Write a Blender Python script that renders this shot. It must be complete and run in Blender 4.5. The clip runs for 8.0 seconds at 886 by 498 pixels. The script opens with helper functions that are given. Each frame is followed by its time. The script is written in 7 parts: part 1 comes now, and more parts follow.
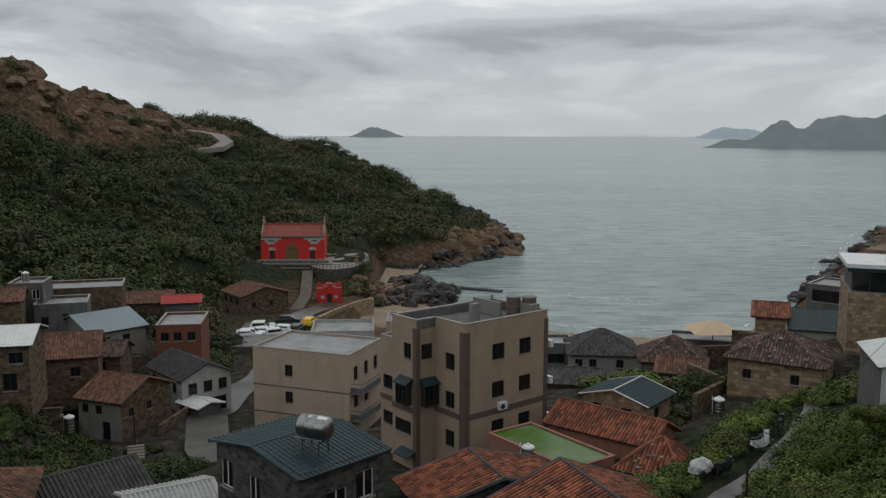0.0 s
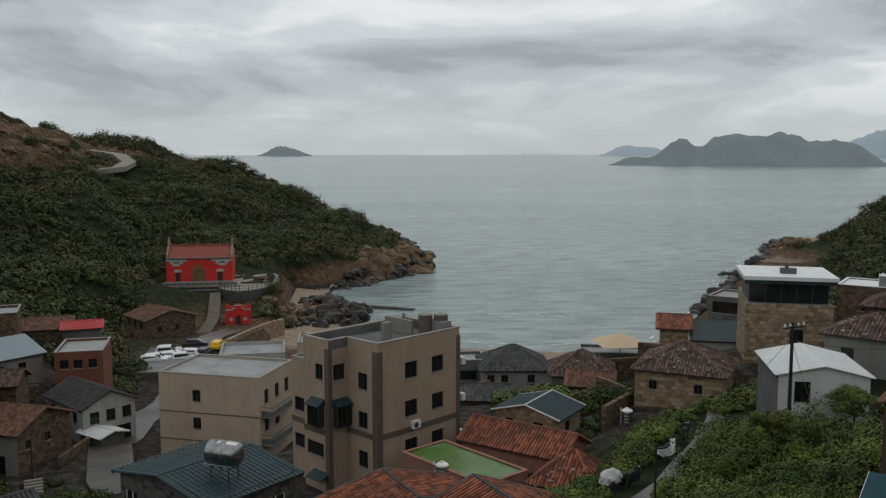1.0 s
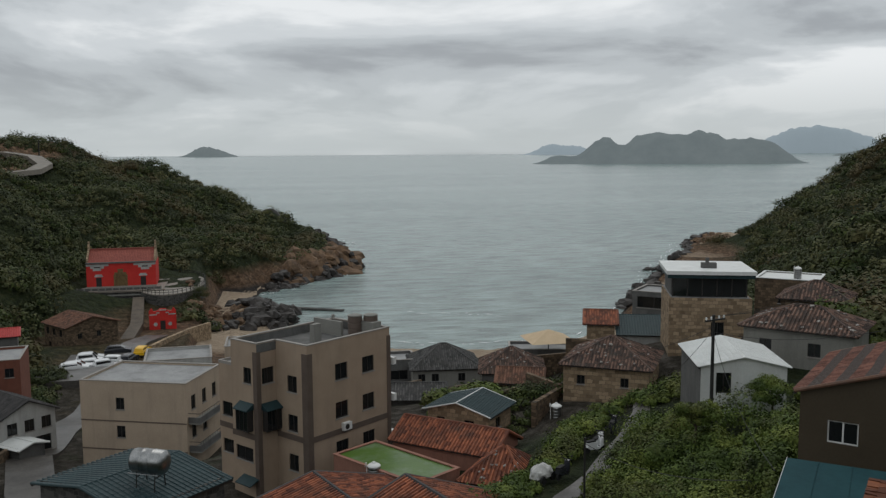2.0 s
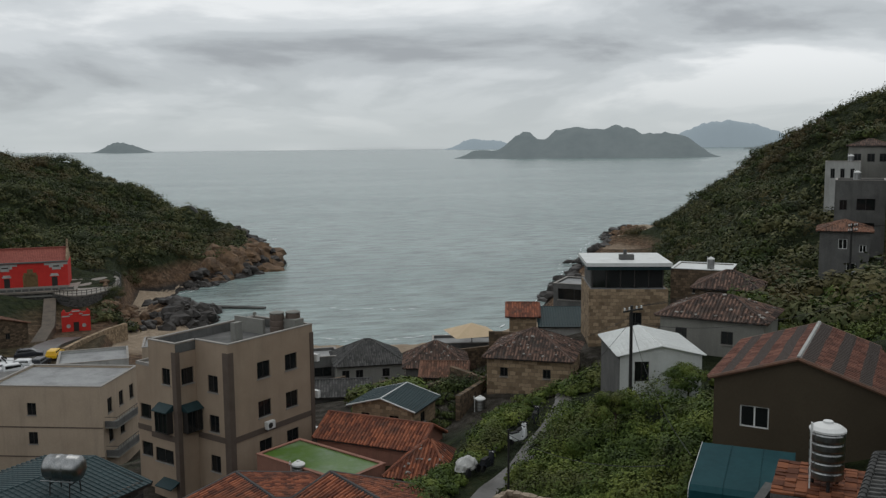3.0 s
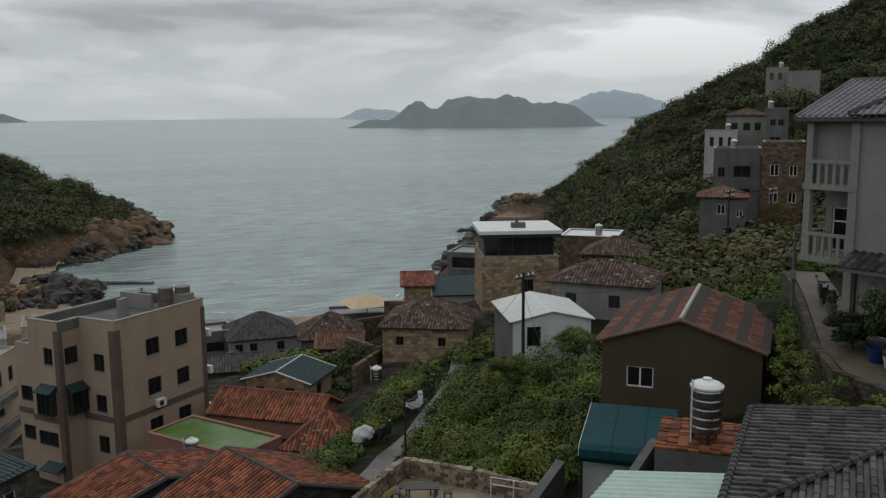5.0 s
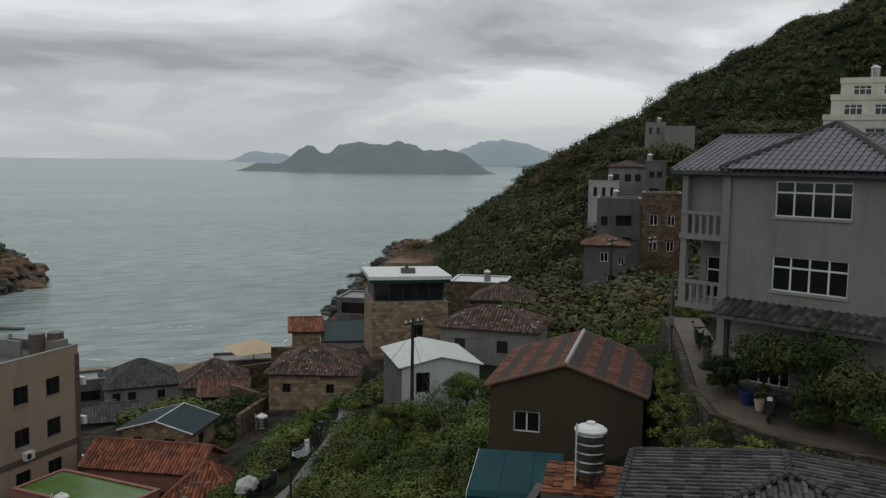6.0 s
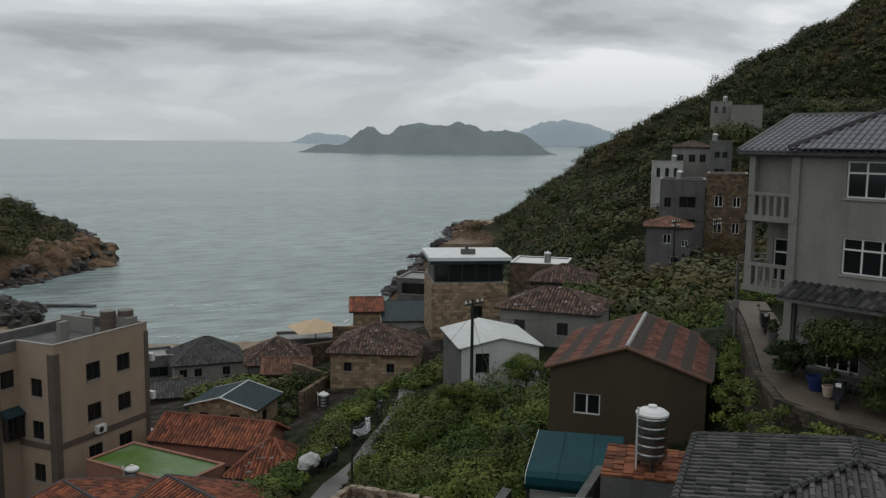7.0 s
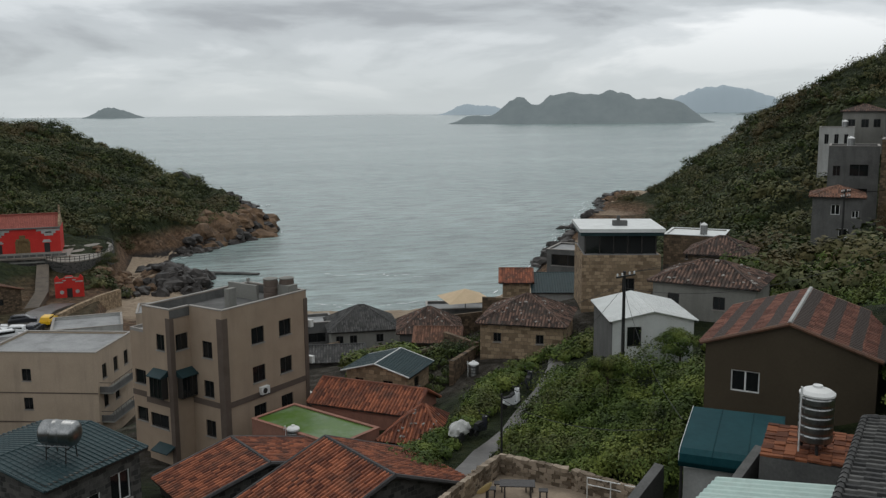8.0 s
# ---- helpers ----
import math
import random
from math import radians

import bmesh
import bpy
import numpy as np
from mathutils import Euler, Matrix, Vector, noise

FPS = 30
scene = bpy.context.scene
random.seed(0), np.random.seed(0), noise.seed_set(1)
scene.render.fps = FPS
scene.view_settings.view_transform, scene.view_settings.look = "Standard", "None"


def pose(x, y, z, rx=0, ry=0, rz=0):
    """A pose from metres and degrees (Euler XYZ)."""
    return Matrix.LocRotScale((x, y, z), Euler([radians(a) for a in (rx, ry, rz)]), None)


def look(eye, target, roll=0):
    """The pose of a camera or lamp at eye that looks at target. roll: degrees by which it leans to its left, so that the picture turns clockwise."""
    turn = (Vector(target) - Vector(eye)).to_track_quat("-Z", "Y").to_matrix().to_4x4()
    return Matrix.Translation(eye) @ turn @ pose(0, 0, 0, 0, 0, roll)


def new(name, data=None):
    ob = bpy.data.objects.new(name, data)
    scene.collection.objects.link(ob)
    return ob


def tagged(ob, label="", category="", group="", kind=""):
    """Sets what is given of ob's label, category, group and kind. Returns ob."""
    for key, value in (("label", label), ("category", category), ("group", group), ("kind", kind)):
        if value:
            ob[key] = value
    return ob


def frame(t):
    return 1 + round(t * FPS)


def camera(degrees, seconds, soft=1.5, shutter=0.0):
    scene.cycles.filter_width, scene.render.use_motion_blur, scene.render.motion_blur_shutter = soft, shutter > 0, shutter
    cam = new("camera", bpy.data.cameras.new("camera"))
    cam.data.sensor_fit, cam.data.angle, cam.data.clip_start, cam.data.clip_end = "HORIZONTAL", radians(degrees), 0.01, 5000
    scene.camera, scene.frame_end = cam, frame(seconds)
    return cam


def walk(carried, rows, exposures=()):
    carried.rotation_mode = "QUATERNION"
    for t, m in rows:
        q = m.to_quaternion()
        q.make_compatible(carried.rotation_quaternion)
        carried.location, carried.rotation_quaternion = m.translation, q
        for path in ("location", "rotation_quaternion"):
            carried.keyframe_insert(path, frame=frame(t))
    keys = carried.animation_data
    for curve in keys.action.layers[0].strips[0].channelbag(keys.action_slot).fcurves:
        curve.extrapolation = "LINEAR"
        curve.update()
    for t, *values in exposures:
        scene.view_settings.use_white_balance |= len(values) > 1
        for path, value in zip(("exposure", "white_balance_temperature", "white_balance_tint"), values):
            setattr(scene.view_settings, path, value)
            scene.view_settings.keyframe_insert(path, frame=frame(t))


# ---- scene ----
cam = camera(53.74, 8.0, 1.35)
EYE = 40.0
ROWS = [
    (0.0, 0.0, 0.0, 0.02, -7.51, 0.2),
    (0.5, 0.018, 0.0, -2.9, -6.31, 0.09),
    (1.0, 0.036, -0.002, -5.83, -6.29, 0.0),
    (1.5, 0.046, -0.003, -7.54, -6.22, -0.26),
    (2.0, 0.064, -0.006, -10.5, -6.33, -0.35),
    (2.2, 0.072, -0.008, -11.9, -6.56, -0.32),
    (3.3, 0.099, -0.014, -16.36, -6.91, -0.64),
    (3.5, 0.101, -0.015, -16.81, -7.33, -0.67),
    (4.0, 0.11, -0.018, -18.33, -7.63, -0.7),
    (4.2, 0.113, -0.019, -18.93, -8.06, -0.61),
    (5.3, 0.145, -0.032, -24.56, -8.54, -0.12),
    (5.5, 0.154, -0.036, -26.19, -7.65, 0.18),
    (6.0, 0.174, -0.046, -29.74, -5.74, 0.85),
    (6.2, 0.175, -0.046, -29.97, -4.73, 0.96),
    (6.5, 0.176, -0.047, -30.2, -5.35, 1.0),
    (7.0, 0.152, -0.035, -25.82, -7.03, 0.65),
    (7.5, 0.119, -0.021, -19.94, -8.48, 0.05),
    (8.0, 0.097, -0.014, -15.98, -8.93, -0.5),
]

walk(cam, [(t, pose(x, y, EYE, 0, 0, yaw) @ pose(0, 0, 0, 90 + pitch) @ pose(0, 0, 0, 0, 0, roll)) for t, x, y, yaw, pitch, roll in ROWS],
     exposures=[(0.0, -0.10), (2.0, -0.06), (4.0, -0.03), (5.5, -0.14), (6.5, -0.18), (7.2, -0.04), (8.0, 0.10)])

# ---- light: an overcast sky ----
world = bpy.data.worlds.new("overcast_sky")
scene.world = world
world.use_nodes = True


def link_nodes(tree):
    def add(kind, **values):
        n = tree.nodes.new(kind)
        for key, value in values.items():
            n.inputs[key].default_value = value
        return n
    return add, tree.links.new


def ramp_node(add, stops, interpolation="LINEAR"):
    n = add("ShaderNodeValToRGB")
    n.color_ramp.interpolation = interpolation
    while len(n.color_ramp.elements) < len(stops):
        n.color_ramp.elements.new(0.5)
    for e, (p, c) in zip(n.color_ramp.elements, stops):
        e.position, e.color = p, (*c, 1) if len(c) == 3 else c
    return n


def build_world():
    tree = world.node_tree
    tree.nodes.clear()
    add, join = link_nodes(tree)
    coord = add("ShaderNodeTexCoord")
    split = add("ShaderNodeSeparateXYZ")
    join(coord.outputs["Generated"], split.inputs[0])
    # cloud sheet: directions projected on a flat layer, so that it closes up towards the horizon
    lift = add("ShaderNodeMath")
    lift.operation = "MAXIMUM"
    join(split.outputs["Z"], lift.inputs[0])
    lift.inputs[1].default_value = 0.0
    plus = add("ShaderNodeMath")
    plus.operation = "ADD"
    join(lift.outputs[0], plus.inputs[0])
    plus.inputs[1].default_value = 0.2
    div = add("ShaderNodeVectorMath")
    div.operation = "DIVIDE"
    join(coord.outputs["Generated"], div.inputs[0])
    comb = add("ShaderNodeCombineXYZ")
    for k in range(3):
        join(plus.outputs[0], comb.inputs[k])
    join(comb.outputs[0], div.inputs[1])
    stretch = add("ShaderNodeMapping")
    stretch.inputs["Scale"].default_value = (0.75, 0.75, 0.0)
    stretch.inputs["Location"].default_value = (5.1, 0.3, 0.0)
    join(div.outputs[0], stretch.inputs["Vector"])
    big = add("ShaderNodeTexNoise", Scale=1.25, Detail=8.0, Roughness=0.53, Distortion=0.35)
    join(stretch.outputs[0], big.inputs["Vector"])
    tone = ramp_node(add, [(0.33, (0.35, 0.375, 0.40)), (0.44, (0.49, 0.525, 0.55)), (0.52, (0.615, 0.65, 0.675)), (0.62, (0.82, 0.845, 0.86))], "EASE")
    join(big.outputs["Fac"], tone.inputs[0])
    # mist along the horizon
    mist = ramp_node(add, [(0.0, (0, 0, 0)), (0.497, (0, 0, 0)), (0.5005, (1, 1, 1)), (0.512, (0.75, 0.75, 0.75)), (0.545, (0, 0, 0))])
    half = add("ShaderNodeMath")
    half.operation = "MULTIPLY_ADD"
    half.inputs[1].default_value, half.inputs[2].default_value = 0.5, 0.5
    join(split.outputs["Z"], half.inputs[0])
    join(half.outputs[0], mist.inputs[0])
    mixed = add("ShaderNodeMix")
    mixed.data_type = "RGBA"
    join(mist.outputs["Color"], mixed.inputs["Factor"])
    join(tone.outputs["Color"], mixed.inputs["A"])
    mixed.inputs["B"].default_value = (0.50, 0.545, 0.56, 1)
    # open sea below the horizon
    below = ramp_node(add, [(0.0, (1, 1, 1)), (0.4975, (1, 1, 1)), (0.5, (0, 0, 0)), (1.0, (0, 0, 0))])
    join(half.outputs[0], below.inputs[0])
    sea = add("ShaderNodeMix")
    sea.data_type = "RGBA"
    join(below.outputs["Color"], sea.inputs["Factor"])
    join(mixed.outputs["Result"], sea.inputs["A"])
    sea.inputs["B"].default_value = (0.36, 0.405, 0.41, 1)
    cloud = add("ShaderNodeBackground", Strength=1.0)
    join(sea.outputs["Result"], cloud.inputs["Color"])
    sky = add("ShaderNodeTexSky")
    sky.sky_type, sky.sun_disc = "NISHITA", False
    sky.sun_elevation, sky.sun_rotation = radians(48), radians(25)
    clear = add("ShaderNodeBackground", Strength=0.003)
    join(sky.outputs[0], clear.inputs["Color"])
    both = add("ShaderNodeAddShader")
    join(cloud.outputs[0], both.inputs[0])
    join(clear.outputs[0], both.inputs[1])
    out = add("ShaderNodeOutputWorld")
    join(both.outputs[0], out.inputs["Surface"])


build_world()
sun = new("sun", bpy.data.lights.new("sun", "SUN"))
sun.data.energy, sun.data.angle, sun.data.color = 0.5, radians(40), (1.0, 0.97, 0.92)
sun.matrix_world = look((60, 120, 200), (0, 0, 0))

# ---- materials ----


def surface(name, dark, light, scale=2.0, rough=0.85, bump=0.2, metal=0.0, fine=12.0, grime=None, streaks=0.0, per_object=0.0, island=0.0, stretch=(1, 1, 1), spec=0.3):
    """A weathered surface: two noises of colour, a third of grime, and a fine relief. Sizes in metres."""
    m = bpy.data.materials.new(name)
    m.use_nodes = True
    tree = m.node_tree
    add, join = link_nodes(tree)
    shade = tree.nodes["Principled BSDF"]
    geo = add("ShaderNodeNewGeometry")
    size = add("ShaderNodeMapping")
    size.inputs["Scale"].default_value = stretch
    join(geo.outputs["Position"], size.inputs["Vector"])
    broad = add("ShaderNodeTexNoise", Scale=scale, Detail=5.0, Roughness=0.6)
    small = add("ShaderNodeTexNoise", Scale=scale * fine, Detail=4.0, Roughness=0.65)
    join(size.outputs[0], broad.inputs["Vector"])
    join(size.outputs[0], small.inputs["Vector"])
    blend = add("ShaderNodeMix")
    blend.data_type = "FLOAT"
    blend.inputs["Factor"].default_value = 0.45
    join(broad.outputs["Fac"], blend.inputs["A"])
    join(small.outputs["Fac"], blend.inputs["B"])
    level = blend.outputs["Result"]
    if per_object or island:
        pick = add("ShaderNodeObjectInfo").outputs["Random"] if per_object else geo.outputs["Random Per Island"]
        shift = add("ShaderNodeMath")
        shift.operation = "MULTIPLY_ADD"
        join(pick, shift.inputs[0])
        shift.inputs[1].default_value = per_object or island
        shift.inputs[2].default_value = -0.5 * (per_object or island)
        total = add("ShaderNodeMath")
        total.operation = "ADD"
        join(level, total.inputs[0])
        join(shift.outputs[0], total.inputs[1])
        level = total.outputs[0]
    tone = ramp_node(add, [(0.33, dark), (0.67, light)])
    join(level, tone.inputs[0])
    colour = tone.outputs["Color"]
    if grime:
        marks = add("ShaderNodeMapping")
        marks.inputs["Scale"].default_value = (1, 1, 0.12 if streaks else 1)
        join(geo.outputs["Position"], marks.inputs["Vector"])
        dirt = add("ShaderNodeTexNoise", Scale=scale * (1.6 if streaks else 0.7), Detail=6.0, Roughness=0.7)
        join(marks.outputs[0], dirt.inputs["Vector"])
        where = ramp_node(add, [(0.48, (0, 0, 0)), (0.70, (1, 1, 1))])
        join(dirt.outputs["Fac"], where.inputs[0])
        amount = add("ShaderNodeMath")
        amount.operation = "MULTIPLY"
        join(where.outputs["Color"], amount.inputs[0])
        amount.inputs[1].default_value = streaks or 0.7
        soil = add("ShaderNodeMix")
        soil.data_type = "RGBA"
        join(amount.outputs[0], soil.inputs["Factor"])
        join(colour, soil.inputs["A"])
        soil.inputs["B"].default_value = (*grime, 1)
        colour = soil.outputs["Result"]
    join(colour, shade.inputs["Base Color"])
    shade.inputs["Roughness"].default_value, shade.inputs["Metallic"].default_value = rough, metal
    shade.inputs["Specular IOR Level"].default_value = spec
    if bump:
        relief = add("ShaderNodeBump", Strength=bump, Distance=0.05)
        join(level, relief.inputs["Height"])
        join(relief.outputs[0], shade.inputs["Normal"])
    return m


def masonry(name, dark, light, joint, width=0.5, height=0.3, bump=0.6, rough=0.9):
    """Squared rubble stone with joints, for walls."""
    m = bpy.data.materials.new(name)
    m.use_nodes = True
    tree = m.node_tree
    add, join = link_nodes(tree)
    shade = tree.nodes["Principled BSDF"]
    coord = add("ShaderNodeTexCoord")
    split = add("ShaderNodeSeparateXYZ")
    join(coord.outputs["Object"], split.inputs[0])
    run = add("ShaderNodeMath")
    run.operation = "ADD"
    join(split.outputs["X"], run.inputs[0])
    join(split.outputs["Y"], run.inputs[1])
    flat = add("ShaderNodeCombineXYZ")
    join(run.outputs[0], flat.inputs["X"])
    join(split.outputs["Z"], flat.inputs["Y"])
    warp = add("ShaderNodeTexNoise", Scale=1.7, Detail=3.0)
    join(coord.outputs["Object"], warp.inputs["Vector"])
    offset = add("ShaderNodeVectorMath")
    offset.operation = "MULTIPLY_ADD"
    offset.inputs[1].default_value = (0.28, 0.28, 0)
    join(warp.outputs["Color"], offset.inputs[0])
    join(flat.outputs[0], offset.inputs[2])
    brick = add("ShaderNodeTexBrick", Scale=1.0)
    brick.inputs["Brick Width"].default_value, brick.inputs["Row Height"].default_value = width, height
    brick.inputs["Mortar Size"].default_value, brick.inputs["Mortar Smooth"].default_value = 0.022, 0.3
    brick.inputs["Color1"].default_value, brick.inputs["Color2"].default_value = (0, 0, 0, 1), (1, 1, 1, 1)
    brick.inputs["Mortar"].default_value = (0.5, 0.5, 0.5, 1)
    brick.offset_frequency = 2
    join(offset.outputs[0], brick.inputs["Vector"])
    grain = add("ShaderNodeTexNoise", Scale=3.5, Detail=6.0, Roughness=0.7)
    join(coord.outputs["Object"], grain.inputs["Vector"])
    half = add("ShaderNodeMix")
    half.data_type = "RGBA"
    half.inputs["Factor"].default_value = 0.5
    join(brick.outputs["Color"], half.inputs["A"])
    join(grain.outputs["Fac"], half.inputs["B"])
    tone = ramp_node(add, [(0.25, dark), (0.75, light)])
    join(half.outputs["Result"], tone.inputs[0])
    seam = add("ShaderNodeMix")
    seam.data_type = "RGBA"
    join(brick.outputs["Fac"], seam.inputs["Factor"])
    join(tone.outputs["Color"], seam.inputs["A"])
    seam.inputs["B"].default_value = (*joint, 1)
    join(seam.outputs["Result"], shade.inputs["Base Color"])
    shade.inputs["Roughness"].default_value = rough
    shade.inputs["Specular IOR Level"].default_value = 0.25
    height_map = add("ShaderNodeMath")
    height_map.operation = "SUBTRACT"
    join(grain.outputs["Fac"], height_map.inputs[0])
    join(brick.outputs["Fac"], height_map.inputs[1])
    relief = add("ShaderNodeBump", Strength=bump, Distance=0.06)
    join(height_map.outputs[0], relief.inputs["Height"])
    join(relief.outputs[0], shade.inputs["Normal"])
    return m


def plain(name, colour, rough=0.5, metal=0.0, spec=0.4, emit=0.0):
    m = bpy.data.materials.new(name)
    m.use_nodes = True
    s = m.node_tree.nodes["Principled BSDF"]
    s.inputs["Base Color"].default_value = (*colour, 1)
    s.inputs["Roughness"].default_value, s.inputs["Metallic"].default_value = rough, metal
    s.inputs["Specular IOR Level"].default_value = spec
    if emit:
        s.inputs["Emission Color"].default_value, s.inputs["Emission Strength"].default_value = (*colour, 1), emit
    return m


TAN = surface("tan_tile_facing", (0.33, 0.245, 0.178), (0.41, 0.315, 0.232), 0.6, 0.7, 0.1, fine=30, grime=(0.22, 0.175, 0.135), streaks=0.35)
TAN_DARK = surface("brown_tile_band", (0.10, 0.075, 0.06), (0.15, 0.115, 0.095), 1.0, 0.6, 0.1, fine=25)
BEIGE = surface("beige_render", (0.42, 0.33, 0.245), (0.52, 0.415, 0.315), 0.4, 0.9, 0.15, fine=20, grime=(0.27, 0.22, 0.17), streaks=0.55)
CEMENT = surface("grey_cement_render", (0.20, 0.195, 0.175), (0.27, 0.265, 0.24), 0.5, 0.9, 0.2, fine=18, grime=(0.15, 0.145, 0.13), streaks=0.6)
CEMENT_DARK = surface("dark_cement", (0.085, 0.085, 0.082), (0.165, 0.162, 0.155), 0.7, 0.9, 0.25, fine=14, grime=(0.06, 0.06, 0.055), streaks=0.6)
WHITE_WALL = surface("weathered_white_render", (0.34, 0.34, 0.325), (0.50, 0.50, 0.48), 0.6, 0.85, 0.12, fine=18, grime=(0.25, 0.24, 0.22), streaks=0.6)
BROWN_WALL = surface("dark_olive_brown_cladding", (0.055, 0.042, 0.026), (0.075, 0.058, 0.037), 0.5, 0.75, 0.08, fine=20)
PINK_WALL = surface("pinkish_brown_render", (0.25, 0.12, 0.085), (0.34, 0.17, 0.125), 0.6, 0.85, 0.15, fine=16, grime=(0.14, 0.08, 0.06), streaks=0.5)
RED_BRICK = surface("red_brick_wall", (0.14, 0.05, 0.033), (0.22, 0.085, 0.056), 1.2, 0.85, 0.25, fine=10, grime=(0.10, 0.05, 0.035), streaks=0.5)
STONE_TAN = masonry("tan_granite_masonry", (0.17, 0.12, 0.075), (0.42, 0.31, 0.20), (0.20, 0.155, 0.11), 0.55, 0.34)
STONE_BROWN = masonry("brown_granite_masonry", (0.06, 0.044, 0.03), (0.20, 0.14, 0.09), (0.075, 0.058, 0.042), 0.5, 0.3)
STONE_DARK = masonry("mossy_field_stone", (0.03, 0.026, 0.019), (0.12, 0.095, 0.066), (0.035, 0.033, 0.025), 0.3, 0.2)
STONE_GREY = masonry("dark_grey_stone_masonry", (0.035, 0.035, 0.034), (0.12, 0.115, 0.105), (0.10, 0.097, 0.09), 0.42, 0.26)
TILE_RED = surface("red_clay_roof_tile", (0.11, 0.036, 0.022), (0.37, 0.125, 0.062), 0.9, 0.75, 0.2, fine=9, grime=(0.055, 0.042, 0.035), island=0.38)
TILE_BROWN = surface("weathered_brown_roof_tile", (0.085, 0.045, 0.03), (0.26, 0.13, 0.085), 1.0, 0.85, 0.2, fine=8, grime=(0.06, 0.052, 0.045), island=0.4)
TILE_OLD = surface("lichened_dark_brown_tile", (0.045, 0.032, 0.027), (0.20, 0.12, 0.09), 1.0, 0.85, 0.2, fine=8, grime=(0.075, 0.07, 0.062), island=0.6)
TILE_GREY = surface("grey_cement_roof_tile", (0.024, 0.024, 0.024), (0.105, 0.102, 0.097), 0.9, 0.65, 0.2, fine=9, grime=(0.035, 0.034, 0.03), island=0.4)
TILE_SLATE = surface("slate_blue_roof_tile", (0.10, 0.10, 0.115), (0.15, 0.15, 0.165), 0.8, 0.55, 0.1, fine=9, island=0.15)
TILE_DARK = surface("blackish_roof_tile", (0.035, 0.033, 0.033), (0.085, 0.08, 0.078), 0.9, 0.75, 0.2, fine=9, island=0.25)
TEAL_ROOF = surface("dark_teal_metal_roof", (0.012, 0.030, 0.034), (0.024, 0.052, 0.057), 0.7, 0.5, 0.05, fine=10, spec=0.25)
WHITE_METAL = surface("white_corrugated_metal", (0.62, 0.64, 0.62), (0.74, 0.75, 0.73), 0.5, 0.5, 0.04, fine=10, grime=(0.40, 0.39, 0.36), streaks=0.3)
GREEN_DECK = surface("wet_green_roof_coating", (0.05, 0.115, 0.014), (0.085, 0.16, 0.025), 0.5, 0.35, 0.05, fine=12, grime=(0.20, 0.25, 0.18), spec=0.3)
ROOF_DECK = surface("grey_concrete_roof_deck", (0.20, 0.20, 0.20), (0.33, 0.335, 0.33), 0.5, 0.55, 0.1, fine=10, grime=(0.10, 0.10, 0.098))
RED_PAINT = surface("vermilion_temple_paint", (0.50, 0.025, 0.02), (0.64, 0.045, 0.035), 0.4, 0.65, 0.06, fine=14)
RED_TEMPLE_TILE = surface("red_brown_temple_tile", (0.22, 0.06, 0.045), (0.32, 0.095, 0.07), 0.9, 0.75, 0.2, fine=8, island=0.3)
GOLD_STONE = surface("carved_ochre_stone", (0.10, 0.065, 0.03), (0.24, 0.16, 0.07), 2.0, 0.7, 0.3)
CONCRETE = surface("concrete_paving", (0.17, 0.15, 0.125), (0.28, 0.25, 0.21), 0.4, 0.6, 0.15, fine=14, grime=(0.14, 0.13, 0.115))
WET_ROAD = surface("wet_concrete_road", (0.055, 0.051, 0.046), (0.135, 0.126, 0.115), 0.6, 0.35, 0.08, fine=8, grime=(0.04, 0.037, 0.032))
GRANITE = surface("granite_trim", (0.24, 0.22, 0.20), (0.36, 0.34, 0.31), 1.5, 0.8, 0.2)
GLASS = plain("dark_window_glass", (0.012, 0.014, 0.015), 0.08, 0.0, 0.5)
FRAME_DARK = plain("dark_window_frame", (0.03, 0.027, 0.025), 0.5)
FRAME_WHITE = plain("white_window_frame", (0.70, 0.70, 0.68), 0.45)
STEEL = surface("weathered_stainless_steel", (0.20, 0.205, 0.205), (0.44, 0.445, 0.44), 1.2, 0.32, 0.03, metal=1.0, grime=(0.10, 0.09, 0.08), streaks=0.5)
IRON = surface("dark_painted_iron", (0.018, 0.018, 0.018), (0.035, 0.034, 0.032), 3.0, 0.6, 0.1)


def banded_tile():
    """Red tile with bands of grey replacement tiles."""
    m = surface("red_and_grey_banded_tile", (0.12, 0.05, 0.036), (0.26, 0.115, 0.08), 1.1, 0.8, 0.2, fine=9, grime=(0.08, 0.05, 0.04), island=0.35)
    tree = m.node_tree
    add, join = link_nodes(tree)
    shade = tree.nodes["Principled BSDF"]
    old = shade.inputs["Base Color"].links[0].from_socket
    coord = add("ShaderNodeTexCoord")
    bands = add("ShaderNodeTexWave", Scale=0.28, Distortion=0.6, Detail=2.0)
    bands.bands_direction = "X"
    join(coord.outputs["Object"], bands.inputs["Vector"])
    where = ramp_node(add, [(0.50, (0, 0, 0)), (0.60, (1, 1, 1))])
    join(bands.outputs["Fac"], where.inputs[0])
    both = add("ShaderNodeMix")
    both.data_type = "RGBA"
    join(where.outputs["Color"], both.inputs["Factor"])
    join(old, both.inputs["A"])
    both.inputs["B"].default_value = (0.085, 0.068, 0.06, 1)
    join(both.outputs["Result"], shade.inputs["Base Color"])
    return m


TILE_BANDED = banded_tile()
CANOPY_EDGE = surface("brown_painted_verge", (0.13, 0.065, 0.04), (0.22, 0.12, 0.08), 1.5, 0.7, 0.1, fine=8, grime=(0.09, 0.07, 0.06))


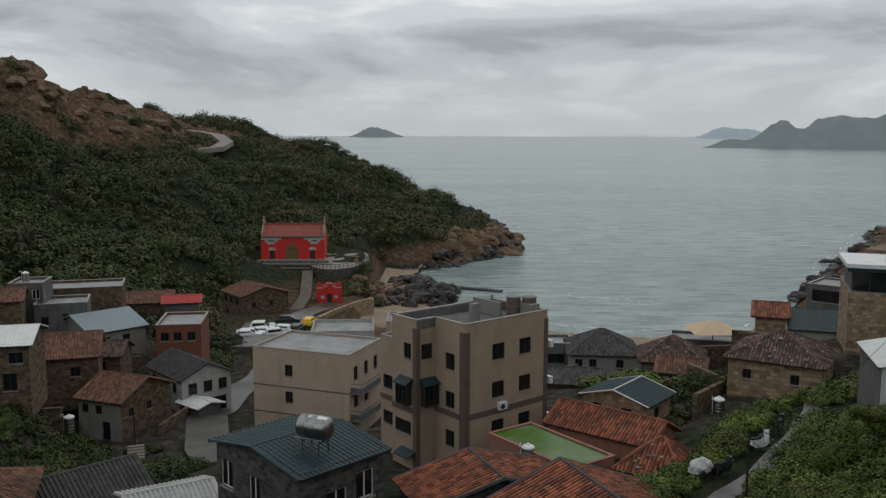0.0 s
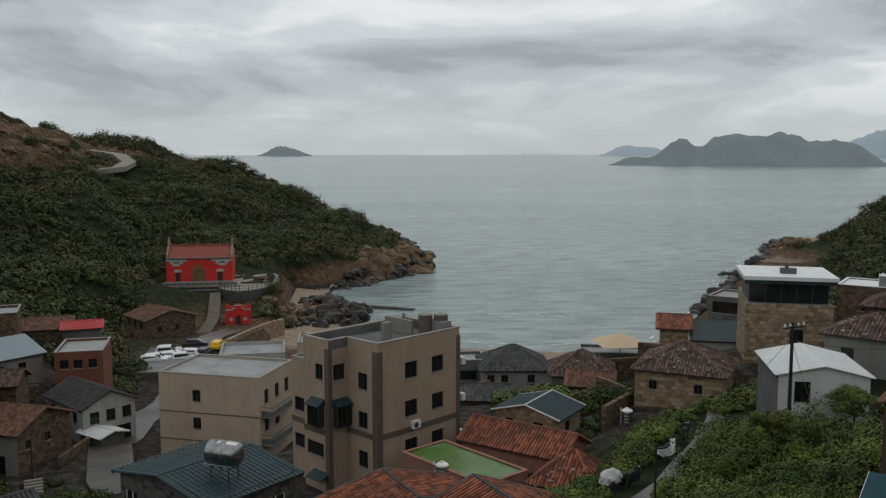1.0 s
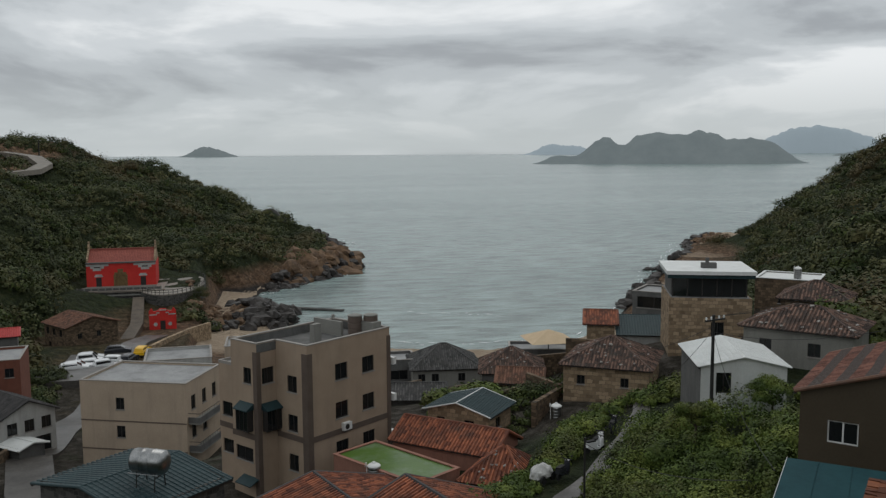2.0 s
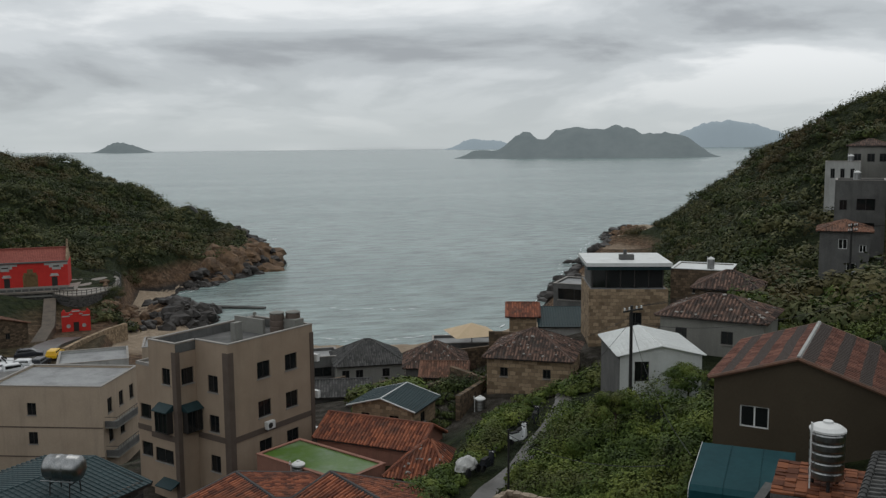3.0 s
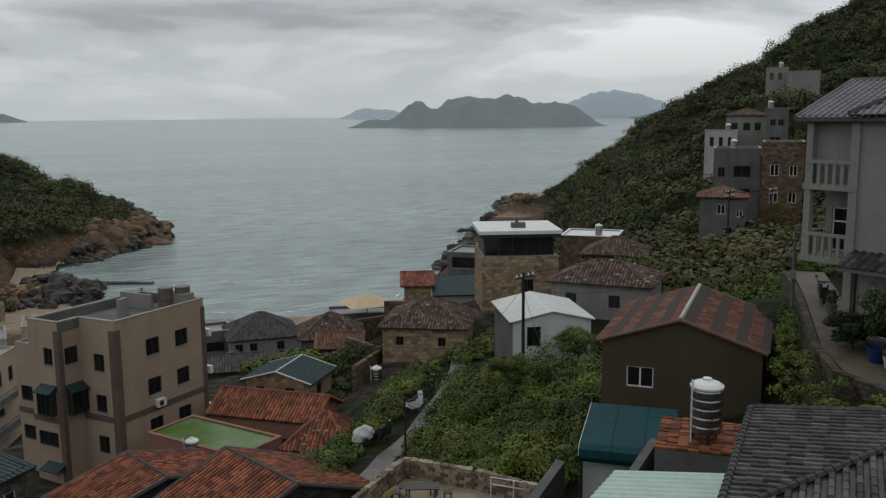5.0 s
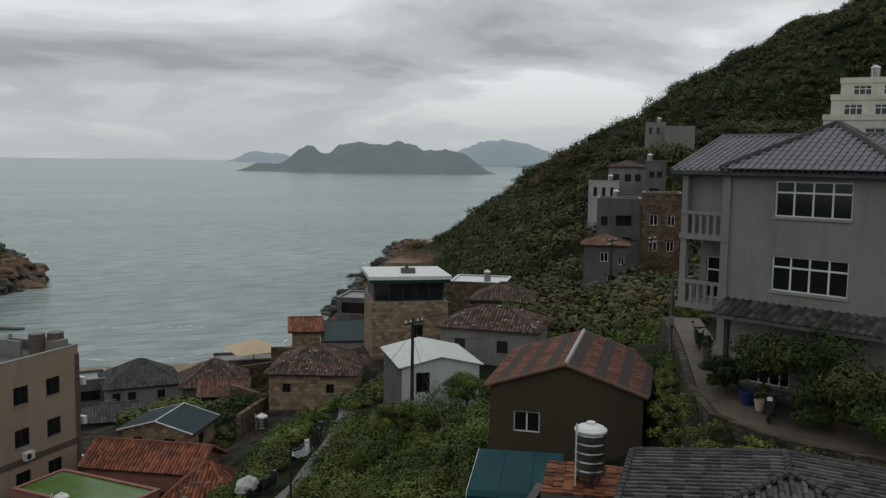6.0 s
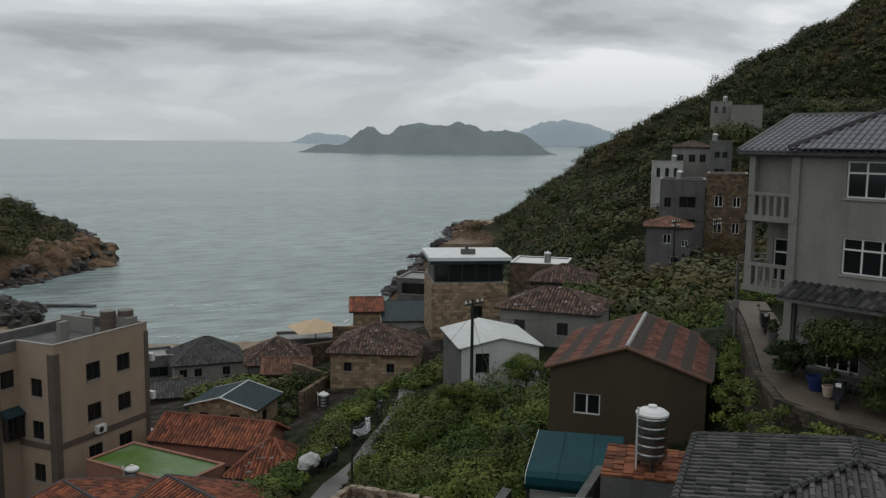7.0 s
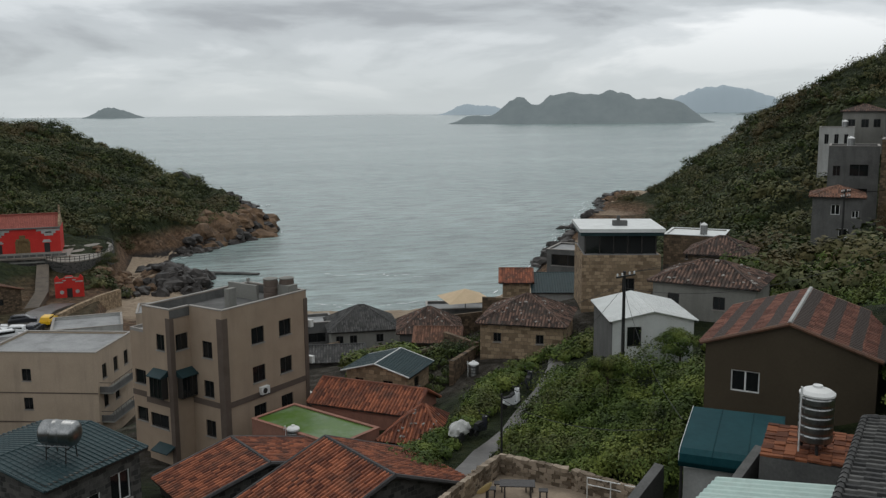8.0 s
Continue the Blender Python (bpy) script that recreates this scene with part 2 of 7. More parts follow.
def foliage(name, dark, mid, light, patch=0.12, spots=1.3, dry=(0.095, 0.062, 0.026), dry_share=0.65):
    """Leaves whose green changes from plant to plant, with drier, browner stretches."""
    m = bpy.data.materials.new(name)
    m.use_nodes = True
    tree = m.node_tree
    add, join = link_nodes(tree)
    shade = tree.nodes["Principled BSDF"]
    geo = add("ShaderNodeNewGeometry")
    broad = add("ShaderNodeTexNoise", Scale=patch, Detail=4.0, Roughness=0.6)
    small = add("ShaderNodeTexNoise", Scale=spots, Detail=3.0, Roughness=0.7)
    arid = add("ShaderNodeTexNoise", Scale=patch * 0.7, Detail=5.0, Roughness=0.65, Distortion=0.6)
    for n in (broad, small, arid):
        join(geo.outputs["Position"], n.inputs["Vector"])
    mean = add("ShaderNodeMix")
    mean.data_type = "FLOAT"
    mean.inputs["Factor"].default_value = 0.5
    join(broad.outputs["Fac"], mean.inputs["A"])
    join(small.outputs["Fac"], mean.inputs["B"])
    tone = ramp_node(add, [(0.38, dark), (0.5, mid), (0.62, light)])
    join(mean.outputs["Result"], tone.inputs[0])
    where = ramp_node(add, [(0.5, (0, 0, 0)), (0.62, (dry_share, dry_share, dry_share))])
    join(arid.outputs["Fac"], where.inputs[0])
    both = add("ShaderNodeMix")
    both.data_type = "RGBA"
    join(where.outputs["Color"], both.inputs["Factor"])
    join(tone.outputs["Color"], both.inputs["A"])
    both.inputs["B"].default_value = (*dry, 1)
    join(both.outputs["Result"], shade.inputs["Base Color"])
    shade.inputs["Roughness"].default_value, shade.inputs["Specular IOR Level"].default_value = 0.7, 0.2
    return m


SCRUB = foliage("hillside_scrub_leaves", (0.022, 0.031, 0.012), (0.056, 0.068, 0.026), (0.125, 0.122, 0.048), 0.06, 0.30)
LEAVES = foliage("green_bush_leaves", (0.024, 0.042, 0.010), (0.072, 0.108, 0.020), (0.165, 0.20, 0.040), 0.25, 0.9, (0.10, 0.085, 0.032), 0.45)
LEAVES_DARK = foliage("dark_shrub_leaves", (0.012, 0.022, 0.007), (0.034, 0.052, 0.013), (0.085, 0.105, 0.026), 0.3, 0.9, (0.06, 0.05, 0.02), 0.4)
DRY = foliage("dry_brown_leaves", (0.05, 0.035, 0.015), (0.09, 0.06, 0.025), (0.14, 0.10, 0.04), 0.3, 1.6)
BARK = surface("bark", (0.04, 0.03, 0.022), (0.09, 0.07, 0.05), 4.0, 0.9, 0.4)
# distance haze put into base colour and a faint glow; no mist volume
HAZE_GLOW_NEAR = surface("far_island_scrub_haze_glow", (0.075, 0.095, 0.095), (0.125, 0.145, 0.14), 0.006, 1.0, 0.0, fine=5, spec=0.0)
HAZE_GLOW_NEAR.node_tree.nodes["Principled BSDF"].inputs["Emission Color"].default_value = (0.30, 0.345, 0.37, 1)
HAZE_GLOW_NEAR.node_tree.nodes["Principled BSDF"].inputs["Emission Strength"].default_value = 0.27
HAZE_GLOW_FAR = plain("distant_mountain_haze_glow", (0.22, 0.26, 0.285), 1.0, 0, 0.0, 0.55)
WHITE_PAINT = plain("white_car_paint", (0.72, 0.73, 0.73), 0.25, 0, 0.5)
DARK_PAINT = plain("dark_car_paint", (0.02, 0.022, 0.028), 0.25, 0, 0.5)
YELLOW_PAINT = plain("yellow_taxi_paint", (0.80, 0.47, 0.02), 0.3, 0, 0.5)
RUBBER = plain("black_rubber", (0.015, 0.015, 0.015), 0.85)
CANOPY_TEAL = surface("teal_polycarbonate_sheet", (0.006, 0.036, 0.044), (0.014, 0.062, 0.070), 0.8, 0.4, 0.02, fine=6, spec=0.03)
CREAM = surface("cream_render", (0.50, 0.48, 0.40), (0.64, 0.61, 0.52), 0.5, 0.85, 0.12, fine=18, grime=(0.33, 0.31, 0.26), streaks=0.5)
MINT_METAL = surface("pale_mint_corrugated_metal", (0.36, 0.48, 0.44), (0.46, 0.58, 0.53), 0.8, 0.45, 0.03, fine=8, grime=(0.28, 0.30, 0.27), streaks=0.4)
RUST_TILE = surface("rusty_orange_brick", (0.10, 0.035, 0.018), (0.25, 0.09, 0.042), 2.0, 0.85, 0.2, per_object=0.5)
WALL_STONE = surface("brown_field_stone", (0.13, 0.10, 0.07), (0.36, 0.29, 0.22), 2.2, 0.9, 0.4, per_object=0.5)
TABLE_WOOD = surface("dark_stained_timber", (0.035, 0.032, 0.032), (0.075, 0.07, 0.068), 3.0, 0.5, 0.15, stretch=(1, 6, 1))
CANVAS = surface("tan_parasol_canvas", (0.50, 0.38, 0.24), (0.62, 0.48, 0.32), 0.8, 0.9, 0.05)
PATIO = surface("tan_patio_slabs", (0.26, 0.20, 0.14), (0.40, 0.32, 0.24), 0.8, 0.75, 0.15, fine=8, grime=(0.16, 0.12, 0.09))
BRICK_YARD = surface("red_brown_brick_paving", (0.15, 0.085, 0.06), (0.24, 0.14, 0.10), 0.6, 0.8, 0.15, fine=10)
CURTAIN = plain("grey_curtain", (0.30, 0.29, 0.27), 0.9)
PATH_STONE = surface("brown_worn_path_concrete", (0.065, 0.05, 0.036), (0.135, 0.108, 0.08), 0.7, 0.7, 0.15, fine=9, grime=(0.035, 0.028, 0.021))
FOAM = plain("white_sea_foam", (0.75, 0.78, 0.78), 0.8)

# ---- the lie of the land ----
# levels of the village terraces: x, y, height
VILLAGE = np.array([
    (0, 0, 37), (-30, 10, 33), (30, 0, 33), (-8, 44, 19.5), (-25, 55, 14), (-45, 45, 22), (0, 68, 13), (10, 58, 15.2), (-14, 96, 6.5),
    (-26, 102, 7.2), (-33, 90, 9), (-27, 118, 6.3), (-28, 147, 6.2), (-24, 183, 4.6), (-36, 214, 8.6), (-38, 168, 5.6), (-40, 76, 16.5),
    (-46, 112, 12), (16, 48, 19.5), (22, 57, 19.6), (16, 69, 16.2), (30, 72, 18), (25, 90, 13.4), (20, 106, 11), (38, 79, 20.6), (45, 101, 18.5),
    (54, 86, 22), (38, 60, 24), (30, 52, 22.8), (15, 36, 20.0), (17.5, 34, 20.2), (12.5, 37.5, 20.0), (14.5, 33, 20.4), (27, 33, 26.3),
    (12, 125, 6.5), (36, 125, 8), (0, 140, 4.5), (50, 135, 7), (30, 150, 2.5), (60, 160, 3),
    (36, 113, 9), (29, 113, 9), (44, 113, 11), (-36, 86, 8.2), (-30, 83, 8.0), (-34, 79, 9.5)])
HILLS = np.array([
    (-125, 250, 60), (-121, 287, 53), (-110, 322, 47.5), (-91, 368, 45), (-57, 366, 36.5), (-30, 349, 26), (-5, 330, 17), (8, 318, 10.5),
    (-90, 318, 37), (-110, 262, 45), (-80, 230, 30), (-60, 290, 28), (-30, 270, 14), (-62, 180, 17), (-85, 150, 24), (-110, 200, 42), (-150, 120, 45),
    (-60, 130, 15), (-38, 235, 12), (-100, 80, 34), (5, 285, 7), (12, 360, 7), (0, 375, 9), (-180, 260, 78), (-150, 330, 50)])
SLOPES = np.array([
    (186, 300, 9.5), (190, 276, 25), (200, 246, 41), (206, 226, 52), (216, 213, 66), (228, 200, 76), (239, 188, 85), (246, 160, 91),
    (100, 212, 3), (122, 246, 3.5), (140, 276, 4), (162, 316, 2.5), (182, 350, 1.5), (190, 340, 3), (200, 360, 3), (86, 190, 6),
    (150, 200, 27), (120, 160, 24), (96, 116, 29), (85, 90, 25), (68, 82, 23), (118, 124, 42), (92, 68, 38), (60, 45, 32), (36, 30, 31), (25, 20, 30.6),
    (33, 34, 30.8), (70, 130, 14), (95, 175, 10), (46, 68, 26), (60, 65, 27), (300, 150, 94), (150, 60, 62), (80, 20, 46), (160, 140, 48)])
KNOTS = np.concatenate([VILLAGE, HILLS, SLOPES])
COAST = [(-330, 470), (-130, 425), (-60, 405), (-15, 398), (8, 392), (21, 382), (16, 350), (21, 320), (28, 301), (20, 292), (16, 283), (4, 270), (-6, 255), (-8, 245), (-4, 233),
         (0, 222), (2, 212), (-2, 200), (6, 186), (22, 174), (41, 169), (63, 176), (86, 205), (108, 240), (128, 276), (152, 308), (176, 348), (192, 372), (206, 368), (250, 400), (560, 380)]


def coast_distance(x, y):
    """Metres inland of the coast line, negative at sea."""
    poly = COAST + [(560, -120), (-330, -120)]
    best, inside = np.full(x.shape, 1e9), np.zeros(x.shape, bool)
    for (ax, ay), (bx, by) in zip(poly, poly[1:] + poly[:1]):
        ex, ey = bx - ax, by - ay
        s = np.clip(((x - ax) * ex + (y - ay) * ey) / (ex * ex + ey * ey), 0, 1)
        best = np.minimum(best, np.hypot(x - ax - s * ex, y - ay - s * ey))
        cross = (ay > y) != (by > y)
        with np.errstate(divide="ignore", invalid="ignore"):
            inside ^= cross & (x < ex * (y - ay) / (ey if ey else 1e-9) + ax)
    return np.where(inside, best, -best)


def waves(x, y, size, seed):
    """Smooth noise without a library: a sum of turned sines."""
    r, total = np.random.RandomState(seed), np.zeros(np.shape(x))
    for k in range(9):
        a, p, s = r.uniform(0, 6.28), r.uniform(0, 6.28), size * r.uniform(0.55, 1.6)
        total += np.sin((x * np.cos(a) + y * np.sin(a)) * 6.28 / s + p + 1.3 * np.sin((x * np.sin(a) - y * np.cos(a)) * 4.1 / s + p))
    return total / 4.0


def land(x, y):
    x, y = np.asarray(x, float), np.asarray(y, float)
    w_sum, z_sum = np.zeros(x.shape), np.zeros(x.shape)
    for kx, ky, kz in KNOTS:
        d2 = (x - kx) ** 2 + (y - ky) ** 2
        w = 1 / (d2 + 16.0) ** 1.7
        w_sum += w
        z_sum += w * kz
    z = z_sum / w_sum
    far = np.clip((np.hypot(x, y) - 115) / 60, 0, 1)
    crag = np.clip((-74 - x) / 12, 0, 1) * np.clip((z - 34) / 6, 0, 1) * np.clip((y - 215) / 20, 0, 1)
    z = z + crag * (1.1 * np.abs(waves(x, y, 11, 6)) + 0.7 * waves(x, y, 5, 7))
    z = z + far * (1.1 * waves(x, y, 38, 3) + 0.5 * waves(x, y, 13, 4)) * np.clip(z / 12, 0, 1)
    d = coast_distance(x, y)
    beach = np.clip((x + 23) / 6, 0, 1) * np.clip((84 - x) / 12, 0, 1) * np.clip((258 - y) / 6, 0, 1) * np.clip((y - 112) / 20, 0, 1)
    rock = np.clip(1 - np.hypot((x + 6), (y - 209)) / 13, 0, 1)
    d = d + (1 - beach) * (1.6 * waves(x, y, 17, 8) + 0.9 * waves(x, y, 6, 9))
    cap = np.where(d > 0, 0.25 + d * (0.9 - 0.78 * beach), d * 0.35)
    z = np.minimum(z, cap + 0.5 * (1 - beach) * waves(x, y, 4, 10))
    return z + rock * (3.2 + 1.2 * waves(x, y, 4.5, 11))


def ground_at(x, y):
    return float(land(np.array([float(x)]), np.array([float(y)]))[0])


def link_mesh(name, verts, faces, material, parent=None, label=""):
    me = bpy.data.meshes.new(name)
    me.from_pydata(verts, [], faces)
    me.materials.append(material)
    ob = new(name, me)
    ob.parent = parent
    if label:
        ob["label"] = label
    return ob


def part(name, bm, material, parent, label="", smooth=False):
    """Links a bmesh as one mesh object under a thing or under a part."""
    me = bpy.data.meshes.new(name)
    bmesh.ops.recalc_face_normals(bm, faces=bm.faces)
    bm.to_mesh(me)
    bm.free()
    me.materials.append(material)
    if smooth:
        for p in me.polygons:
            p.use_smooth = True
    ob = new(name, me)
    ob.parent = parent
    if label:
        ob["label"] = label
    return ob


def thing(name, x, y, z, turn, label, category, group="", kind=""):
    e = new(name)
    e.matrix_basis = pose(x, y, z, 0, 0, turn)
    e.empty_display_size = 0.3
    return tagged(e, label, category, group, kind)


def box(bm, x0, y0, z0, x1, y1, z1):
    v = [bm.verts.new(p) for p in ((x0, y0, z0), (x1, y0, z0), (x1, y1, z0), (x0, y1, z0), (x0, y0, z1), (x1, y0, z1), (x1, y1, z1), (x0, y1, z1))]
    for f in ((0, 3, 2, 1), (4, 5, 6, 7), (0, 1, 5, 4), (1, 2, 6, 5), (2, 3, 7, 6), (3, 0, 4, 7)):
        bm.faces.new([v[i] for i in f])


def boxes(*spans):
    bm = bmesh.new()
    for s in spans:
        box(bm, *s)
    return bm


def tube(bm, a, b, r0, r1=None, n=8):
    """A tapered round bar from a to b."""
    a, b, r1 = Vector(a), Vector(b), r0 if r1 is None else r1
    q = (b - a).to_track_quat("Z", "Y")
    rings = [[bm.verts.new(c + q @ Vector((r * math.cos(6.2832 * k / n), r * math.sin(6.2832 * k / n), 0))) for k in range(n)] for c, r in ((a, r0), (b, r1))]
    for k in range(n):
        bm.faces.new((rings[0][k], rings[0][(k + 1) % n], rings[1][(k + 1) % n], rings[1][k]))
    bm.faces.new(rings[0][::-1])
    bm.faces.new(rings[1])


def lathe(bm, profile, n=20, axis="Z", at=(0, 0, 0)):
    """Turns a profile of (radius, height) round an axis."""
    rings = []
    for r, h in profile:
        ring = []
        for k in range(n):
            c, s = r * math.cos(6.2832 * k / n), r * math.sin(6.2832 * k / n)
            p = (c, s, h) if axis == "Z" else (h, c, s)
            ring.append(bm.verts.new((p[0] + at[0], p[1] + at[1], p[2] + at[2])))
        rings.append(ring)
    for lo, hi in zip(rings, rings[1:]):
        for k in range(n):
            bm.faces.new((lo[k], lo[(k + 1) % n], hi[(k + 1) % n], hi[k]))
    bm.faces.new(rings[0][::-1])
    bm.faces.new(rings[-1])


def prism(bm, outline, z0, z1):
    lo = [bm.verts.new((x, y, z0)) for x, y in outline]
    hi = [bm.verts.new((x, y, z1)) for x, y in outline]
    n = len(outline)
    bm.faces.new(lo[::-1])
    bm.faces.new(hi)
    for k in range(n):
        bm.faces.new((lo[k], lo[(k + 1) % n], hi[(k + 1) % n], hi[k]))


def side_frame(side, w, d):
    """Origin, along and outward vectors of one side of a w x d house (its own axes)."""
    return {"f": (Vector((0, 0, 0)), Vector((1, 0, 0)), Vector((0, -1, 0)), w), "r": (Vector((w, 0, 0)), Vector((0, 1, 0)), Vector((1, 0, 0)), d),
            "b": (Vector((w, d, 0)), Vector((-1, 0, 0)), Vector((0, 1, 0)), w), "l": (Vector((0, d, 0)), Vector((0, -1, 0)), Vector((-1, 0, 0)), d)}[side]


REVEAL = 0.16


def wall_body(bm, w, d, h, holes, gable=0.0, gable_axis="y", sink=2.5, x0=0.0, y0=0.0):
    """Outer walls with openings that go in by the reveal. holes: side -> list of (u, v, width, height)."""
    for side in "frbl":
        o, along, out, length = side_frame(side, w, d)
        o = o + Vector((x0, y0, 0))
        hs = holes.get(side, ())
        us = sorted({0.0, length, *[round(q, 4) for u, v, a, b in hs for q in (u, u + a)]})
        vs = sorted({-sink, h, *[round(q, 4) for u, v, a, b in hs for q in (v, v + b)]})
        for u0, u1 in zip(us, us[1:]):
            for v0, v1 in zip(vs, vs[1:]):
                um, vm = (u0 + u1) / 2, (v0 + v1) / 2
                if any(u < um < u + a and v < vm < v + b for u, v, a, b in hs):
                    continue
                q = [o + along * u + Vector((0, 0, v)) for u, v in ((u0, v0), (u1, v0), (u1, v1), (u0, v1))]
                bm.faces.new([bm.verts.new(p) for p in q])
        for u, v, a, b in hs:
            c = [(u, v), (u + a, v), (u + a, v + b), (u, v + b)]
            for (p0, p1) in zip(c, c[1:] + c[:1]):
                q = [o + along * p[0] + Vector((0, 0, p[1])) - out * s for p, s in ((p0, 0), (p1, 0), (p1, REVEAL), (p0, REVEAL))]
                bm.faces.new([bm.verts.new(x) for x in q])
        ends = ("f", "b") if gable_axis == "y" else ("r", "l")
        if gable and side in ends:
            q = [o + Vector((0, 0, h)), o + along * length + Vector((0, 0, h)), o + along * length / 2 + Vector((0, 0, h + gable))]
            bm.faces.new([bm.verts.new(p) for p in q])
    top = [bm.verts.new((x0 + x, y0 + y, h - 0.02)) for x, y in ((0, 0), (w, 0), (w, d), (0, d))]
    bm.faces.new(top)
    bmesh.ops.remove_doubles(bm, verts=bm.verts, dist=0.001)


def window(parent, side, w, d, u, v, a, b, frame_mat=None, bars=(1, 0), sill=True, x0=0.0, y0=0.0, glass=None, name="window"):
    """A window in an opening of the wall: frame with bars, pane, sill."""
    o, along, out, _ = side_frame(side, w, d)
    o = o + Vector((x0, y0, 0))
    frame_mat = frame_mat or FRAME_DARK
    turn = math.degrees(math.atan2(along.y, along.x))
    e = new(name)
    e.parent = parent
    base = o + along * u + Vector((0, 0, v))
    e.matrix_basis = pose(*base, 0, 0, turn)
    f, t = 0.06, REVEAL
    spans = [(0, t - 0.08, 0, f, t, b), (a - f, t - 0.08, 0, a, t, b), (f, t - 0.08, 0, a - f, t, f), (f, t - 0.08, b - f, a - f, t, b)]
    for k in range(bars[0]):
        c = a * (k + 1) / (bars[0] + 1)
        spans.append((c - 0.035, t - 0.075, f, c + 0.035, t - 0.005, b - f))
    for k in range(bars[1]):
        c = b * (0.68 if bars[1] == 1 else (k + 1) / (bars[1] + 1))
        spans.append((f, t - 0.078, c - 0.035, a - f, t - 0.002, c + 0.035))
    part("frame", boxes(*spans), frame_mat, e)
    part("pane", boxes((f * 0.5, t - 0.045, f * 0.5, a - f * 0.5, t - 0.03, b - f * 0.5)), glass or GLASS, e)
    if sill:
        part("sill", boxes((-0.06, -0.07, -0.09, a + 0.06, t - 0.08, 0.0)), GRANITE, e)
    return e


def tile_slope(bm, a, b, c, d, spacing=0.28, course=0.42, height=0.07, bed=0.05):
    """Rolls of tiles on a roof slope with eave a-b and top edge d-c (c above b), laid course by course."""
    a, b, c, d = map(Vector, (a, b, c, d))
    run = (b - a)
    length = run.length
    u = run.normalized()
    up = (d - a) - u * (d - a).dot(u)
    rise = up.length
    vdir = up.normalized()
    n = u.cross(vdir).normalized()
    if n.z < 0:
        n = -n
    s0, s1 = (d - a).dot(u), (c - a).dot(u)
    lo = [bm.verts.new(p) for p in (a, b, c, d)] if (c - d).length > 0.02 else [bm.verts.new(p) for p in (a, b, d)]
    bm.faces.new(lo)
    count = max(2, int(round(length / spacing)))
    step = length / count
    for k in range(count):
        s = (k + 0.5) * step
        top = rise
        if s < s0:
            top = rise * s / s0
        elif s > s1:
            top = rise * (length - s) / max(length - s1, 1e-6)
        if top < 0.15:
            continue
        rows = max(1, int(round(top / course)))
        for r in range(rows):
            v0, v1 = top * r / rows - (0.03 if r else 0.08), top * (r + 1) / rows
            wide0, wide1 = step * 0.33, step * 0.29
            lift = 0.018
            ends = []
            for v, wd, l in ((v0, wide0, lift), (v1, wide1, 0.0)):
                p = a + u * s + vdir * v
                ends.append([bm.verts.new(p - u * wd), bm.verts.new(p - u * wd * 0.6 + n * (height * 0.8 + l)), bm.verts.new(p + u * wd * 0.6 + n * (height * 0.8 + l)), bm.verts.new(p + u * wd)])
            for i in range(3):
                bm.faces.new((ends[0][i], ends[0][i + 1], ends[1][i + 1], ends[1][i]))
            bm.faces.new(ends[0])


def ridge_bar(bm, a, b, r=0.13):
    tube(bm, a, b, r, r, 6)


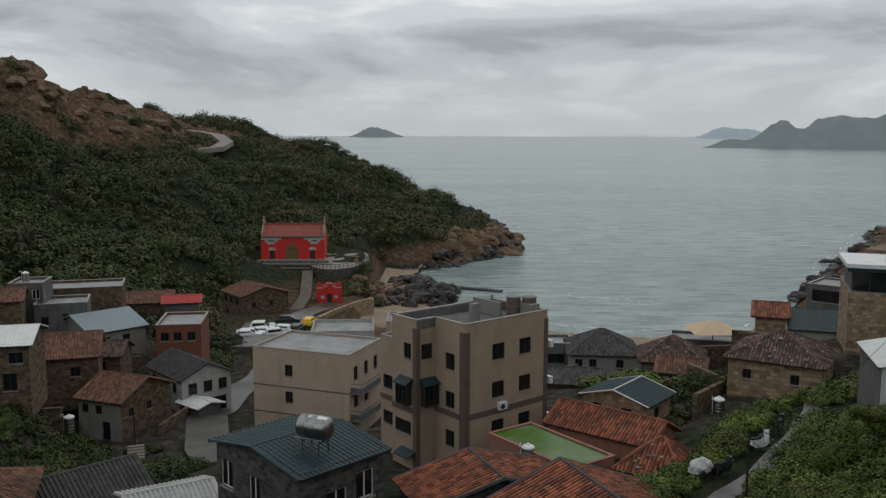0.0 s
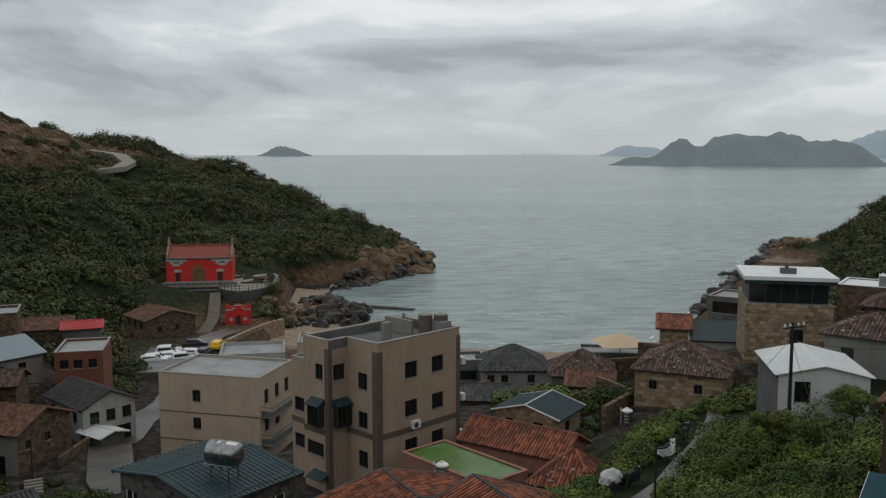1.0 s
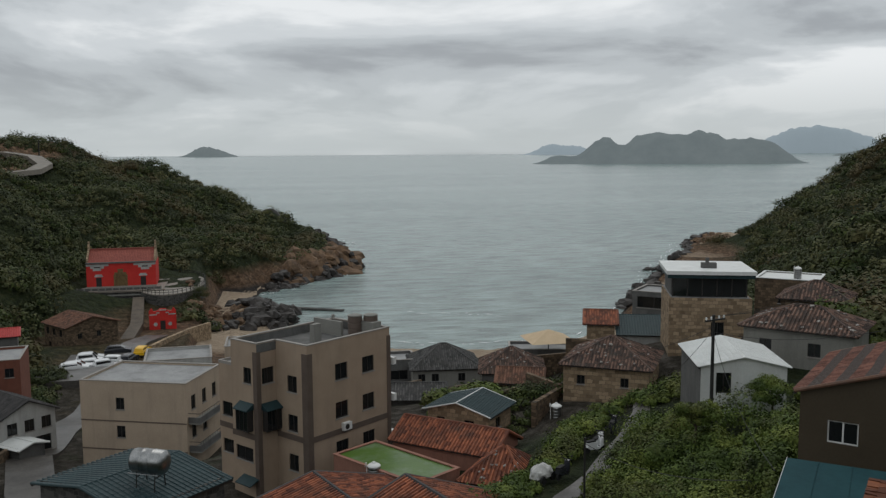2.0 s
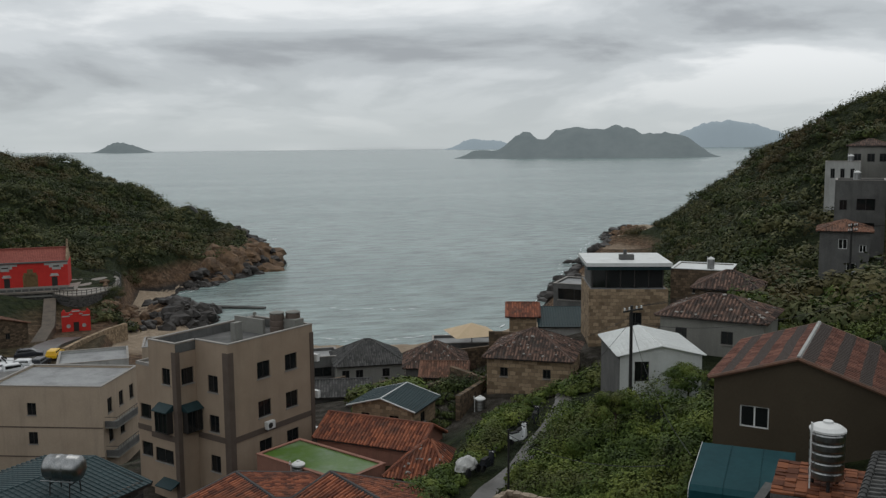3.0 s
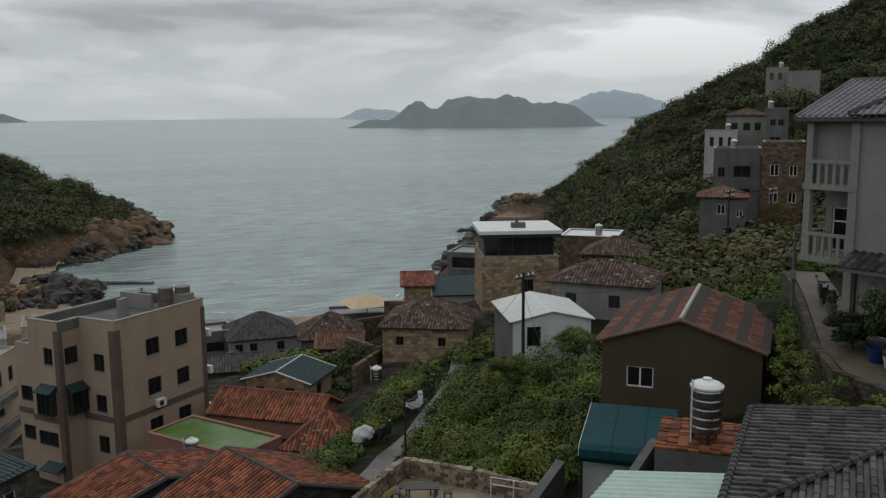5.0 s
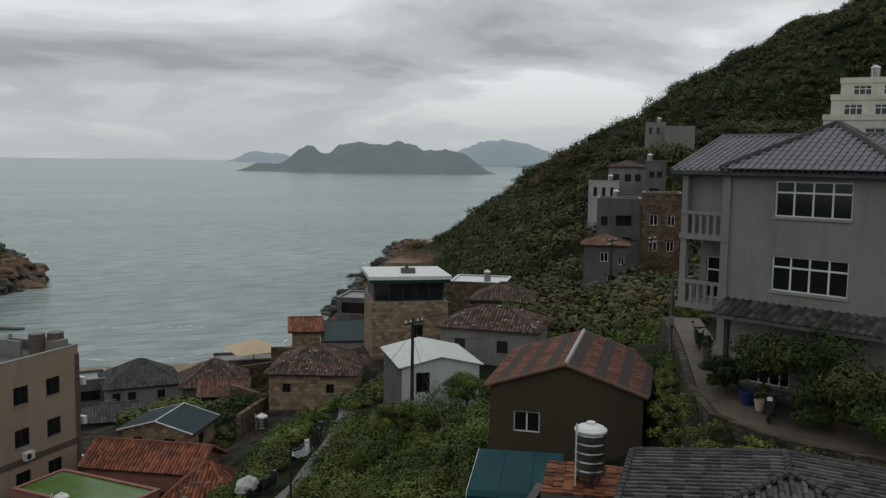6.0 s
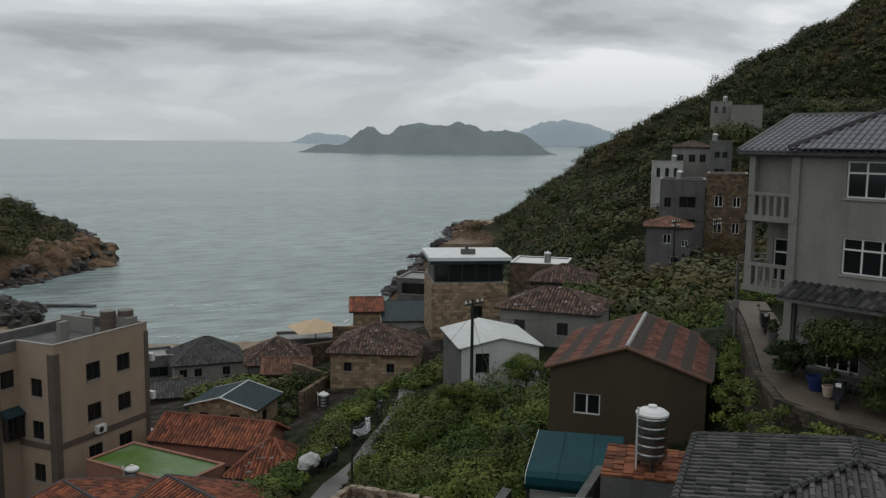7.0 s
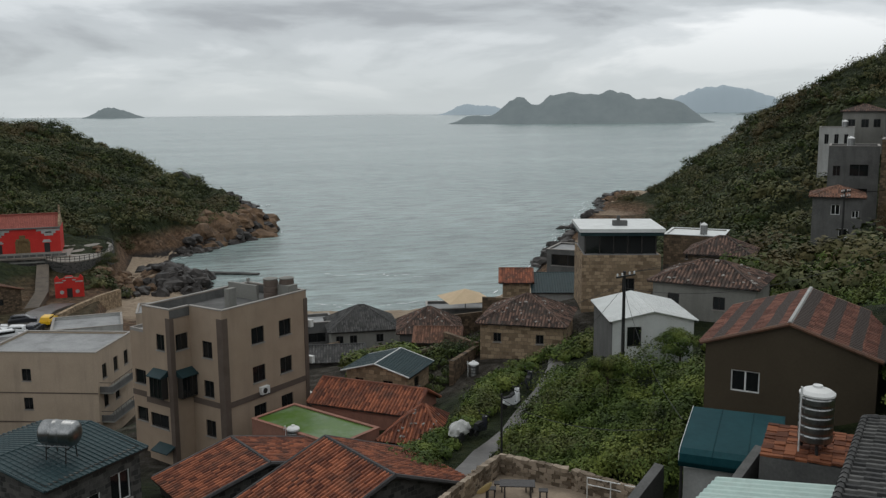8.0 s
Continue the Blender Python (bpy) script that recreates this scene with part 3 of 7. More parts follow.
def tiled_roof(parent, w, d, h, rise, kind="gable_y", over=0.35, tile=None, ridge_mat=None, inset=None, spacing=0.28, x0=0.0, y0=0.0, ridge_r=0.13, course=0.42, height=0.10):
    """A roof over a w x d house. gable_y: ridge along y; gable_x: ridge along x; hip: hipped, ridge along the longer side."""
    o = over
    z, t = h - o * 0.35, h + rise
    if tile in (TEAL_ROOF, WHITE_METAL):
        height = 0.045
    A, B, C, D = (x0 - o, y0 - o, z), (x0 + w + o, y0 - o, z), (x0 + w + o, y0 + d + o, z), (x0 - o, y0 + d + o, z)
    bm = bmesh.new()
    rb = bmesh.new()
    if kind == "gable_y":
        p, q = (x0 + w / 2, y0 - o, t), (x0 + w / 2, y0 + d + o, t)
        tile_slope(bm, D, A, p, q, spacing, course, height)
        tile_slope(bm, B, C, q, p, spacing, course, height)
        bars = [(p, q), (A, p), (B, p), (D, q), (C, q)]
    elif kind == "gable_x":
        p, q = (x0 - o, y0 + d / 2, t), (x0 + w + o, y0 + d / 2, t)
        tile_slope(bm, A, B, q, p, spacing, course, height)
        tile_slope(bm, C, D, p, q, spacing, course, height)
        bars = [(p, q), (A, p), (D, p), (B, q), (C, q)]
    else:
        if w >= d:
            i = inset if inset is not None else d * 0.5
            p, q = (x0 + i, y0 + d / 2, t), (x0 + w - i, y0 + d / 2, t)
            tile_slope(bm, A, B, q, p, spacing, course, height)
            tile_slope(bm, B, C, q, q, spacing, course, height)
            tile_slope(bm, C, D, p, q, spacing, course, height)
            tile_slope(bm, D, A, p, p, spacing, course, height)
            bars = [(p, q), (A, p), (D, p), (B, q), (C, q)]
        else:
            i = inset if inset is not None else w * 0.5
            p, q = (x0 + w / 2, y0 + i, t), (x0 + w / 2, y0 + d - i, t)
            tile_slope(bm, A, B, p, p, spacing, course, height)
            tile_slope(bm, B, C, q, p, spacing, course, height)
            tile_slope(bm, C, D, q, q, spacing, course, height)
            tile_slope(bm, D, A, p, q, spacing, course, height)
            bars = [(p, q), (A, p), (B, p), (D, q), (C, q)]
    roof = part("roof", bm, tile or TILE_BROWN, parent)
    for s, e in bars:
        if (Vector(s) - Vector(e)).length > 0.3:
            ridge_bar(rb, s, e, ridge_r)
    part("ridge_cap", rb, ridge_mat or tile or TILE_BROWN, roof)
    if kind == "gable_y":
        spans = [(x0 - o - 0.02, y0 - o, z - 0.14, x0 - o + 0.06, y0 + d + o, z - 0.01), (x0 + w + o - 0.06, y0 - o, z - 0.14, x0 + w + o + 0.02, y0 + d + o, z - 0.01)]
    elif kind == "gable_x":
        spans = [(x0 - o, y0 - o - 0.02, z - 0.14, x0 + w + o, y0 - o + 0.06, z - 0.01), (x0 - o, y0 + d + o - 0.06, z - 0.14, x0 + w + o, y0 + d + o + 0.02, z - 0.01)]
    else:
        spans = [(x0 - o, y0 - o, z - 0.12, x0 + w + o, y0 + d + o, z - 0.02)]
    for span in spans:
        part("eave", boxes(span), FRAME_DARK if tile is not TILE_SLATE else CEMENT_DARK, roof)
    return roof


def flat_roof(parent, w, d, h, parapet=0.7, wall=None, deck=None, thick=0.18, x0=0.0, y0=0.0, coping=None):
    part("roof_deck", boxes((x0 + thick, y0 + thick, h - 0.15, x0 + w - thick, y0 + d - thick, h + 0.03)), deck or ROOF_DECK, parent)
    if parapet:
        p = h + parapet
        part("parapet", boxes((x0, y0, h - 0.019, x0 + w, y0 + thick, p), (x0, y0 + d - thick, h - 0.019, x0 + w, y0 + d, p), (x0, y0 + thick, h - 0.019, x0 + thick, y0 + d - thick, p),
                              (x0 + w - thick, y0 + thick, h - 0.019, x0 + w, y0 + d - thick, p)), wall or CEMENT, parent)
        c = 0.05
        part("coping", boxes((x0 - c, y0 - c, p, x0 + w + c, y0 + thick + c, p + 0.07), (x0 - c, y0 + d - thick - c, p, x0 + w + c, y0 + d + c, p + 0.07),
                             (x0 - c, y0 + thick + c, p, x0 + thick + c, y0 + d - thick - c, p + 0.07), (x0 + w - thick - c, y0 + thick + c, p, x0 + w + c, y0 + d - thick - c, p + 0.07)), coping or GRANITE, parent)


def house(name, label, x, y, z, turn, w, d, h, wall, roof="gable_y", rise=1.2, tile=None, holes=None, frame_mat=None, bars=(1, 0), over=0.35, ridge_mat=None, inset=None, parapet=0.6, deck=None, coping=None, spacing=0.28, sill=True, wall_label="", ridge_r=0.13):
    """A house with its front-left corner at x, y, its front along turn. holes: side -> list of (u, v, width, height)."""
    e = thing(name, x, y, z, turn, label, "house")
    holes = holes or {}
    bm = bmesh.new()
    gable = rise if roof in ("gable_x", "gable_y") else 0
    wall_body(bm, w, d, h, holes, gable * 0.97, "y" if roof == "gable_y" else "x")
    part("wall", bm, wall, e, wall_label)
    for side, hs in holes.items():
        for u, v, a, b in hs:
            window(e, side, w, d, u, v, a, b, frame_mat, bars if b < 1.85 else (0, 0), sill and b < 1.85, name="window" if b < 1.85 else "door")
    if roof == "flat":
        flat_roof(e, w, d, h, parapet, wall, deck, coping=coping)
    else:
        tiled_roof(e, w, d, h, rise, roof, over, tile, ridge_mat, inset, spacing, ridge_r=ridge_r)
    return e


def row(n, start, step, v, a, b):
    return [(start + k * step, v, a, b) for k in range(n)]


# ---- ground and sea ----
def build_ground():
    xs = np.concatenate([np.linspace(-330, -130, 60, endpoint=False), np.linspace(-130, 130, 250, endpoint=False), np.linspace(130, 480, 120)])
    ys = np.concatenate([np.linspace(-70, 20, 25, endpoint=False), np.linspace(20, 240, 190, endpoint=False), np.linspace(240, 480, 130)])
    gx, gy = np.meshgrid(xs, ys)
    gz = land(gx, gy)
    verts = np.stack([gx.ravel(), gy.ravel(), gz.ravel()], -1)
    n = len(xs)
    i = (np.arange(len(ys) - 1)[:, None] * n + np.arange(n - 1)[None, :]).ravel()
    faces = np.stack([i, i + 1, i + n + 1, i + n], -1)
    ob = link_mesh("ground", verts.tolist(), faces.tolist(), GROUND)
    for p in ob.data.polygons:
        p.use_smooth = True
    tagged(ob, "green hillside of scrub, bare orange rock and pale beach sand", "ground", kind="structure")


def ground_material():
    m = bpy.data.materials.new("hillside_soil_rock_and_sand")
    m.use_nodes = True
    tree = m.node_tree
    add, join = link_nodes(tree)
    shade = tree.nodes["Principled BSDF"]
    geo = add("ShaderNodeNewGeometry")
    n1 = add("ShaderNodeTexNoise", Scale=0.09, Detail=6.0, Roughness=0.6)
    n2 = add("ShaderNodeTexNoise", Scale=0.8, Detail=8.0, Roughness=0.7)
    cracks = add("ShaderNodeTexVoronoi", Scale=0.35)
    cracks.feature = "DISTANCE_TO_EDGE"
    for n in (n1, n2):
        join(geo.outputs["Position"], n.inputs["Vector"])
    bend = add("ShaderNodeVectorMath")
    bend.operation = "MULTIPLY_ADD"
    bend.inputs[1].default_value = (2.5, 2.5, 2.5)
    join(n2.outputs["Color"], bend.inputs[0])
    join(geo.outputs["Position"], bend.inputs[2])
    join(bend.outputs[0], cracks.inputs["Vector"])
    green = ramp_node(add, [(0.35, (0.012, 0.017, 0.006)), (0.5, (0.022, 0.032, 0.010)), (0.68, (0.045, 0.050, 0.017))])
    join(n2.outputs["Fac"], green.inputs[0])
    rock = ramp_node(add, [(0.32, (0.035, 0.025, 0.018)), (0.5, (0.13, 0.08, 0.048)), (0.68, (0.27, 0.175, 0.11))])
    join(n2.outputs["Fac"], rock.inputs[0])
    split = add("ShaderNodeSeparateXYZ")
    join(geo.outputs["Position"], split.inputs[0])

    def math_node(op, a, b):
        n = add("ShaderNodeMath")
        n.operation = op
        for k, v in enumerate((a, b)):
            if isinstance(v, (int, float)):
                n.inputs[k].default_value = v
            else:
                join(v, n.inputs[k])
        n.use_clamp = op in ("MULTIPLY", "MINIMUM")
        return n.outputs[0]

    def mix(fac, a, b):
        n = add("ShaderNodeMix")
        n.data_type = "RGBA"
        join(fac, n.inputs["Factor"])
        for k, v in (("A", a), ("B", b)):
            if isinstance(v, tuple):
                n.inputs[k].default_value = v
            else:
                join(v, n.inputs[k])
        return n.outputs["Result"]

    def step(value, lo, hi):
        n = add("ShaderNodeMapRange")
        n.inputs["From Min"].default_value, n.inputs["From Max"].default_value = lo, hi
        join(value, n.inputs["Value"])
        return n.outputs["Result"]

    normal = add("ShaderNodeSeparateXYZ")
    join(geo.outputs["True Normal"], normal.inputs[0])
    level = math_node("SUBTRACT", split.outputs["Z"], math_node("SUBTRACT", math_node("ADD", n1.outputs["Fac"], n1.outputs["Fac"]), 1.0))
    # bare rock along the sea and on the steep flanks
    shore = step(level, 7.5, 5.0)
    crag_x = math_node("MULTIPLY", step(split.outputs["X"], -72.0, -82.0), math_node("MULTIPLY", step(split.outputs["Y"], 215.0, 235.0), step(split.outputs["Z"], 34.0, 38.0)))
    steep = math_node("MULTIPLY", crag_x, step(n1.outputs["Fac"], 0.40, 0.46))
    crag = math_node("MINIMUM", math_node("ADD", shore, steep), 1.0)
    colour = mix(crag, green.outputs["Color"], rock.outputs["Color"])
    # trodden earth and old concrete between the houses
    def within(value, a, b, c, d):
        return math_node("MULTIPLY", step(value, a, b), step(value, d, c))

    floor = math_node("MULTIPLY", within(split.outputs["X"], -52.0, -42.0, 44.0, 52.0), within(split.outputs["Y"], 60.0, 68.0, 128.0, 140.0))
    floor = math_node("MULTIPLY", floor, step(n1.outputs["Fac"], 0.34, 0.46))
    yard = ramp_node(add, [(0.35, (0.028, 0.024, 0.017)), (0.5, (0.060, 0.052, 0.040)), (0.66, (0.125, 0.112, 0.095))])
    join(n2.outputs["Fac"], yard.inputs[0])
    colour = mix(floor, colour, yard.outputs["Color"])
    # wet black rock near the water line
    wet = step(level, 2.6, 1.3)
    colour = mix(wet, colour, (0.035, 0.030, 0.027, 1))
    # sand on the gentle low ground
    gentle = math_node("MULTIPLY", step(normal.outputs["Z"], 0.93, 0.975), step(level, 4.5, 3.4))
    sand = ramp_node(add, [(0.35, (0.33, 0.25, 0.175)), (0.65, (0.47, 0.37, 0.27))])
    join(n2.outputs["Fac"], sand.inputs[0])
    colour = mix(gentle, colour, sand.outputs["Color"])
    join(colour, shade.inputs["Base Color"])
    shade.inputs["Roughness"].default_value = 0.92
    shade.inputs["Specular IOR Level"].default_value = 0.2
    relief = add("ShaderNodeBump", Strength=0.9, Distance=0.7)
    join(math_node("ADD", n2.outputs["Fac"], step(cracks.outputs["Distance"], 0.0, 0.35)), relief.inputs["Height"])
    join(relief.outputs[0], shade.inputs["Normal"])
    return m


GROUND = ground_material()
build_ground()


def sea_material():
    m = bpy.data.materials.new("grey_green_sea")
    m.use_nodes = True
    tree = m.node_tree
    add, join = link_nodes(tree)
    shade = tree.nodes["Principled BSDF"]
    geo = add("ShaderNodeNewGeometry")
    turn = add("ShaderNodeMapping")
    turn.inputs["Rotation"].default_value = (0, 0, radians(12))
    turn.inputs["Scale"].default_value = (0.22, 0.85, 1)
    join(geo.outputs["Position"], turn.inputs["Vector"])
    swell = add("ShaderNodeTexNoise", Scale=0.32, Detail=8.0, Roughness=0.68)
    join(turn.outputs[0], swell.inputs["Vector"])
    patch = add("ShaderNodeTexNoise", Scale=0.006, Detail=4.0)
    slow = add("ShaderNodeMapping")
    slow.inputs["Scale"].default_value = (0.4, 1.4, 1)
    join(geo.outputs["Position"], slow.inputs["Vector"])
    join(slow.outputs[0], patch.inputs["Vector"])
    tone = ramp_node(add, [(0.35, (0.165, 0.225, 0.215)), (0.65, (0.235, 0.30, 0.285))])
    join(patch.outputs["Fac"], tone.inputs[0])
    # wave light painted into base colour: crests lighter, troughs darker
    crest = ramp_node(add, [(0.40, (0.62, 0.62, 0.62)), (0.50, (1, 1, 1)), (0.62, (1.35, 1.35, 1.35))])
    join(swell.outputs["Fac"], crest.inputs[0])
    ripple_shading = add("ShaderNodeMix")
    ripple_shading.data_type, ripple_shading.blend_type = "RGBA", "MULTIPLY"
    ripple_shading.inputs["Factor"].default_value = 1.0
    join(tone.outputs["Color"], ripple_shading.inputs["A"])
    join(crest.outputs["Color"], ripple_shading.inputs["B"])
    join(ripple_shading.outputs["Result"], shade.inputs["Base Color"])
    shade.inputs["Roughness"].default_value, shade.inputs["IOR"].default_value = 0.22, 1.33
    relief = add("ShaderNodeBump", Strength=0.75, Distance=1.1)
    join(swell.outputs["Fac"], relief.inputs["Height"])
    join(relief.outputs[0], shade.inputs["Normal"])
    return m


def sea_level(r):
    """The sheet lifts a little far out, where mist hides the true horizon."""
    return 26.0 * (max(r - 1200, 0) / 3690) ** 1.15


def build_sea():
    bm = bmesh.new()
    rings = [60, 160, 300, 600, 1200, 1600, 2000, 2500, 3000, 3500, 4000, 4500, 4890]
    prev = None
    for r in rings:
        ring = [bm.verts.new((r * math.sin(6.28318 * k / 96), r * math.cos(6.28318 * k / 96), sea_level(r))) for k in range(96)]
        if prev:
            for k in range(96):
                bm.faces.new((prev[k], prev[(k + 1) % 96], ring[(k + 1) % 96], ring[k]))
        else:
            bm.faces.new(ring)
        prev = ring
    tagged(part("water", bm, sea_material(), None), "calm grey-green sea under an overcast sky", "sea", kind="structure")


build_sea()

# ---- houses: the street on the valley floor ----


def apartment_house():
    """Tan four-storey apartment house with a stepped front and dark tile bands. Axes: x along the stepped front, y back."""
    turn = -50
    ux, uy = math.cos(radians(turn)), math.sin(radians(turn))
    w, d, h = 6.75, 9.15, 11.25
    cx, cy, z = 1.68 - w * ux, 65.5 - w * uy, 13.5
    e = thing("apartment_house", cx, cy, z, turn, "tan four-storey apartment house with dark tile bands and roof parapet", "apartment house")
    z1, z2, z3, z4 = 8.75, 5.65, 2.5, -0.6
    right = [(2.9, q, 1.35, 1.3) for q in (z1, z2, z3)] + [(5.9, q, 1.35, 1.3) for q in (z1, z2, z3)]
    front = [(4.45, q, 1.1, 1.3) for q in (z1 - 0.6, z2 - 0.6, z3 - 0.6)]
    bay_w, bay_d = 3.15, 1.9
    bm = bmesh.new()
    wall_body(bm, w, d, h, {"f": front, "r": right})
    part("wall", bm, TAN, e)
    bay_front = [(1.5, z1, 0.95, 1.25), (0.35, z3, 2.1, 1.1)]
    bay_right = [(0.5, z1, 1.15, 1.25)]
    bm = bmesh.new()
    wall_body(bm, bay_w, bay_d, h, {"f": bay_front, "r": bay_right}, y0=-bay_d)
    part("bay_wall", bm, TAN, e)
    for u, v, a, b in right:
        window(e, "r", w, d, u, v, a, b)
    for u, v, a, b in front:
        window(e, "f", w, d, u, v, a, b)
    for u, v, a, b in bay_front:
        window(e, "f", bay_w, bay_d, u, v, a, b, y0=-bay_d)
    for u, v, a, b in bay_right:
        window(e, "r", bay_w, bay_d, u, v, a, b, y0=-bay_d)
    # wing one storey lower
    ww, wh = 2.6, 9.6
    bm = bmesh.new()
    wing = [(0.35, z2 - 0.3, 1.9, 1.15), (0.35, z3 - 0.2, 1.9, 1.1)]
    wall_body(bm, ww, 6.0, wh, {"f": wing}, x0=-ww, y0=-1.2)
    part("wing_wall", bm, TAN, e)
    for u, v, a, b in wing:
        window(e, "f", ww, 6.0, u, v, a, b, x0=-ww, y0=-1.2)
    part("wing_deck", boxes((-ww + 0.15, -1.05, wh - 0.1, -0.004, 4.65, wh + 0.03)), ROOF_DECK, e)
    part("wing_parapet", boxes((-ww, -1.2, wh, 0, -1.04, wh + 0.25), (-ww, -1.04, wh, -ww + 0.16, 4.8, wh + 0.25)), GRANITE, e)
    # dark pilasters at the corners, and bands
    p = 0.06
    for k, (a, b, c, f) in enumerate(((w - 0.55, -p, w + p, 0.5), (bay_w - 0.4, -bay_d - p, bay_w + p, -bay_d + 0.35), (w - 0.4, d - 0.35, w + p, d + p))):
        part("pilaster", boxes((a, b, -2, c, f, h + 0.1)), TAN_DARK, e)
    for zb in (4.35,):
        part("band", boxes((w, 0.5, zb, w + 0.05, d - 0.35, zb + 0.45)), TAN_DARK, e)
        part("band", boxes((bay_w + p, -0.05, zb, w - 0.55, 0, zb + 0.45)), TAN_DARK, e)
        part("band", boxes((0, -bay_d - 0.05, zb, bay_w - 0.4, -bay_d, zb + 0.45)), TAN_DARK, e)
        part("band", boxes((-ww, -1.25, zb, 0, -1.2, zb + 0.45)), TAN_DARK, e)
    # parapet, coping and deck
    part("roof_deck", boxes((0.2, 0.2, h - 0.1, w - 0.2, d - 0.2, h + 0.03)), CEMENT_DARK, e, "wet dark roof deck")
    part("bay_deck", boxes((0.2, -bay_d + 0.2, h - 0.1, bay_w - 0.2, 0.19, h + 0.03)), CEMENT_DARK, e, "wet dark roof deck")
    t = 0.2
    for span in ((0, d - t, w, d), (w - t, 0, w, d - t), (bay_w, 0, w - t, t), (bay_w - t, -bay_d, bay_w, 0), (0, -bay_d, bay_w - t, -bay_d + t), (0, -bay_d + t, t, d - t)):
        part("parapet", boxes((span[0], span[1], h - 0.018, span[2], span[3], h + 0.75)), TAN, e)
        # dark sheet on the inner side: wet tone plus shade put into colour
        part("parapet_lining", boxes((span[0] + 0.03 - 0.06 * (span[0] > w / 2), span[1] + 0.03 - 0.06 * (span[1] > d / 2), h + 0.03, span[2] + 0.03 - 0.06 * (span[2] > w / 2), span[3] + 0.03 - 0.06 * (span[3] > d / 2), h + 0.7)), CEMENT_DARK, e, "dark inner face, wet tone with shade painted in")
        part("coping", boxes((span[0] - 0.04, span[1] - 0.04, h + 0.75, span[2] + 0.04, span[3] + 0.04, h + 0.82)), GRANITE, e)
    part("rear_wall", boxes((0, d - 0.2, h + 0.82, 0.2, d, h + 1.1)), CEMENT, e)
    part("stair_head", boxes((w - 3.4, 3.4, h - 0.3, w - 2.9, 4.2, h + 1.5), (w - 2.9, 7.6, h - 0.3, w - 0.4, 8.6, h + 1.3), (0.4, 6.5, h - 0.3, w - 3, 6.75, h + 1.25)), CEMENT, e)
    # projecting window boxes with teal awnings
    for bx, by, side in ((1.1, -bay_d, "f"), (bay_w, -1.45, "r")):
        g = new("bay_window")
        g.parent = e
        g.matrix_basis = pose(bx, by, 5.05, 0, 0, 0 if side == "f" else 90)
        for span in ((0, -0.55, 0, 0.06, 0, 1.7), (1.4, -0.55, 0, 1.46, 0, 1.7), (0.06, -0.55, 0, 1.4, 0, 0.06), (0.06, -0.55, 1.64, 1.4, 0, 1.7), (0.45, -0.55, 0.06, 0.5, -0.5, 1.64), (0.95, -0.55, 0.06, 1.0, -0.5, 1.64)):
            part("cage_bar", boxes(span), FRAME_DARK, g)
        part("pane", boxes((0.05, -0.5, 0.05, 1.41, -0.46, 1.65)), GLASS, g)
        bm = bmesh.new()
        v = [bm.verts.new(q) for q in ((-0.12, 0, 2.2), (1.58, 0, 2.2), (1.58, -0.75, 1.75), (-0.12, -0.75, 1.75), (-0.12, 0, 1.72), (1.58, 0, 1.72), (1.58, -0.75, 1.68), (-0.12, -0.75, 1.68))]
        for f in ((0, 1, 2, 3), (7, 6, 5, 4), (3, 2, 6, 7), (0, 3, 7, 4), (2, 1, 5, 6), (1, 0, 4, 5)):
            bm.faces.new([v[k] for k in f])
        part("awning", bm, TEAL_ROOF, g, "teal metal awning")
    bm = bmesh.new()
    v = [bm.verts.new(q) for q in ((1.2, -bay_d, 1.35), (3.1, -bay_d, 1.35), (3.1, -bay_d - 0.9, 0.95), (1.2, -bay_d - 0.9, 0.95), (1.2, -bay_d, 1.25), (3.1, -bay_d, 1.25), (3.1, -bay_d - 0.9, 0.88), (1.2, -bay_d - 0.9, 0.88))]
    for f in ((0, 1, 2, 3), (7, 6, 5, 4), (3, 2, 6, 7), (0, 3, 7, 4), (2, 1, 5, 6), (1, 0, 4, 5)):
        bm.faces.new([v[k] for k in f])
    part("low_awning", bm, TEAL_ROOF, e, "teal metal awning")
    return e


apartment_house()
house("beige_house", "beige rendered three-storey house with flat roof and cluttered side balconies", -21.1, 94.7, 5.6, -20, 11.8, 8.5, 10.75, BEIGE, "flat", parapet=0.22,
      holes={"f": [(4.0, q, 0.95, 1.25) for q in (8.0, 5.0, 2.0)], "r": [(1.2, 7.9, 1.0, 1.5), (3.8, 7.9, 1.0, 1.5), (1.2, 4.9, 1.0, 1.5), (3.8, 4.9, 1.0, 1.5), (6.3, 7.9, 1.0, 1.5)]})


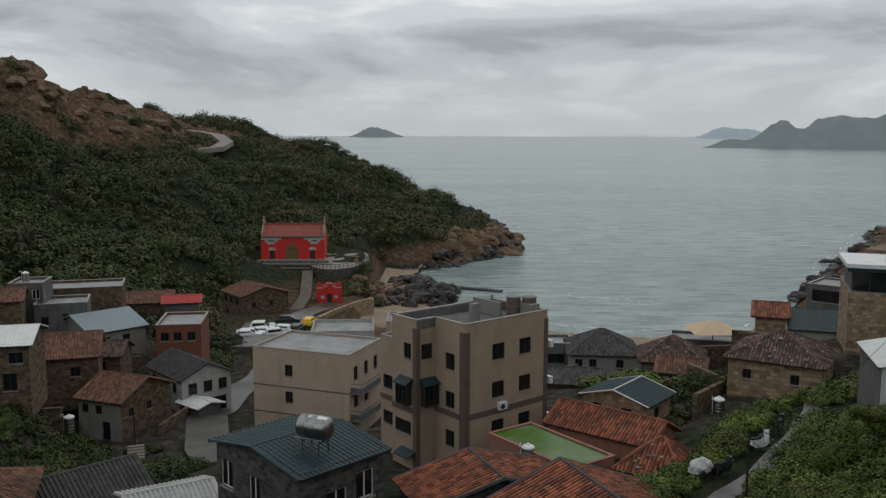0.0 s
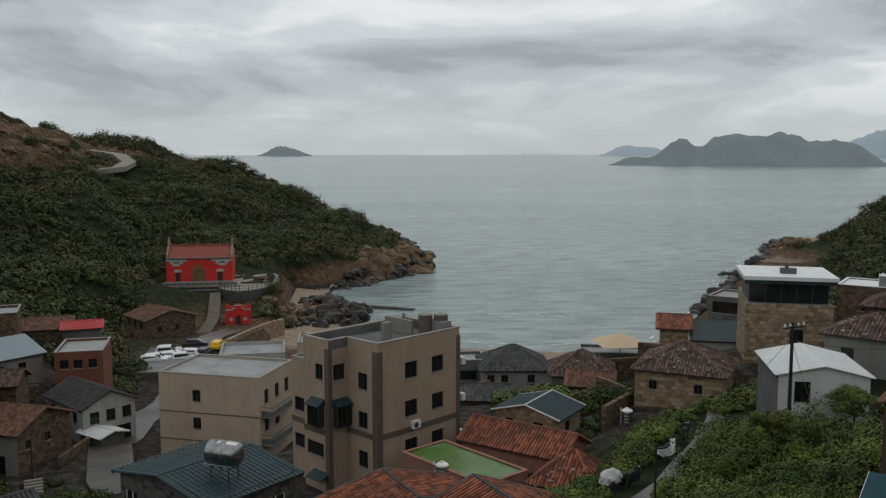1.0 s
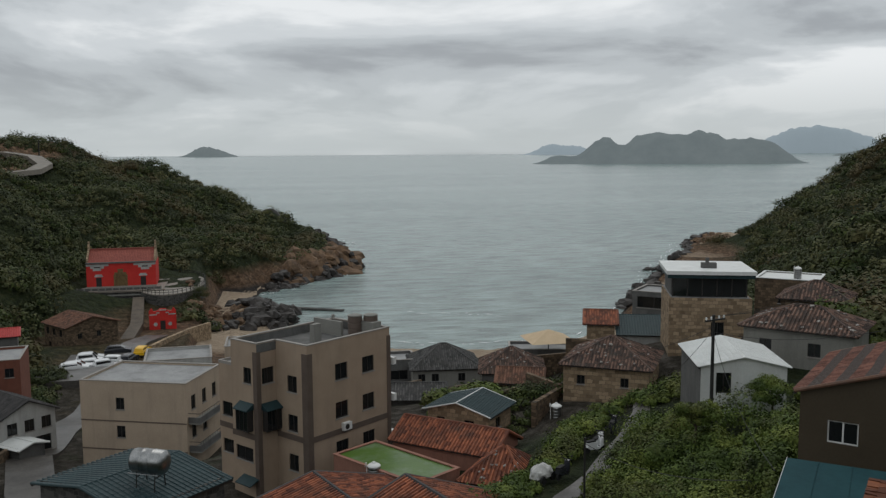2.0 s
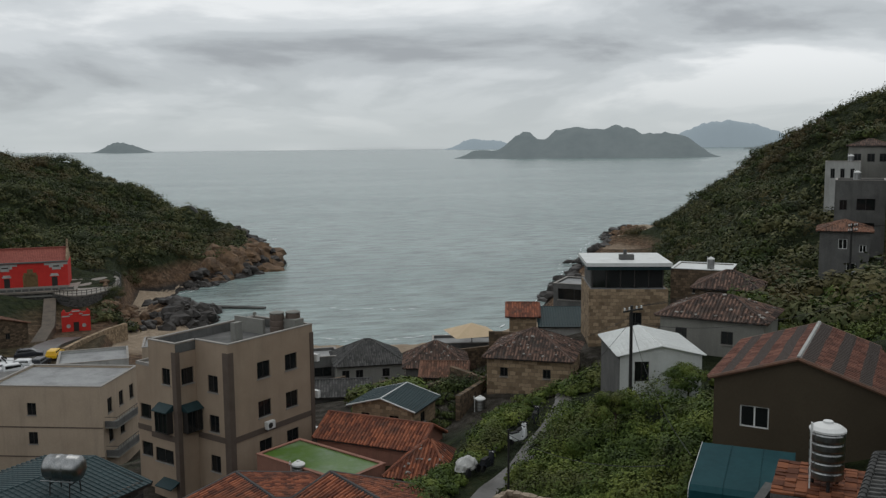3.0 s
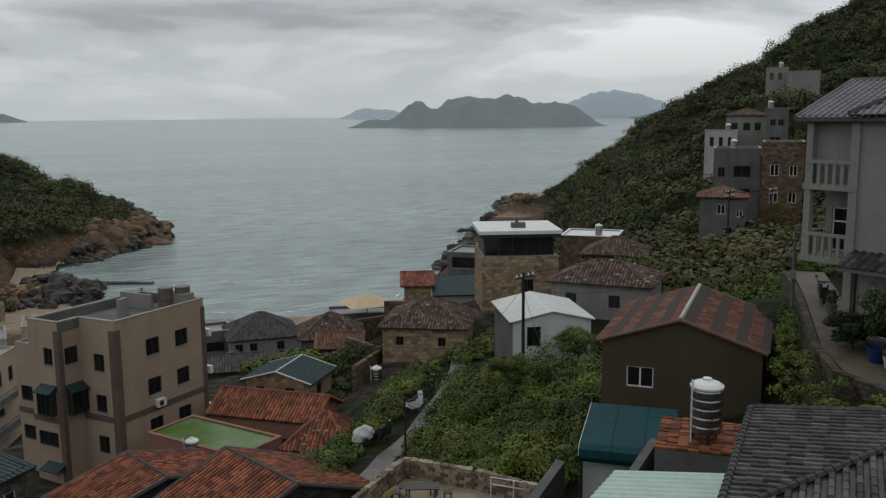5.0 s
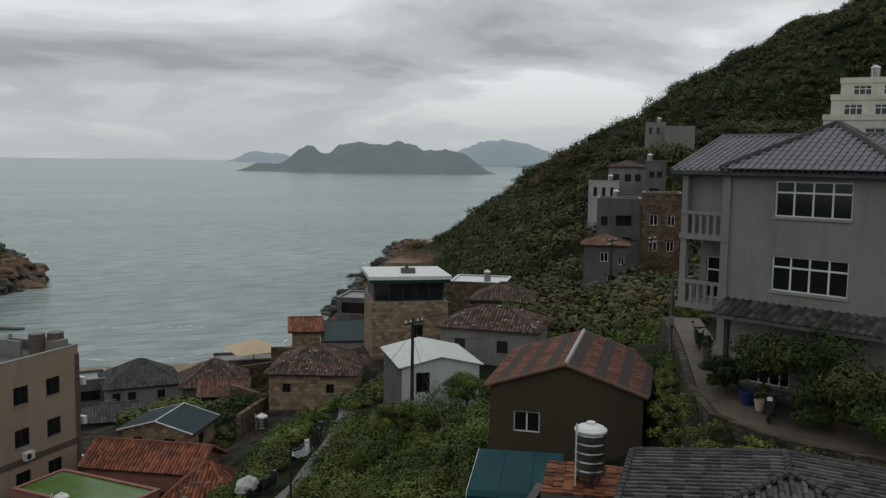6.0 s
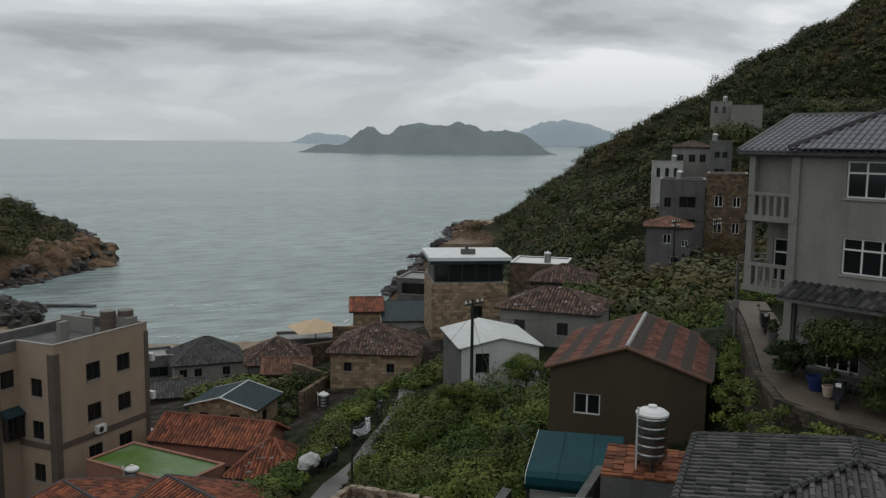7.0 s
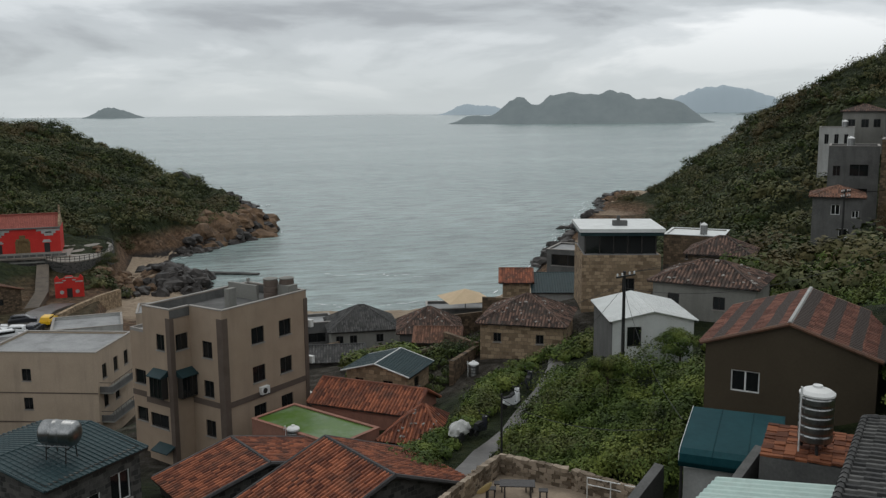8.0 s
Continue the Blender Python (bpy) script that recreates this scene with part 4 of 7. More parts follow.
def beige_balconies():
    """Stacked balconies with railings and clutter on the beige house's flank, and its floor bands."""
    e = thing("balcony_stack", -21.1, 94.7, 5.6, -20, "stack of concrete balconies with iron railings on the beige house", "balcony")
    w = 11.8
    for z in (0.6, 3.6, 6.6):
        b = new("balcony")
        b.parent = e
        b.matrix_basis = pose(w + 0.005, 0.4, z)
        part("slab", boxes((0, 0, 0, 1.3, 6.6, 0.16)), CEMENT, b)
        part("front_panel", boxes((1.2, 0, 0.16, 1.3, 6.6, 0.75)), CEMENT_DARK, b)
        bm = bmesh.new()
        for k in range(12):
            tube(bm, (1.25, 0.05 + k * 0.59, 0.75), (1.25, 0.05 + k * 0.59, 1.15), 0.02, n=5)
        tube(bm, (1.25, 0, 1.15), (1.25, 6.6, 1.15), 0.03, n=5)
        tube(bm, (0, 0.05, 1.15), (1.25, 0.05, 1.15), 0.03, n=5)
        part("railing", bm, IRON, b)
        part("end_panel", boxes((0, 0, 0.16, 1.2, 0.1, 0.75)), CEMENT_DARK, b)
    for z in (3.65, 6.7):
        part("floor_band", boxes((-0.03, -0.035, z, w + 0.004, -0.002, z + 0.12)), TAN_DARK, e)


beige_balconies()
house("slate_roof_house", "dark stone house with wet teal metal gable roof", -12.2, 45.4, 18.8, -44, 7.45, 5.35, 4.9, STONE_GREY, "gable_y", 0.55, TEAL_ROOF, over=0.3,
      holes={"f": [(0.35, 2.4, 1.15, 1.5), (3.0, 2.1, 1.0, 1.6), (5.4, 1.6, 1.1, 1.5)], "r": [(1.6, 1.9, 1.3, 1.6), (3.5, 2.5, 1.2, 1.5)]}, frame_mat=FRAME_WHITE, ridge_r=0.07)
cottage = house("stone_cottage", "small stone cottage with rust-brown tiled roof by the street", -37.8, 87.8, 8.6, -20, 5.4, 8.0, 4.3, STONE_BROWN, "gable_x", 1.6, TILE_BROWN,
      holes={"f": [(0.5, 2.7, 0.8, 0.9), (2.2, 2.7, 0.8, 0.9), (3.0, 0, 1.0, 1.95)], "r": [(1.2, 2.3, 0.8, 0.9), (4.0, 2.3, 0.8, 0.9)]})
cottage_front = boxes((0.004, -0.03, -1.5, 0.5, -0.003, 4.25), (1.3, -0.03, -1.5, 2.2, -0.003, 4.25), (0.5, -0.03, -1.5, 1.3, -0.003, 2.7), (0.5, -0.03, 3.6, 1.3, -0.003, 4.25), (2.2, -0.03, -1.5, 3.0, -0.003, 2.7), (2.2, -0.03, 3.6, 3.0, -0.003, 4.25), (3.0, -0.03, 1.95, 4.0, -0.003, 4.25), (4.0, -0.03, -1.5, 5.396, -0.003, 4.25))
part("front_render", cottage_front, CEMENT, cottage, "pale grey rendered front")
house("white_street_house", "white two-storey house with dark grey tiled roof beside the street", -35.4, 102.6, 7.6, -47, 8.4, 6.2, 4.6, WHITE_WALL, "gable_x", 1.5, TILE_DARK,
      holes={"f": [(0.7, 2.6, 1.1, 1.2), (3.2, 2.6, 1.1, 1.2), (5.9, 2.6, 1.1, 1.2), (1, 0.2, 1.2, 1.4)], "r": [(0.8, 2.6, 1.1, 1.3), (2.7, 2.6, 1.1, 1.3), (4.6, 2.6, 1.1, 1.3), (1, 0.1, 1.8, 1.7), (3.8, 0.1, 1.8, 1.7)]})
house("red_brick_house", "red brick house with flat roof", -36.6, 109.0, 11.0, 8, 5.6, 8, 4.4, RED_BRICK, "flat", parapet=0.3, holes={"f": [(0.6, 2.6, 1.0, 1.1), (2.2, 2.6, 1.0, 1.1), (3.9, 2.6, 1.0, 1.1)]})
house("grey_gable_house", "grey rendered house with pale metal gable roof", -51.3, 113.6, 11.5, -42, 9.7, 7.4, 3.6, CEMENT, "gable_y", 1.6, plain("pale_blue_metal", (0.30, 0.36, 0.38), 0.45), holes={"f": [(6.5, 1.6, 1.2, 1.2)], "r": [(1.5, 1.6, 1.0, 1.1), (4.2, 1.6, 1.0, 1.1)]}, ridge_r=0.06)
house("pale_roof_hillside_house", "brown stone two-storey house with pale metal roof on the hillside", -46.5, 74.5, 16.5, 14, 9.5, 7.0, 4.7, STONE_BROWN, "gable_x", 1.0, WHITE_METAL, holes={"f": [(7.8, 2.9, 1.2, 1.0), (7.2, 0.4, 1.2, 1.6), (2, 0.4, 1.0, 1.8)]}, ridge_r=0.06)
house("brown_roof_house", "old stone house with collapsing brown tiled roof", -45.5, 89.0, 12.9, 18, 8.8, 7, 3.4, STONE_BROWN, "gable_x", 1.9, TILE_BROWN, holes={"f": [(2, 1.2, 1.0, 1.0), (6, 1.2, 1.0, 1.0)]})
house("green_deck_house", "pinkish-brown house with wet green flat roof", 3.4, 62.6, 14.2, -54, 8.7, 4.2, 3.7, PINK_WALL, "flat", parapet=0.06, deck=GREEN_DECK, holes={"f": [(6.6, 1.6, 0.8, 0.9)]}, coping=PINK_WALL)
house("teal_roof_cottage", "low stone cottage with teal metal gable roof", 11.8, 70.8, 16.2, -38, 5.6, 4.6, 2.5, STONE_TAN, "gable_y", 0.75, TEAL_ROOF, holes={"f": [(0.8, 0.9, 0.8, 0.9), (3.4, 0.9, 0.9, 0.9)], "r": [(1.5, 0.9, 1.0, 0.9)]}, ridge_mat=WHITE_METAL, ridge_r=0.06)
house("granite_hip_house", "tan granite house with brown hipped tile roof", 24.2, 72.3, 17.6, -31, 7.4, 7.3, 3.9, STONE_TAN, "hip", 1.9, TILE_OLD, holes={"f": [(1.2, 2.1, 0.7, 0.8), (5.0, 2.1, 0.7, 0.8)]}, inset=3.6)
house("dark_hip_house", "dark timber house with brown hipped tile roof", 21.2, 91.2, 12.8, -14, 6.6, 6.5, 3.3, CEMENT_DARK, "hip", 2.1, TILE_OLD, inset=3.2)
house("grey_hip_house", "grey rendered house with slate-grey hipped roof by the beach", 15.6, 104.5, 10.8, -4, 8.3, 7.5, 2.6, CEMENT, "hip", 2.3, TILE_GREY, holes={"f": [(0.6, 0.9, 0.9, 1.0), (2.3, 0.9, 0.9, 1.0), (5.6, 0.9, 0.9, 1.0)]})
house("granite_tower_house", "tall tan granite house with pale roof slab and glazed top floor", 36.2, 76.9, 20.2, -19, 7.6, 7.5, 5.9, STONE_TAN, "flat", parapet=0.0, holes={"f": [(3.9, 1.9, 1.2, 1.7)]})
house("glass_front_house", "dark grey house with large window", 42.8, 101.4, 18.5, -40, 5.6, 6, 4.0, CEMENT_DARK, "flat", parapet=0.2, holes={"f": [(0.6, 2.2, 4.2, 1.4)]})
house("brick_box_house", "brown brick house with white flat roof", 50.6, 86.4, 21.5, -40, 6.4, 6, 4.6, STONE_BROWN, "flat", parapet=0.12, deck=WHITE_METAL, coping=WHITE_METAL, holes={"f": [(2.4, 2.1, 0.9, 1.0)]})
house("grey_tile_house", "grey rendered cottage with low dark brown tiled roof", 34.8, 60.8, 23.3, -46, 7.8, 6.0, 3.5, CEMENT, "hip", 1.3, TILE_OLD, holes={"f": [(1.2, 1.5, 0.9, 1.0), (4.7, 1.5, 0.9, 1.0)]})
shed = house("white_metal_house", "white corrugated metal shed house", 27.3, 52.9, 22.6, -15, 5.6, 6.6, 3.2, WHITE_METAL, "gable_y", 0.6, WHITE_METAL, holes={"f": [(1.0, 1.3, 1.0, 1.4)]}, over=0.2, ridge_r=0.05, sill=False)
part("side_cladding", boxes((-0.03, 0.05, -1.2, -0.004, 6.55, 3.15)), CEMENT_DARK, shed, "dark grey side cladding")
for k in range(26):
    part("rib", boxes((0.1 + k * 0.2, -0.03, -1.2, 0.13 + k * 0.2, -0.002, 3.3)), WHITE_METAL, shed) if not 0.9 < 0.1 + k * 0.2 < 2.1 else None
house("blue_roof_house", "pale house with blue-grey metal roof", 35.6, 87.6, 17.6, -18, 7.0, 6, 2.9, WHITE_WALL, "gable_x", 1.5, TEAL_ROOF, ridge_r=0.06)
brown_house = house("brown_gable_house", "dark brown clad house with red and grey banded tile roof", 22.33, 34.04, 25.6, -44.4, 7.1, 8.1, 3.97, BROWN_WALL, "gable_y", 1.18, TILE_BANDED, over=0.2, ridge_r=0.09, ridge_mat=CANOPY_EDGE, holes={"f": [(1.15, 1.75, 1.25, 1.0)]}, frame_mat=FRAME_WHITE, sill=False)
ridge_strip = bmesh.new()
tube(ridge_strip, (3.55, -0.2, 5.17), (3.55, 8.3, 5.17), 0.12, 0.12, 6)
part("ridge_strip", ridge_strip, WHITE_WALL, brown_house, "pale cement ridge strip")
house("red_tile_house", "long house with weathered red tiled roof", 8.2, 65.9, 14.6, -39, 8.6, 4.6, 3.2, PINK_WALL, "gable_x", 1.25, TILE_RED, over=0.25)
house("red_hip_house", "house with orange-red hipped tile roof", 11.9, 57.0, 14.6, -34, 4.6, 4.6, 3.0, STONE_BROWN, "hip", 1.9, TILE_RED, inset=2.2, over=0.3)
house("front_tile_house", "house with bright red clay tile roof and dark ridge bands", 1.5, 44.1, 16.9, -68, 6.2, 11.0, 3.2, STONE_GREY, "gable_x", 2.1, TILE_RED, ridge_mat=TILE_DARK, over=0.3)
house("side_tile_house", "low house with red clay tile roof and dark ridge", -2.5, 48.9, 16.9, -68, 4.4, 9.0, 3.1, STONE_GREY, "gable_x", 1.1, TILE_RED, ridge_mat=TILE_DARK, over=0.3)


def grey_villa():
    """Grey three-storey villa: balconies in the recess at one end, a low tile roof over the ground floor."""
    turn, w, d, h = -76, 9.0, 8.0, 9.4
    e = thing("grey_villa", 28.7, 28.3, 30.5, turn, "grey rendered three-storey villa with slate tile roof, white windows and balconies", "house")
    rec = 2.1
    holes = {"f": [(2.0, 7.45, 3.1, 1.45), (2.0, 4.4, 3.1, 1.45), (1.2, 0.4, 1.8, 1.3)], "l": [(1.0, 7.0, 0.8, 1.3), (1.0, 4.0, 0.8, 1.3)]}
    bm = bmesh.new()
    wall_body(bm, w - rec, d, h, holes, x0=rec)
    part("wall", bm, CEMENT, e)
    for u, v, a, b in holes["f"]:
        window(e, "f", w - rec, d, u, v, a, b, FRAME_WHITE, (3, 1), v > 2, x0=rec)
    for u, v, a, b in holes["l"]:
        window(e, "l", w - rec, d, u, v, a, b, FRAME_WHITE, (1, 1), False, x0=rec)
    # recess: back wall, end wall, slabs
    bm = bmesh.new()
    back = {"f": [(0.3, 6.5, 0.7, 1.9), (1.2, 6.8, 0.7, 1.4), (0.3, 3.5, 0.7, 1.9), (1.2, 3.8, 0.7, 1.4)]}
    wall_body(bm, rec, d - 1.5, h, back, y0=1.5, sink=-3.2)
    part("recess_wall", bm, CEMENT, e)
    for u, v, a, b in back["f"]:
        window(e, "f", rec, d - 1.5, u, v, a, b, FRAME_WHITE, (0, 1), False, y0=1.5)
    part("top_panel", boxes((0.1, 0.3, 6.5, rec - 0.004, 0.45, h - 0.1)), CEMENT, e)
    for zf in (3.45, 6.5):
        part("balcony_slab", boxes((-0.15, -0.18, zf - 0.25, rec - 0.004, 1.496, zf)), CEMENT, e)
        rail = new("balcony_rail")
        rail.parent = e
        rail.matrix_basis = pose(0, -0.1, zf)
        part("handrail", boxes((-0.1, -0.06, 0.85, rec - 0.01, 0.08, 1.0)), CEMENT, rail)
        for k in range(6):
            part("baluster", boxes((0.1 + k * 0.34, -0.03, 0.0, 0.24 + k * 0.34, 0.05, 0.85)), CEMENT, rail)
        side = new("balcony_rail")
        side.parent = e
        side.matrix_basis = pose(-0.1, -0.1, zf)
        part("handrail", boxes((-0.06, 0.2, 0.85, 0.08, 1.5, 1.0)), CEMENT, side)
        for k in range(4):
            part("baluster", boxes((-0.03, 0.3 + k * 0.34, 0.0, 0.05, 0.44 + k * 0.34, 0.85)), CEMENT, side)
    part("column", boxes((-0.1, -0.12, 3.2, 0.18, 0.16, h - 0.1)), CEMENT, e)
    part("column", boxes((rec - 0.25, -0.14, -1.5, rec + 0.1, 0.1, h - 0.1)), CEMENT, e)
    # cornice and main roof
    part("cornice", boxes((-0.3, -0.35, h - 0.35, w + 0.35, d + 0.3, h - 0.05)), CEMENT_DARK, e)
    roof = tiled_roof(e, w, d, h, 1.45, "gable_x", 0.45, TILE_SLATE, CEMENT_DARK, spacing=0.3, course=0.34, height=0.06)
    bm, rb = bmesh.new(), bmesh.new()
    A, B, P, R = (rec - 0.1, -0.72, h - 0.02), (w + 0.5, -0.72, h - 0.02), (5.4, 2.6, h + 1.9), (5.4, 5.0, h + 1.5)
    tile_slope(bm, A, B, P, P, 0.3, 0.34, 0.06)
    for tri in ((A, P, R), (B, R, P)):
        bm.faces.new([bm.verts.new(q) for q in tri])
    front = part("front_roof", bm, TILE_SLATE, roof)
    for a, b in ((A, P), (B, P), (P, R)):
        ridge_bar(rb, a, b, 0.16)
    part("hip_cap", rb, TILE_DARK, roof)
    # low roof over the ground floor
    bm = bmesh.new()
    tile_slope(bm, (rec, -1.25, 3.35), (w + 0.1, -1.25, 3.35), (w + 0.1, -0.004, 3.85), (rec, -0.004, 3.85), 0.34, 0.34)
    low = part("low_roof", bm, TILE_GREY, e)
    part("low_eave", boxes((rec, -1.25, 3.15, w + 0.1, -0.01, 3.31)), CEMENT_DARK, low)
    part("plinth", boxes((rec, -0.02, -2.5, w, -0.002, 0.3)), CEMENT_DARK, e)
    part("drain_pipe", boxes((rec + 0.2, -0.1, 0, rec + 0.28, -0.02, 3.0)), IRON, e)
    return e


grey_villa()

# ---- houses further up the slopes ----
SIMPLE = [
    # name, label, x, y, z, turn, w, d, h, wall, roof, rise, tile, holes
    ("red_roof_hut", "dark grey house with reddish tile roof among scrub", 66.2, 81.6, 25.5, -40, 5.0, 5.5, 5.0, CEMENT_DARK, "hip", 0.9, TILE_BROWN, {"f": [(1.9, 2.9, 0.9, 1.1), (4.0, 2.6, 0.7, 0.8), (2.8, 0.4, 0.9, 1.0)]}),
    ("dark_flat_house", "dark grey flat-roofed house on the slope", 80.0, 96.1, 27.5, -41, 6.0, 7.0, 7.3, CEMENT_DARK, "flat", 0, None, {"f": [(2.6, 3.8, 2.2, 1.5), (0.6, 3.8, 0.9, 1.3), (2.6, 0.8, 2.2, 1.4)]}),
    ("brown_brick_house", "brown brick house with white-framed windows", 77.9, 84.7, 27.5, -44, 4.8, 6.0, 8.5, STONE_BROWN, "flat", 0, None, {"f": [(1.0, 4.7, 1.0, 1.4), (3.2, 4.7, 0.9, 1.3), (1.0, 1.4, 1.0, 1.4), (3.2, 1.4, 0.9, 1.3)]}),
    ("white_slope_house", "white flat-roofed house with tall dark windows", 94.8, 116.3, 30.5, -40, 5.0, 6, 6.2, WHITE_WALL, "flat", 0, None, {"f": [(0.8, 4.0, 0.6, 1.5), (2.2, 4.0, 0.6, 1.5), (3.6, 4.0, 0.6, 1.5)]}),
    ("stepped_grey_house", "grey terraced house with low hipped roof", 102.5, 120.4, 33.0, -42, 6.3, 6, 6.6, CEMENT, "hip", 1.0, TILE_OLD, {"f": [(0.8, 3.9, 1.1, 1.3), (2.8, 3.9, 1.1, 1.3), (4.6, 3.9, 1.0, 1.3)]}),
    ("grey_block_house", "small grey concrete house with water tank on the roof", 101.8, 110.3, 33.0, -42, 3.4, 5, 7.2, CEMENT_DARK, "flat", 0, None, {"f": [(0.7, 4.8, 0.8, 1.0), (1.9, 4.8, 0.8, 1.0), (0.7, 1.8, 1.6, 1.2)]}),
    ("upper_terrace_house", "grey house high on the hillside", 132.1, 143.6, 43.0, -42, 4.2, 6, 5.6, CEMENT, "flat", 0, None, {"f": [(0.7, 3.5, 0.7, 1.4), (2.3, 3.5, 0.7, 1.4)]}),
    ("upper_low_house", "low grey house high on the hillside", 131.6, 137.1, 43.0, -42, 6.0, 5, 4.6, CEMENT, "flat", 0, None, {}),
    ("tile_shed", "small shed with dark red tile roof at the valley edge", -57.5, 103.5, 16.0, 20, 6.0, 6, 3.6, STONE_BROWN, "gable_x", 1.1, TILE_BROWN, {}),
    ("dark_cube_house", "dark grey two-storey house with rooftop tank", -56.4, 111.6, 15.5, 10, 4.2, 5, 4.7, CEMENT_DARK, "flat", 0, None, {"f": [(2.9, 2.9, 0.9, 1.3)], "r": [(1.0, 2.8, 0.9, 1.3)]}),
    ("grey_terrace_house", "grey flat-roofed house with terrace", -52.5, 110.1, 13.5, 18, 6.4, 6, 4.2, CEMENT_DARK, "flat", 0, None, {"f": [(0.8, 1.9, 0.9, 1.0), (3.4, 2.3, 0.7, 0.9)]}),
    ("brown_terrace_house", "flat-roofed house of dark brown stone", -55.6, 119.7, 14.0, 16, 10.3, 7, 4.0, STONE_BROWN, "flat", 0, None, {}),
    ("rust_roof_house", "low stone house with rust-brown tiled roof", -48.2, 131.4, 10.8, 14, 6.4, 6, 3.4, STONE_BROWN, "gable_x", 1.2, TILE_BROWN, {}),
    ("scarlet_roof_shed", "shed with bright red metal roof", -42.6, 131.0, 11.0, 14, 5.2, 4.5, 3.3, CEMENT_DARK, "gable_x", 0.7, plain("scarlet_metal_roof", (0.42, 0.035, 0.03), 0.5), {}),
    ("temple_lane_house", "stone two-storey house with balcony and tiled roof near temple", -42.5, 166.0, 5.0, -52, 8.6, 9.5, 5.0, STONE_BROWN, "gable_x", 1.4, TILE_BROWN, {"f": [(0.8, 3.0, 1.1, 1.3), (3.2, 3.0, 1.1, 1.3), (5.8, 3.0, 1.1, 1.3), (1.5, 0.3, 1.0, 1.4)], "r": [(2, 2.6, 0.8, 1.0), (5.5, 2.6, 0.8, 1.0)]}),
    ("flat_white_house", "white house with pale flat roof behind the beige house", -17.6, 114.0, 8.0, 5, 8.4, 7.5, 5.4, WHITE_WALL, "flat", 0, None, {"f": [(5.4, 3.2, 1.0, 1.1)]}),
    ("sand_wall_house", "cream flat-roofed house near the beach", -8.5, 128, 6.0, 0, 9.5, 7, 5.8, BEIGE, "flat", 0, None, {}),
    ("long_tile_house", "long low house with blackish tiled roof", -25.6, 45.6, 14.4, 44, 10.0, 5.4, 3.2, STONE_GREY, "gable_x", 1.6, TILE_DARK, {}),
    ("pale_roof_house", "small house with pale sheet roof beside dark tiles", -17.2, 46.8, 15.0, 30, 4.6, 4.6, 3.3, CEMENT, "gable_x", 0.7, WHITE_WALL, {}),
    ("amber_roof_house", "house with tan tiled hip roof", -27.5, 42.5, 16.5, 18, 5.4, 6, 3.6, STONE_BROWN, "hip", 1.3, TILE_BROWN, {}),
    ("red_eave_house", "small house with orange-red tile roof", 32.6, 89.6, 17.6, -20, 3.0, 5, 3.8, STONE_TAN, "gable_x", 1.0, TILE_RED, {}),
    ("beach_cabin", "grey beach cabin with flat roof", 12.5, 108.5, 9.5, 0, 4.2, 5, 3.8, CEMENT_DARK, "flat", 0, None, {"f": [(0.8, 1.6, 2.2, 1.2)]}),
    ("terrace_cafe", "dark low house with pale flat roof beside the parasol", 28.6, 107.6, 10.0, -14, 9.0, 5, 4.2, CEMENT_DARK, "flat", 0, None, {"f": [(0.8, 1.8, 2.0, 1.4), (3.6, 1.8, 2.0, 1.4)]}),
    ("beach_store", "pale grey store by the beach", 6.5, 112, 7.5, 0, 5.5, 6, 4.6, CEMENT, "flat", 0, None, {"f": [(1, 2.4, 1.2, 1.1)]}),
    ("courtyard_shed", "low grey shed in the courtyard", 9.5, 84, 12.6, -10, 6, 5, 3.2, CEMENT_DARK, "gable_x", 0.9, TILE_GREY, {"f": [(1, 1.2, 0.9, 0.9), (3.6, 1.2, 0.9, 0.9)]}),
    ("old_stone_house", "old brown stone house with dark tiled roof among weeds", -44.0, 98.5, 11.0, 5, 6.5, 5, 3.4, STONE_BROWN, "gable_x", 1.2, TILE_OLD, {"f": [(1.2, 1.6, 0.8, 1.0), (4.0, 1.6, 0.8, 1.0)]}),
    ("lean_to_shed", "small shed with pale sheet roof at the cottage", -30.0, 96.5, 7.4, -40, 3.6, 3.0, 2.3, CEMENT_DARK, "gable_x", 0.35, WHITE_METAL, {}),
    ("tile_outhouse", "small stone outhouse with brown tile roof", 21.0, 83.0, 14.6, -20, 4.2, 4.0, 2.6, STONE_BROWN, "gable_x", 1.0, TILE_BROWN, {}),
    ("small_grey_roof_house", "low house with weathered grey tile roof", 44.8, 72.0, 24.0, -40, 5.6, 5, 2.7, STONE_BROWN, "hip", 1.3, TILE_OLD, {}),
]
for name, label, x, y, z, turn, w, d, h, wall, roof, rise, tile, holes in SIMPLE:
    white = name in ("brown_brick_house", "red_roof_hut", "dark_cube_house")
    house(name, label, x, y, z, turn, w, d, h, wall, roof, rise or 0, tile, holes, FRAME_WHITE if white else None, parapet=0.35, sill=False)


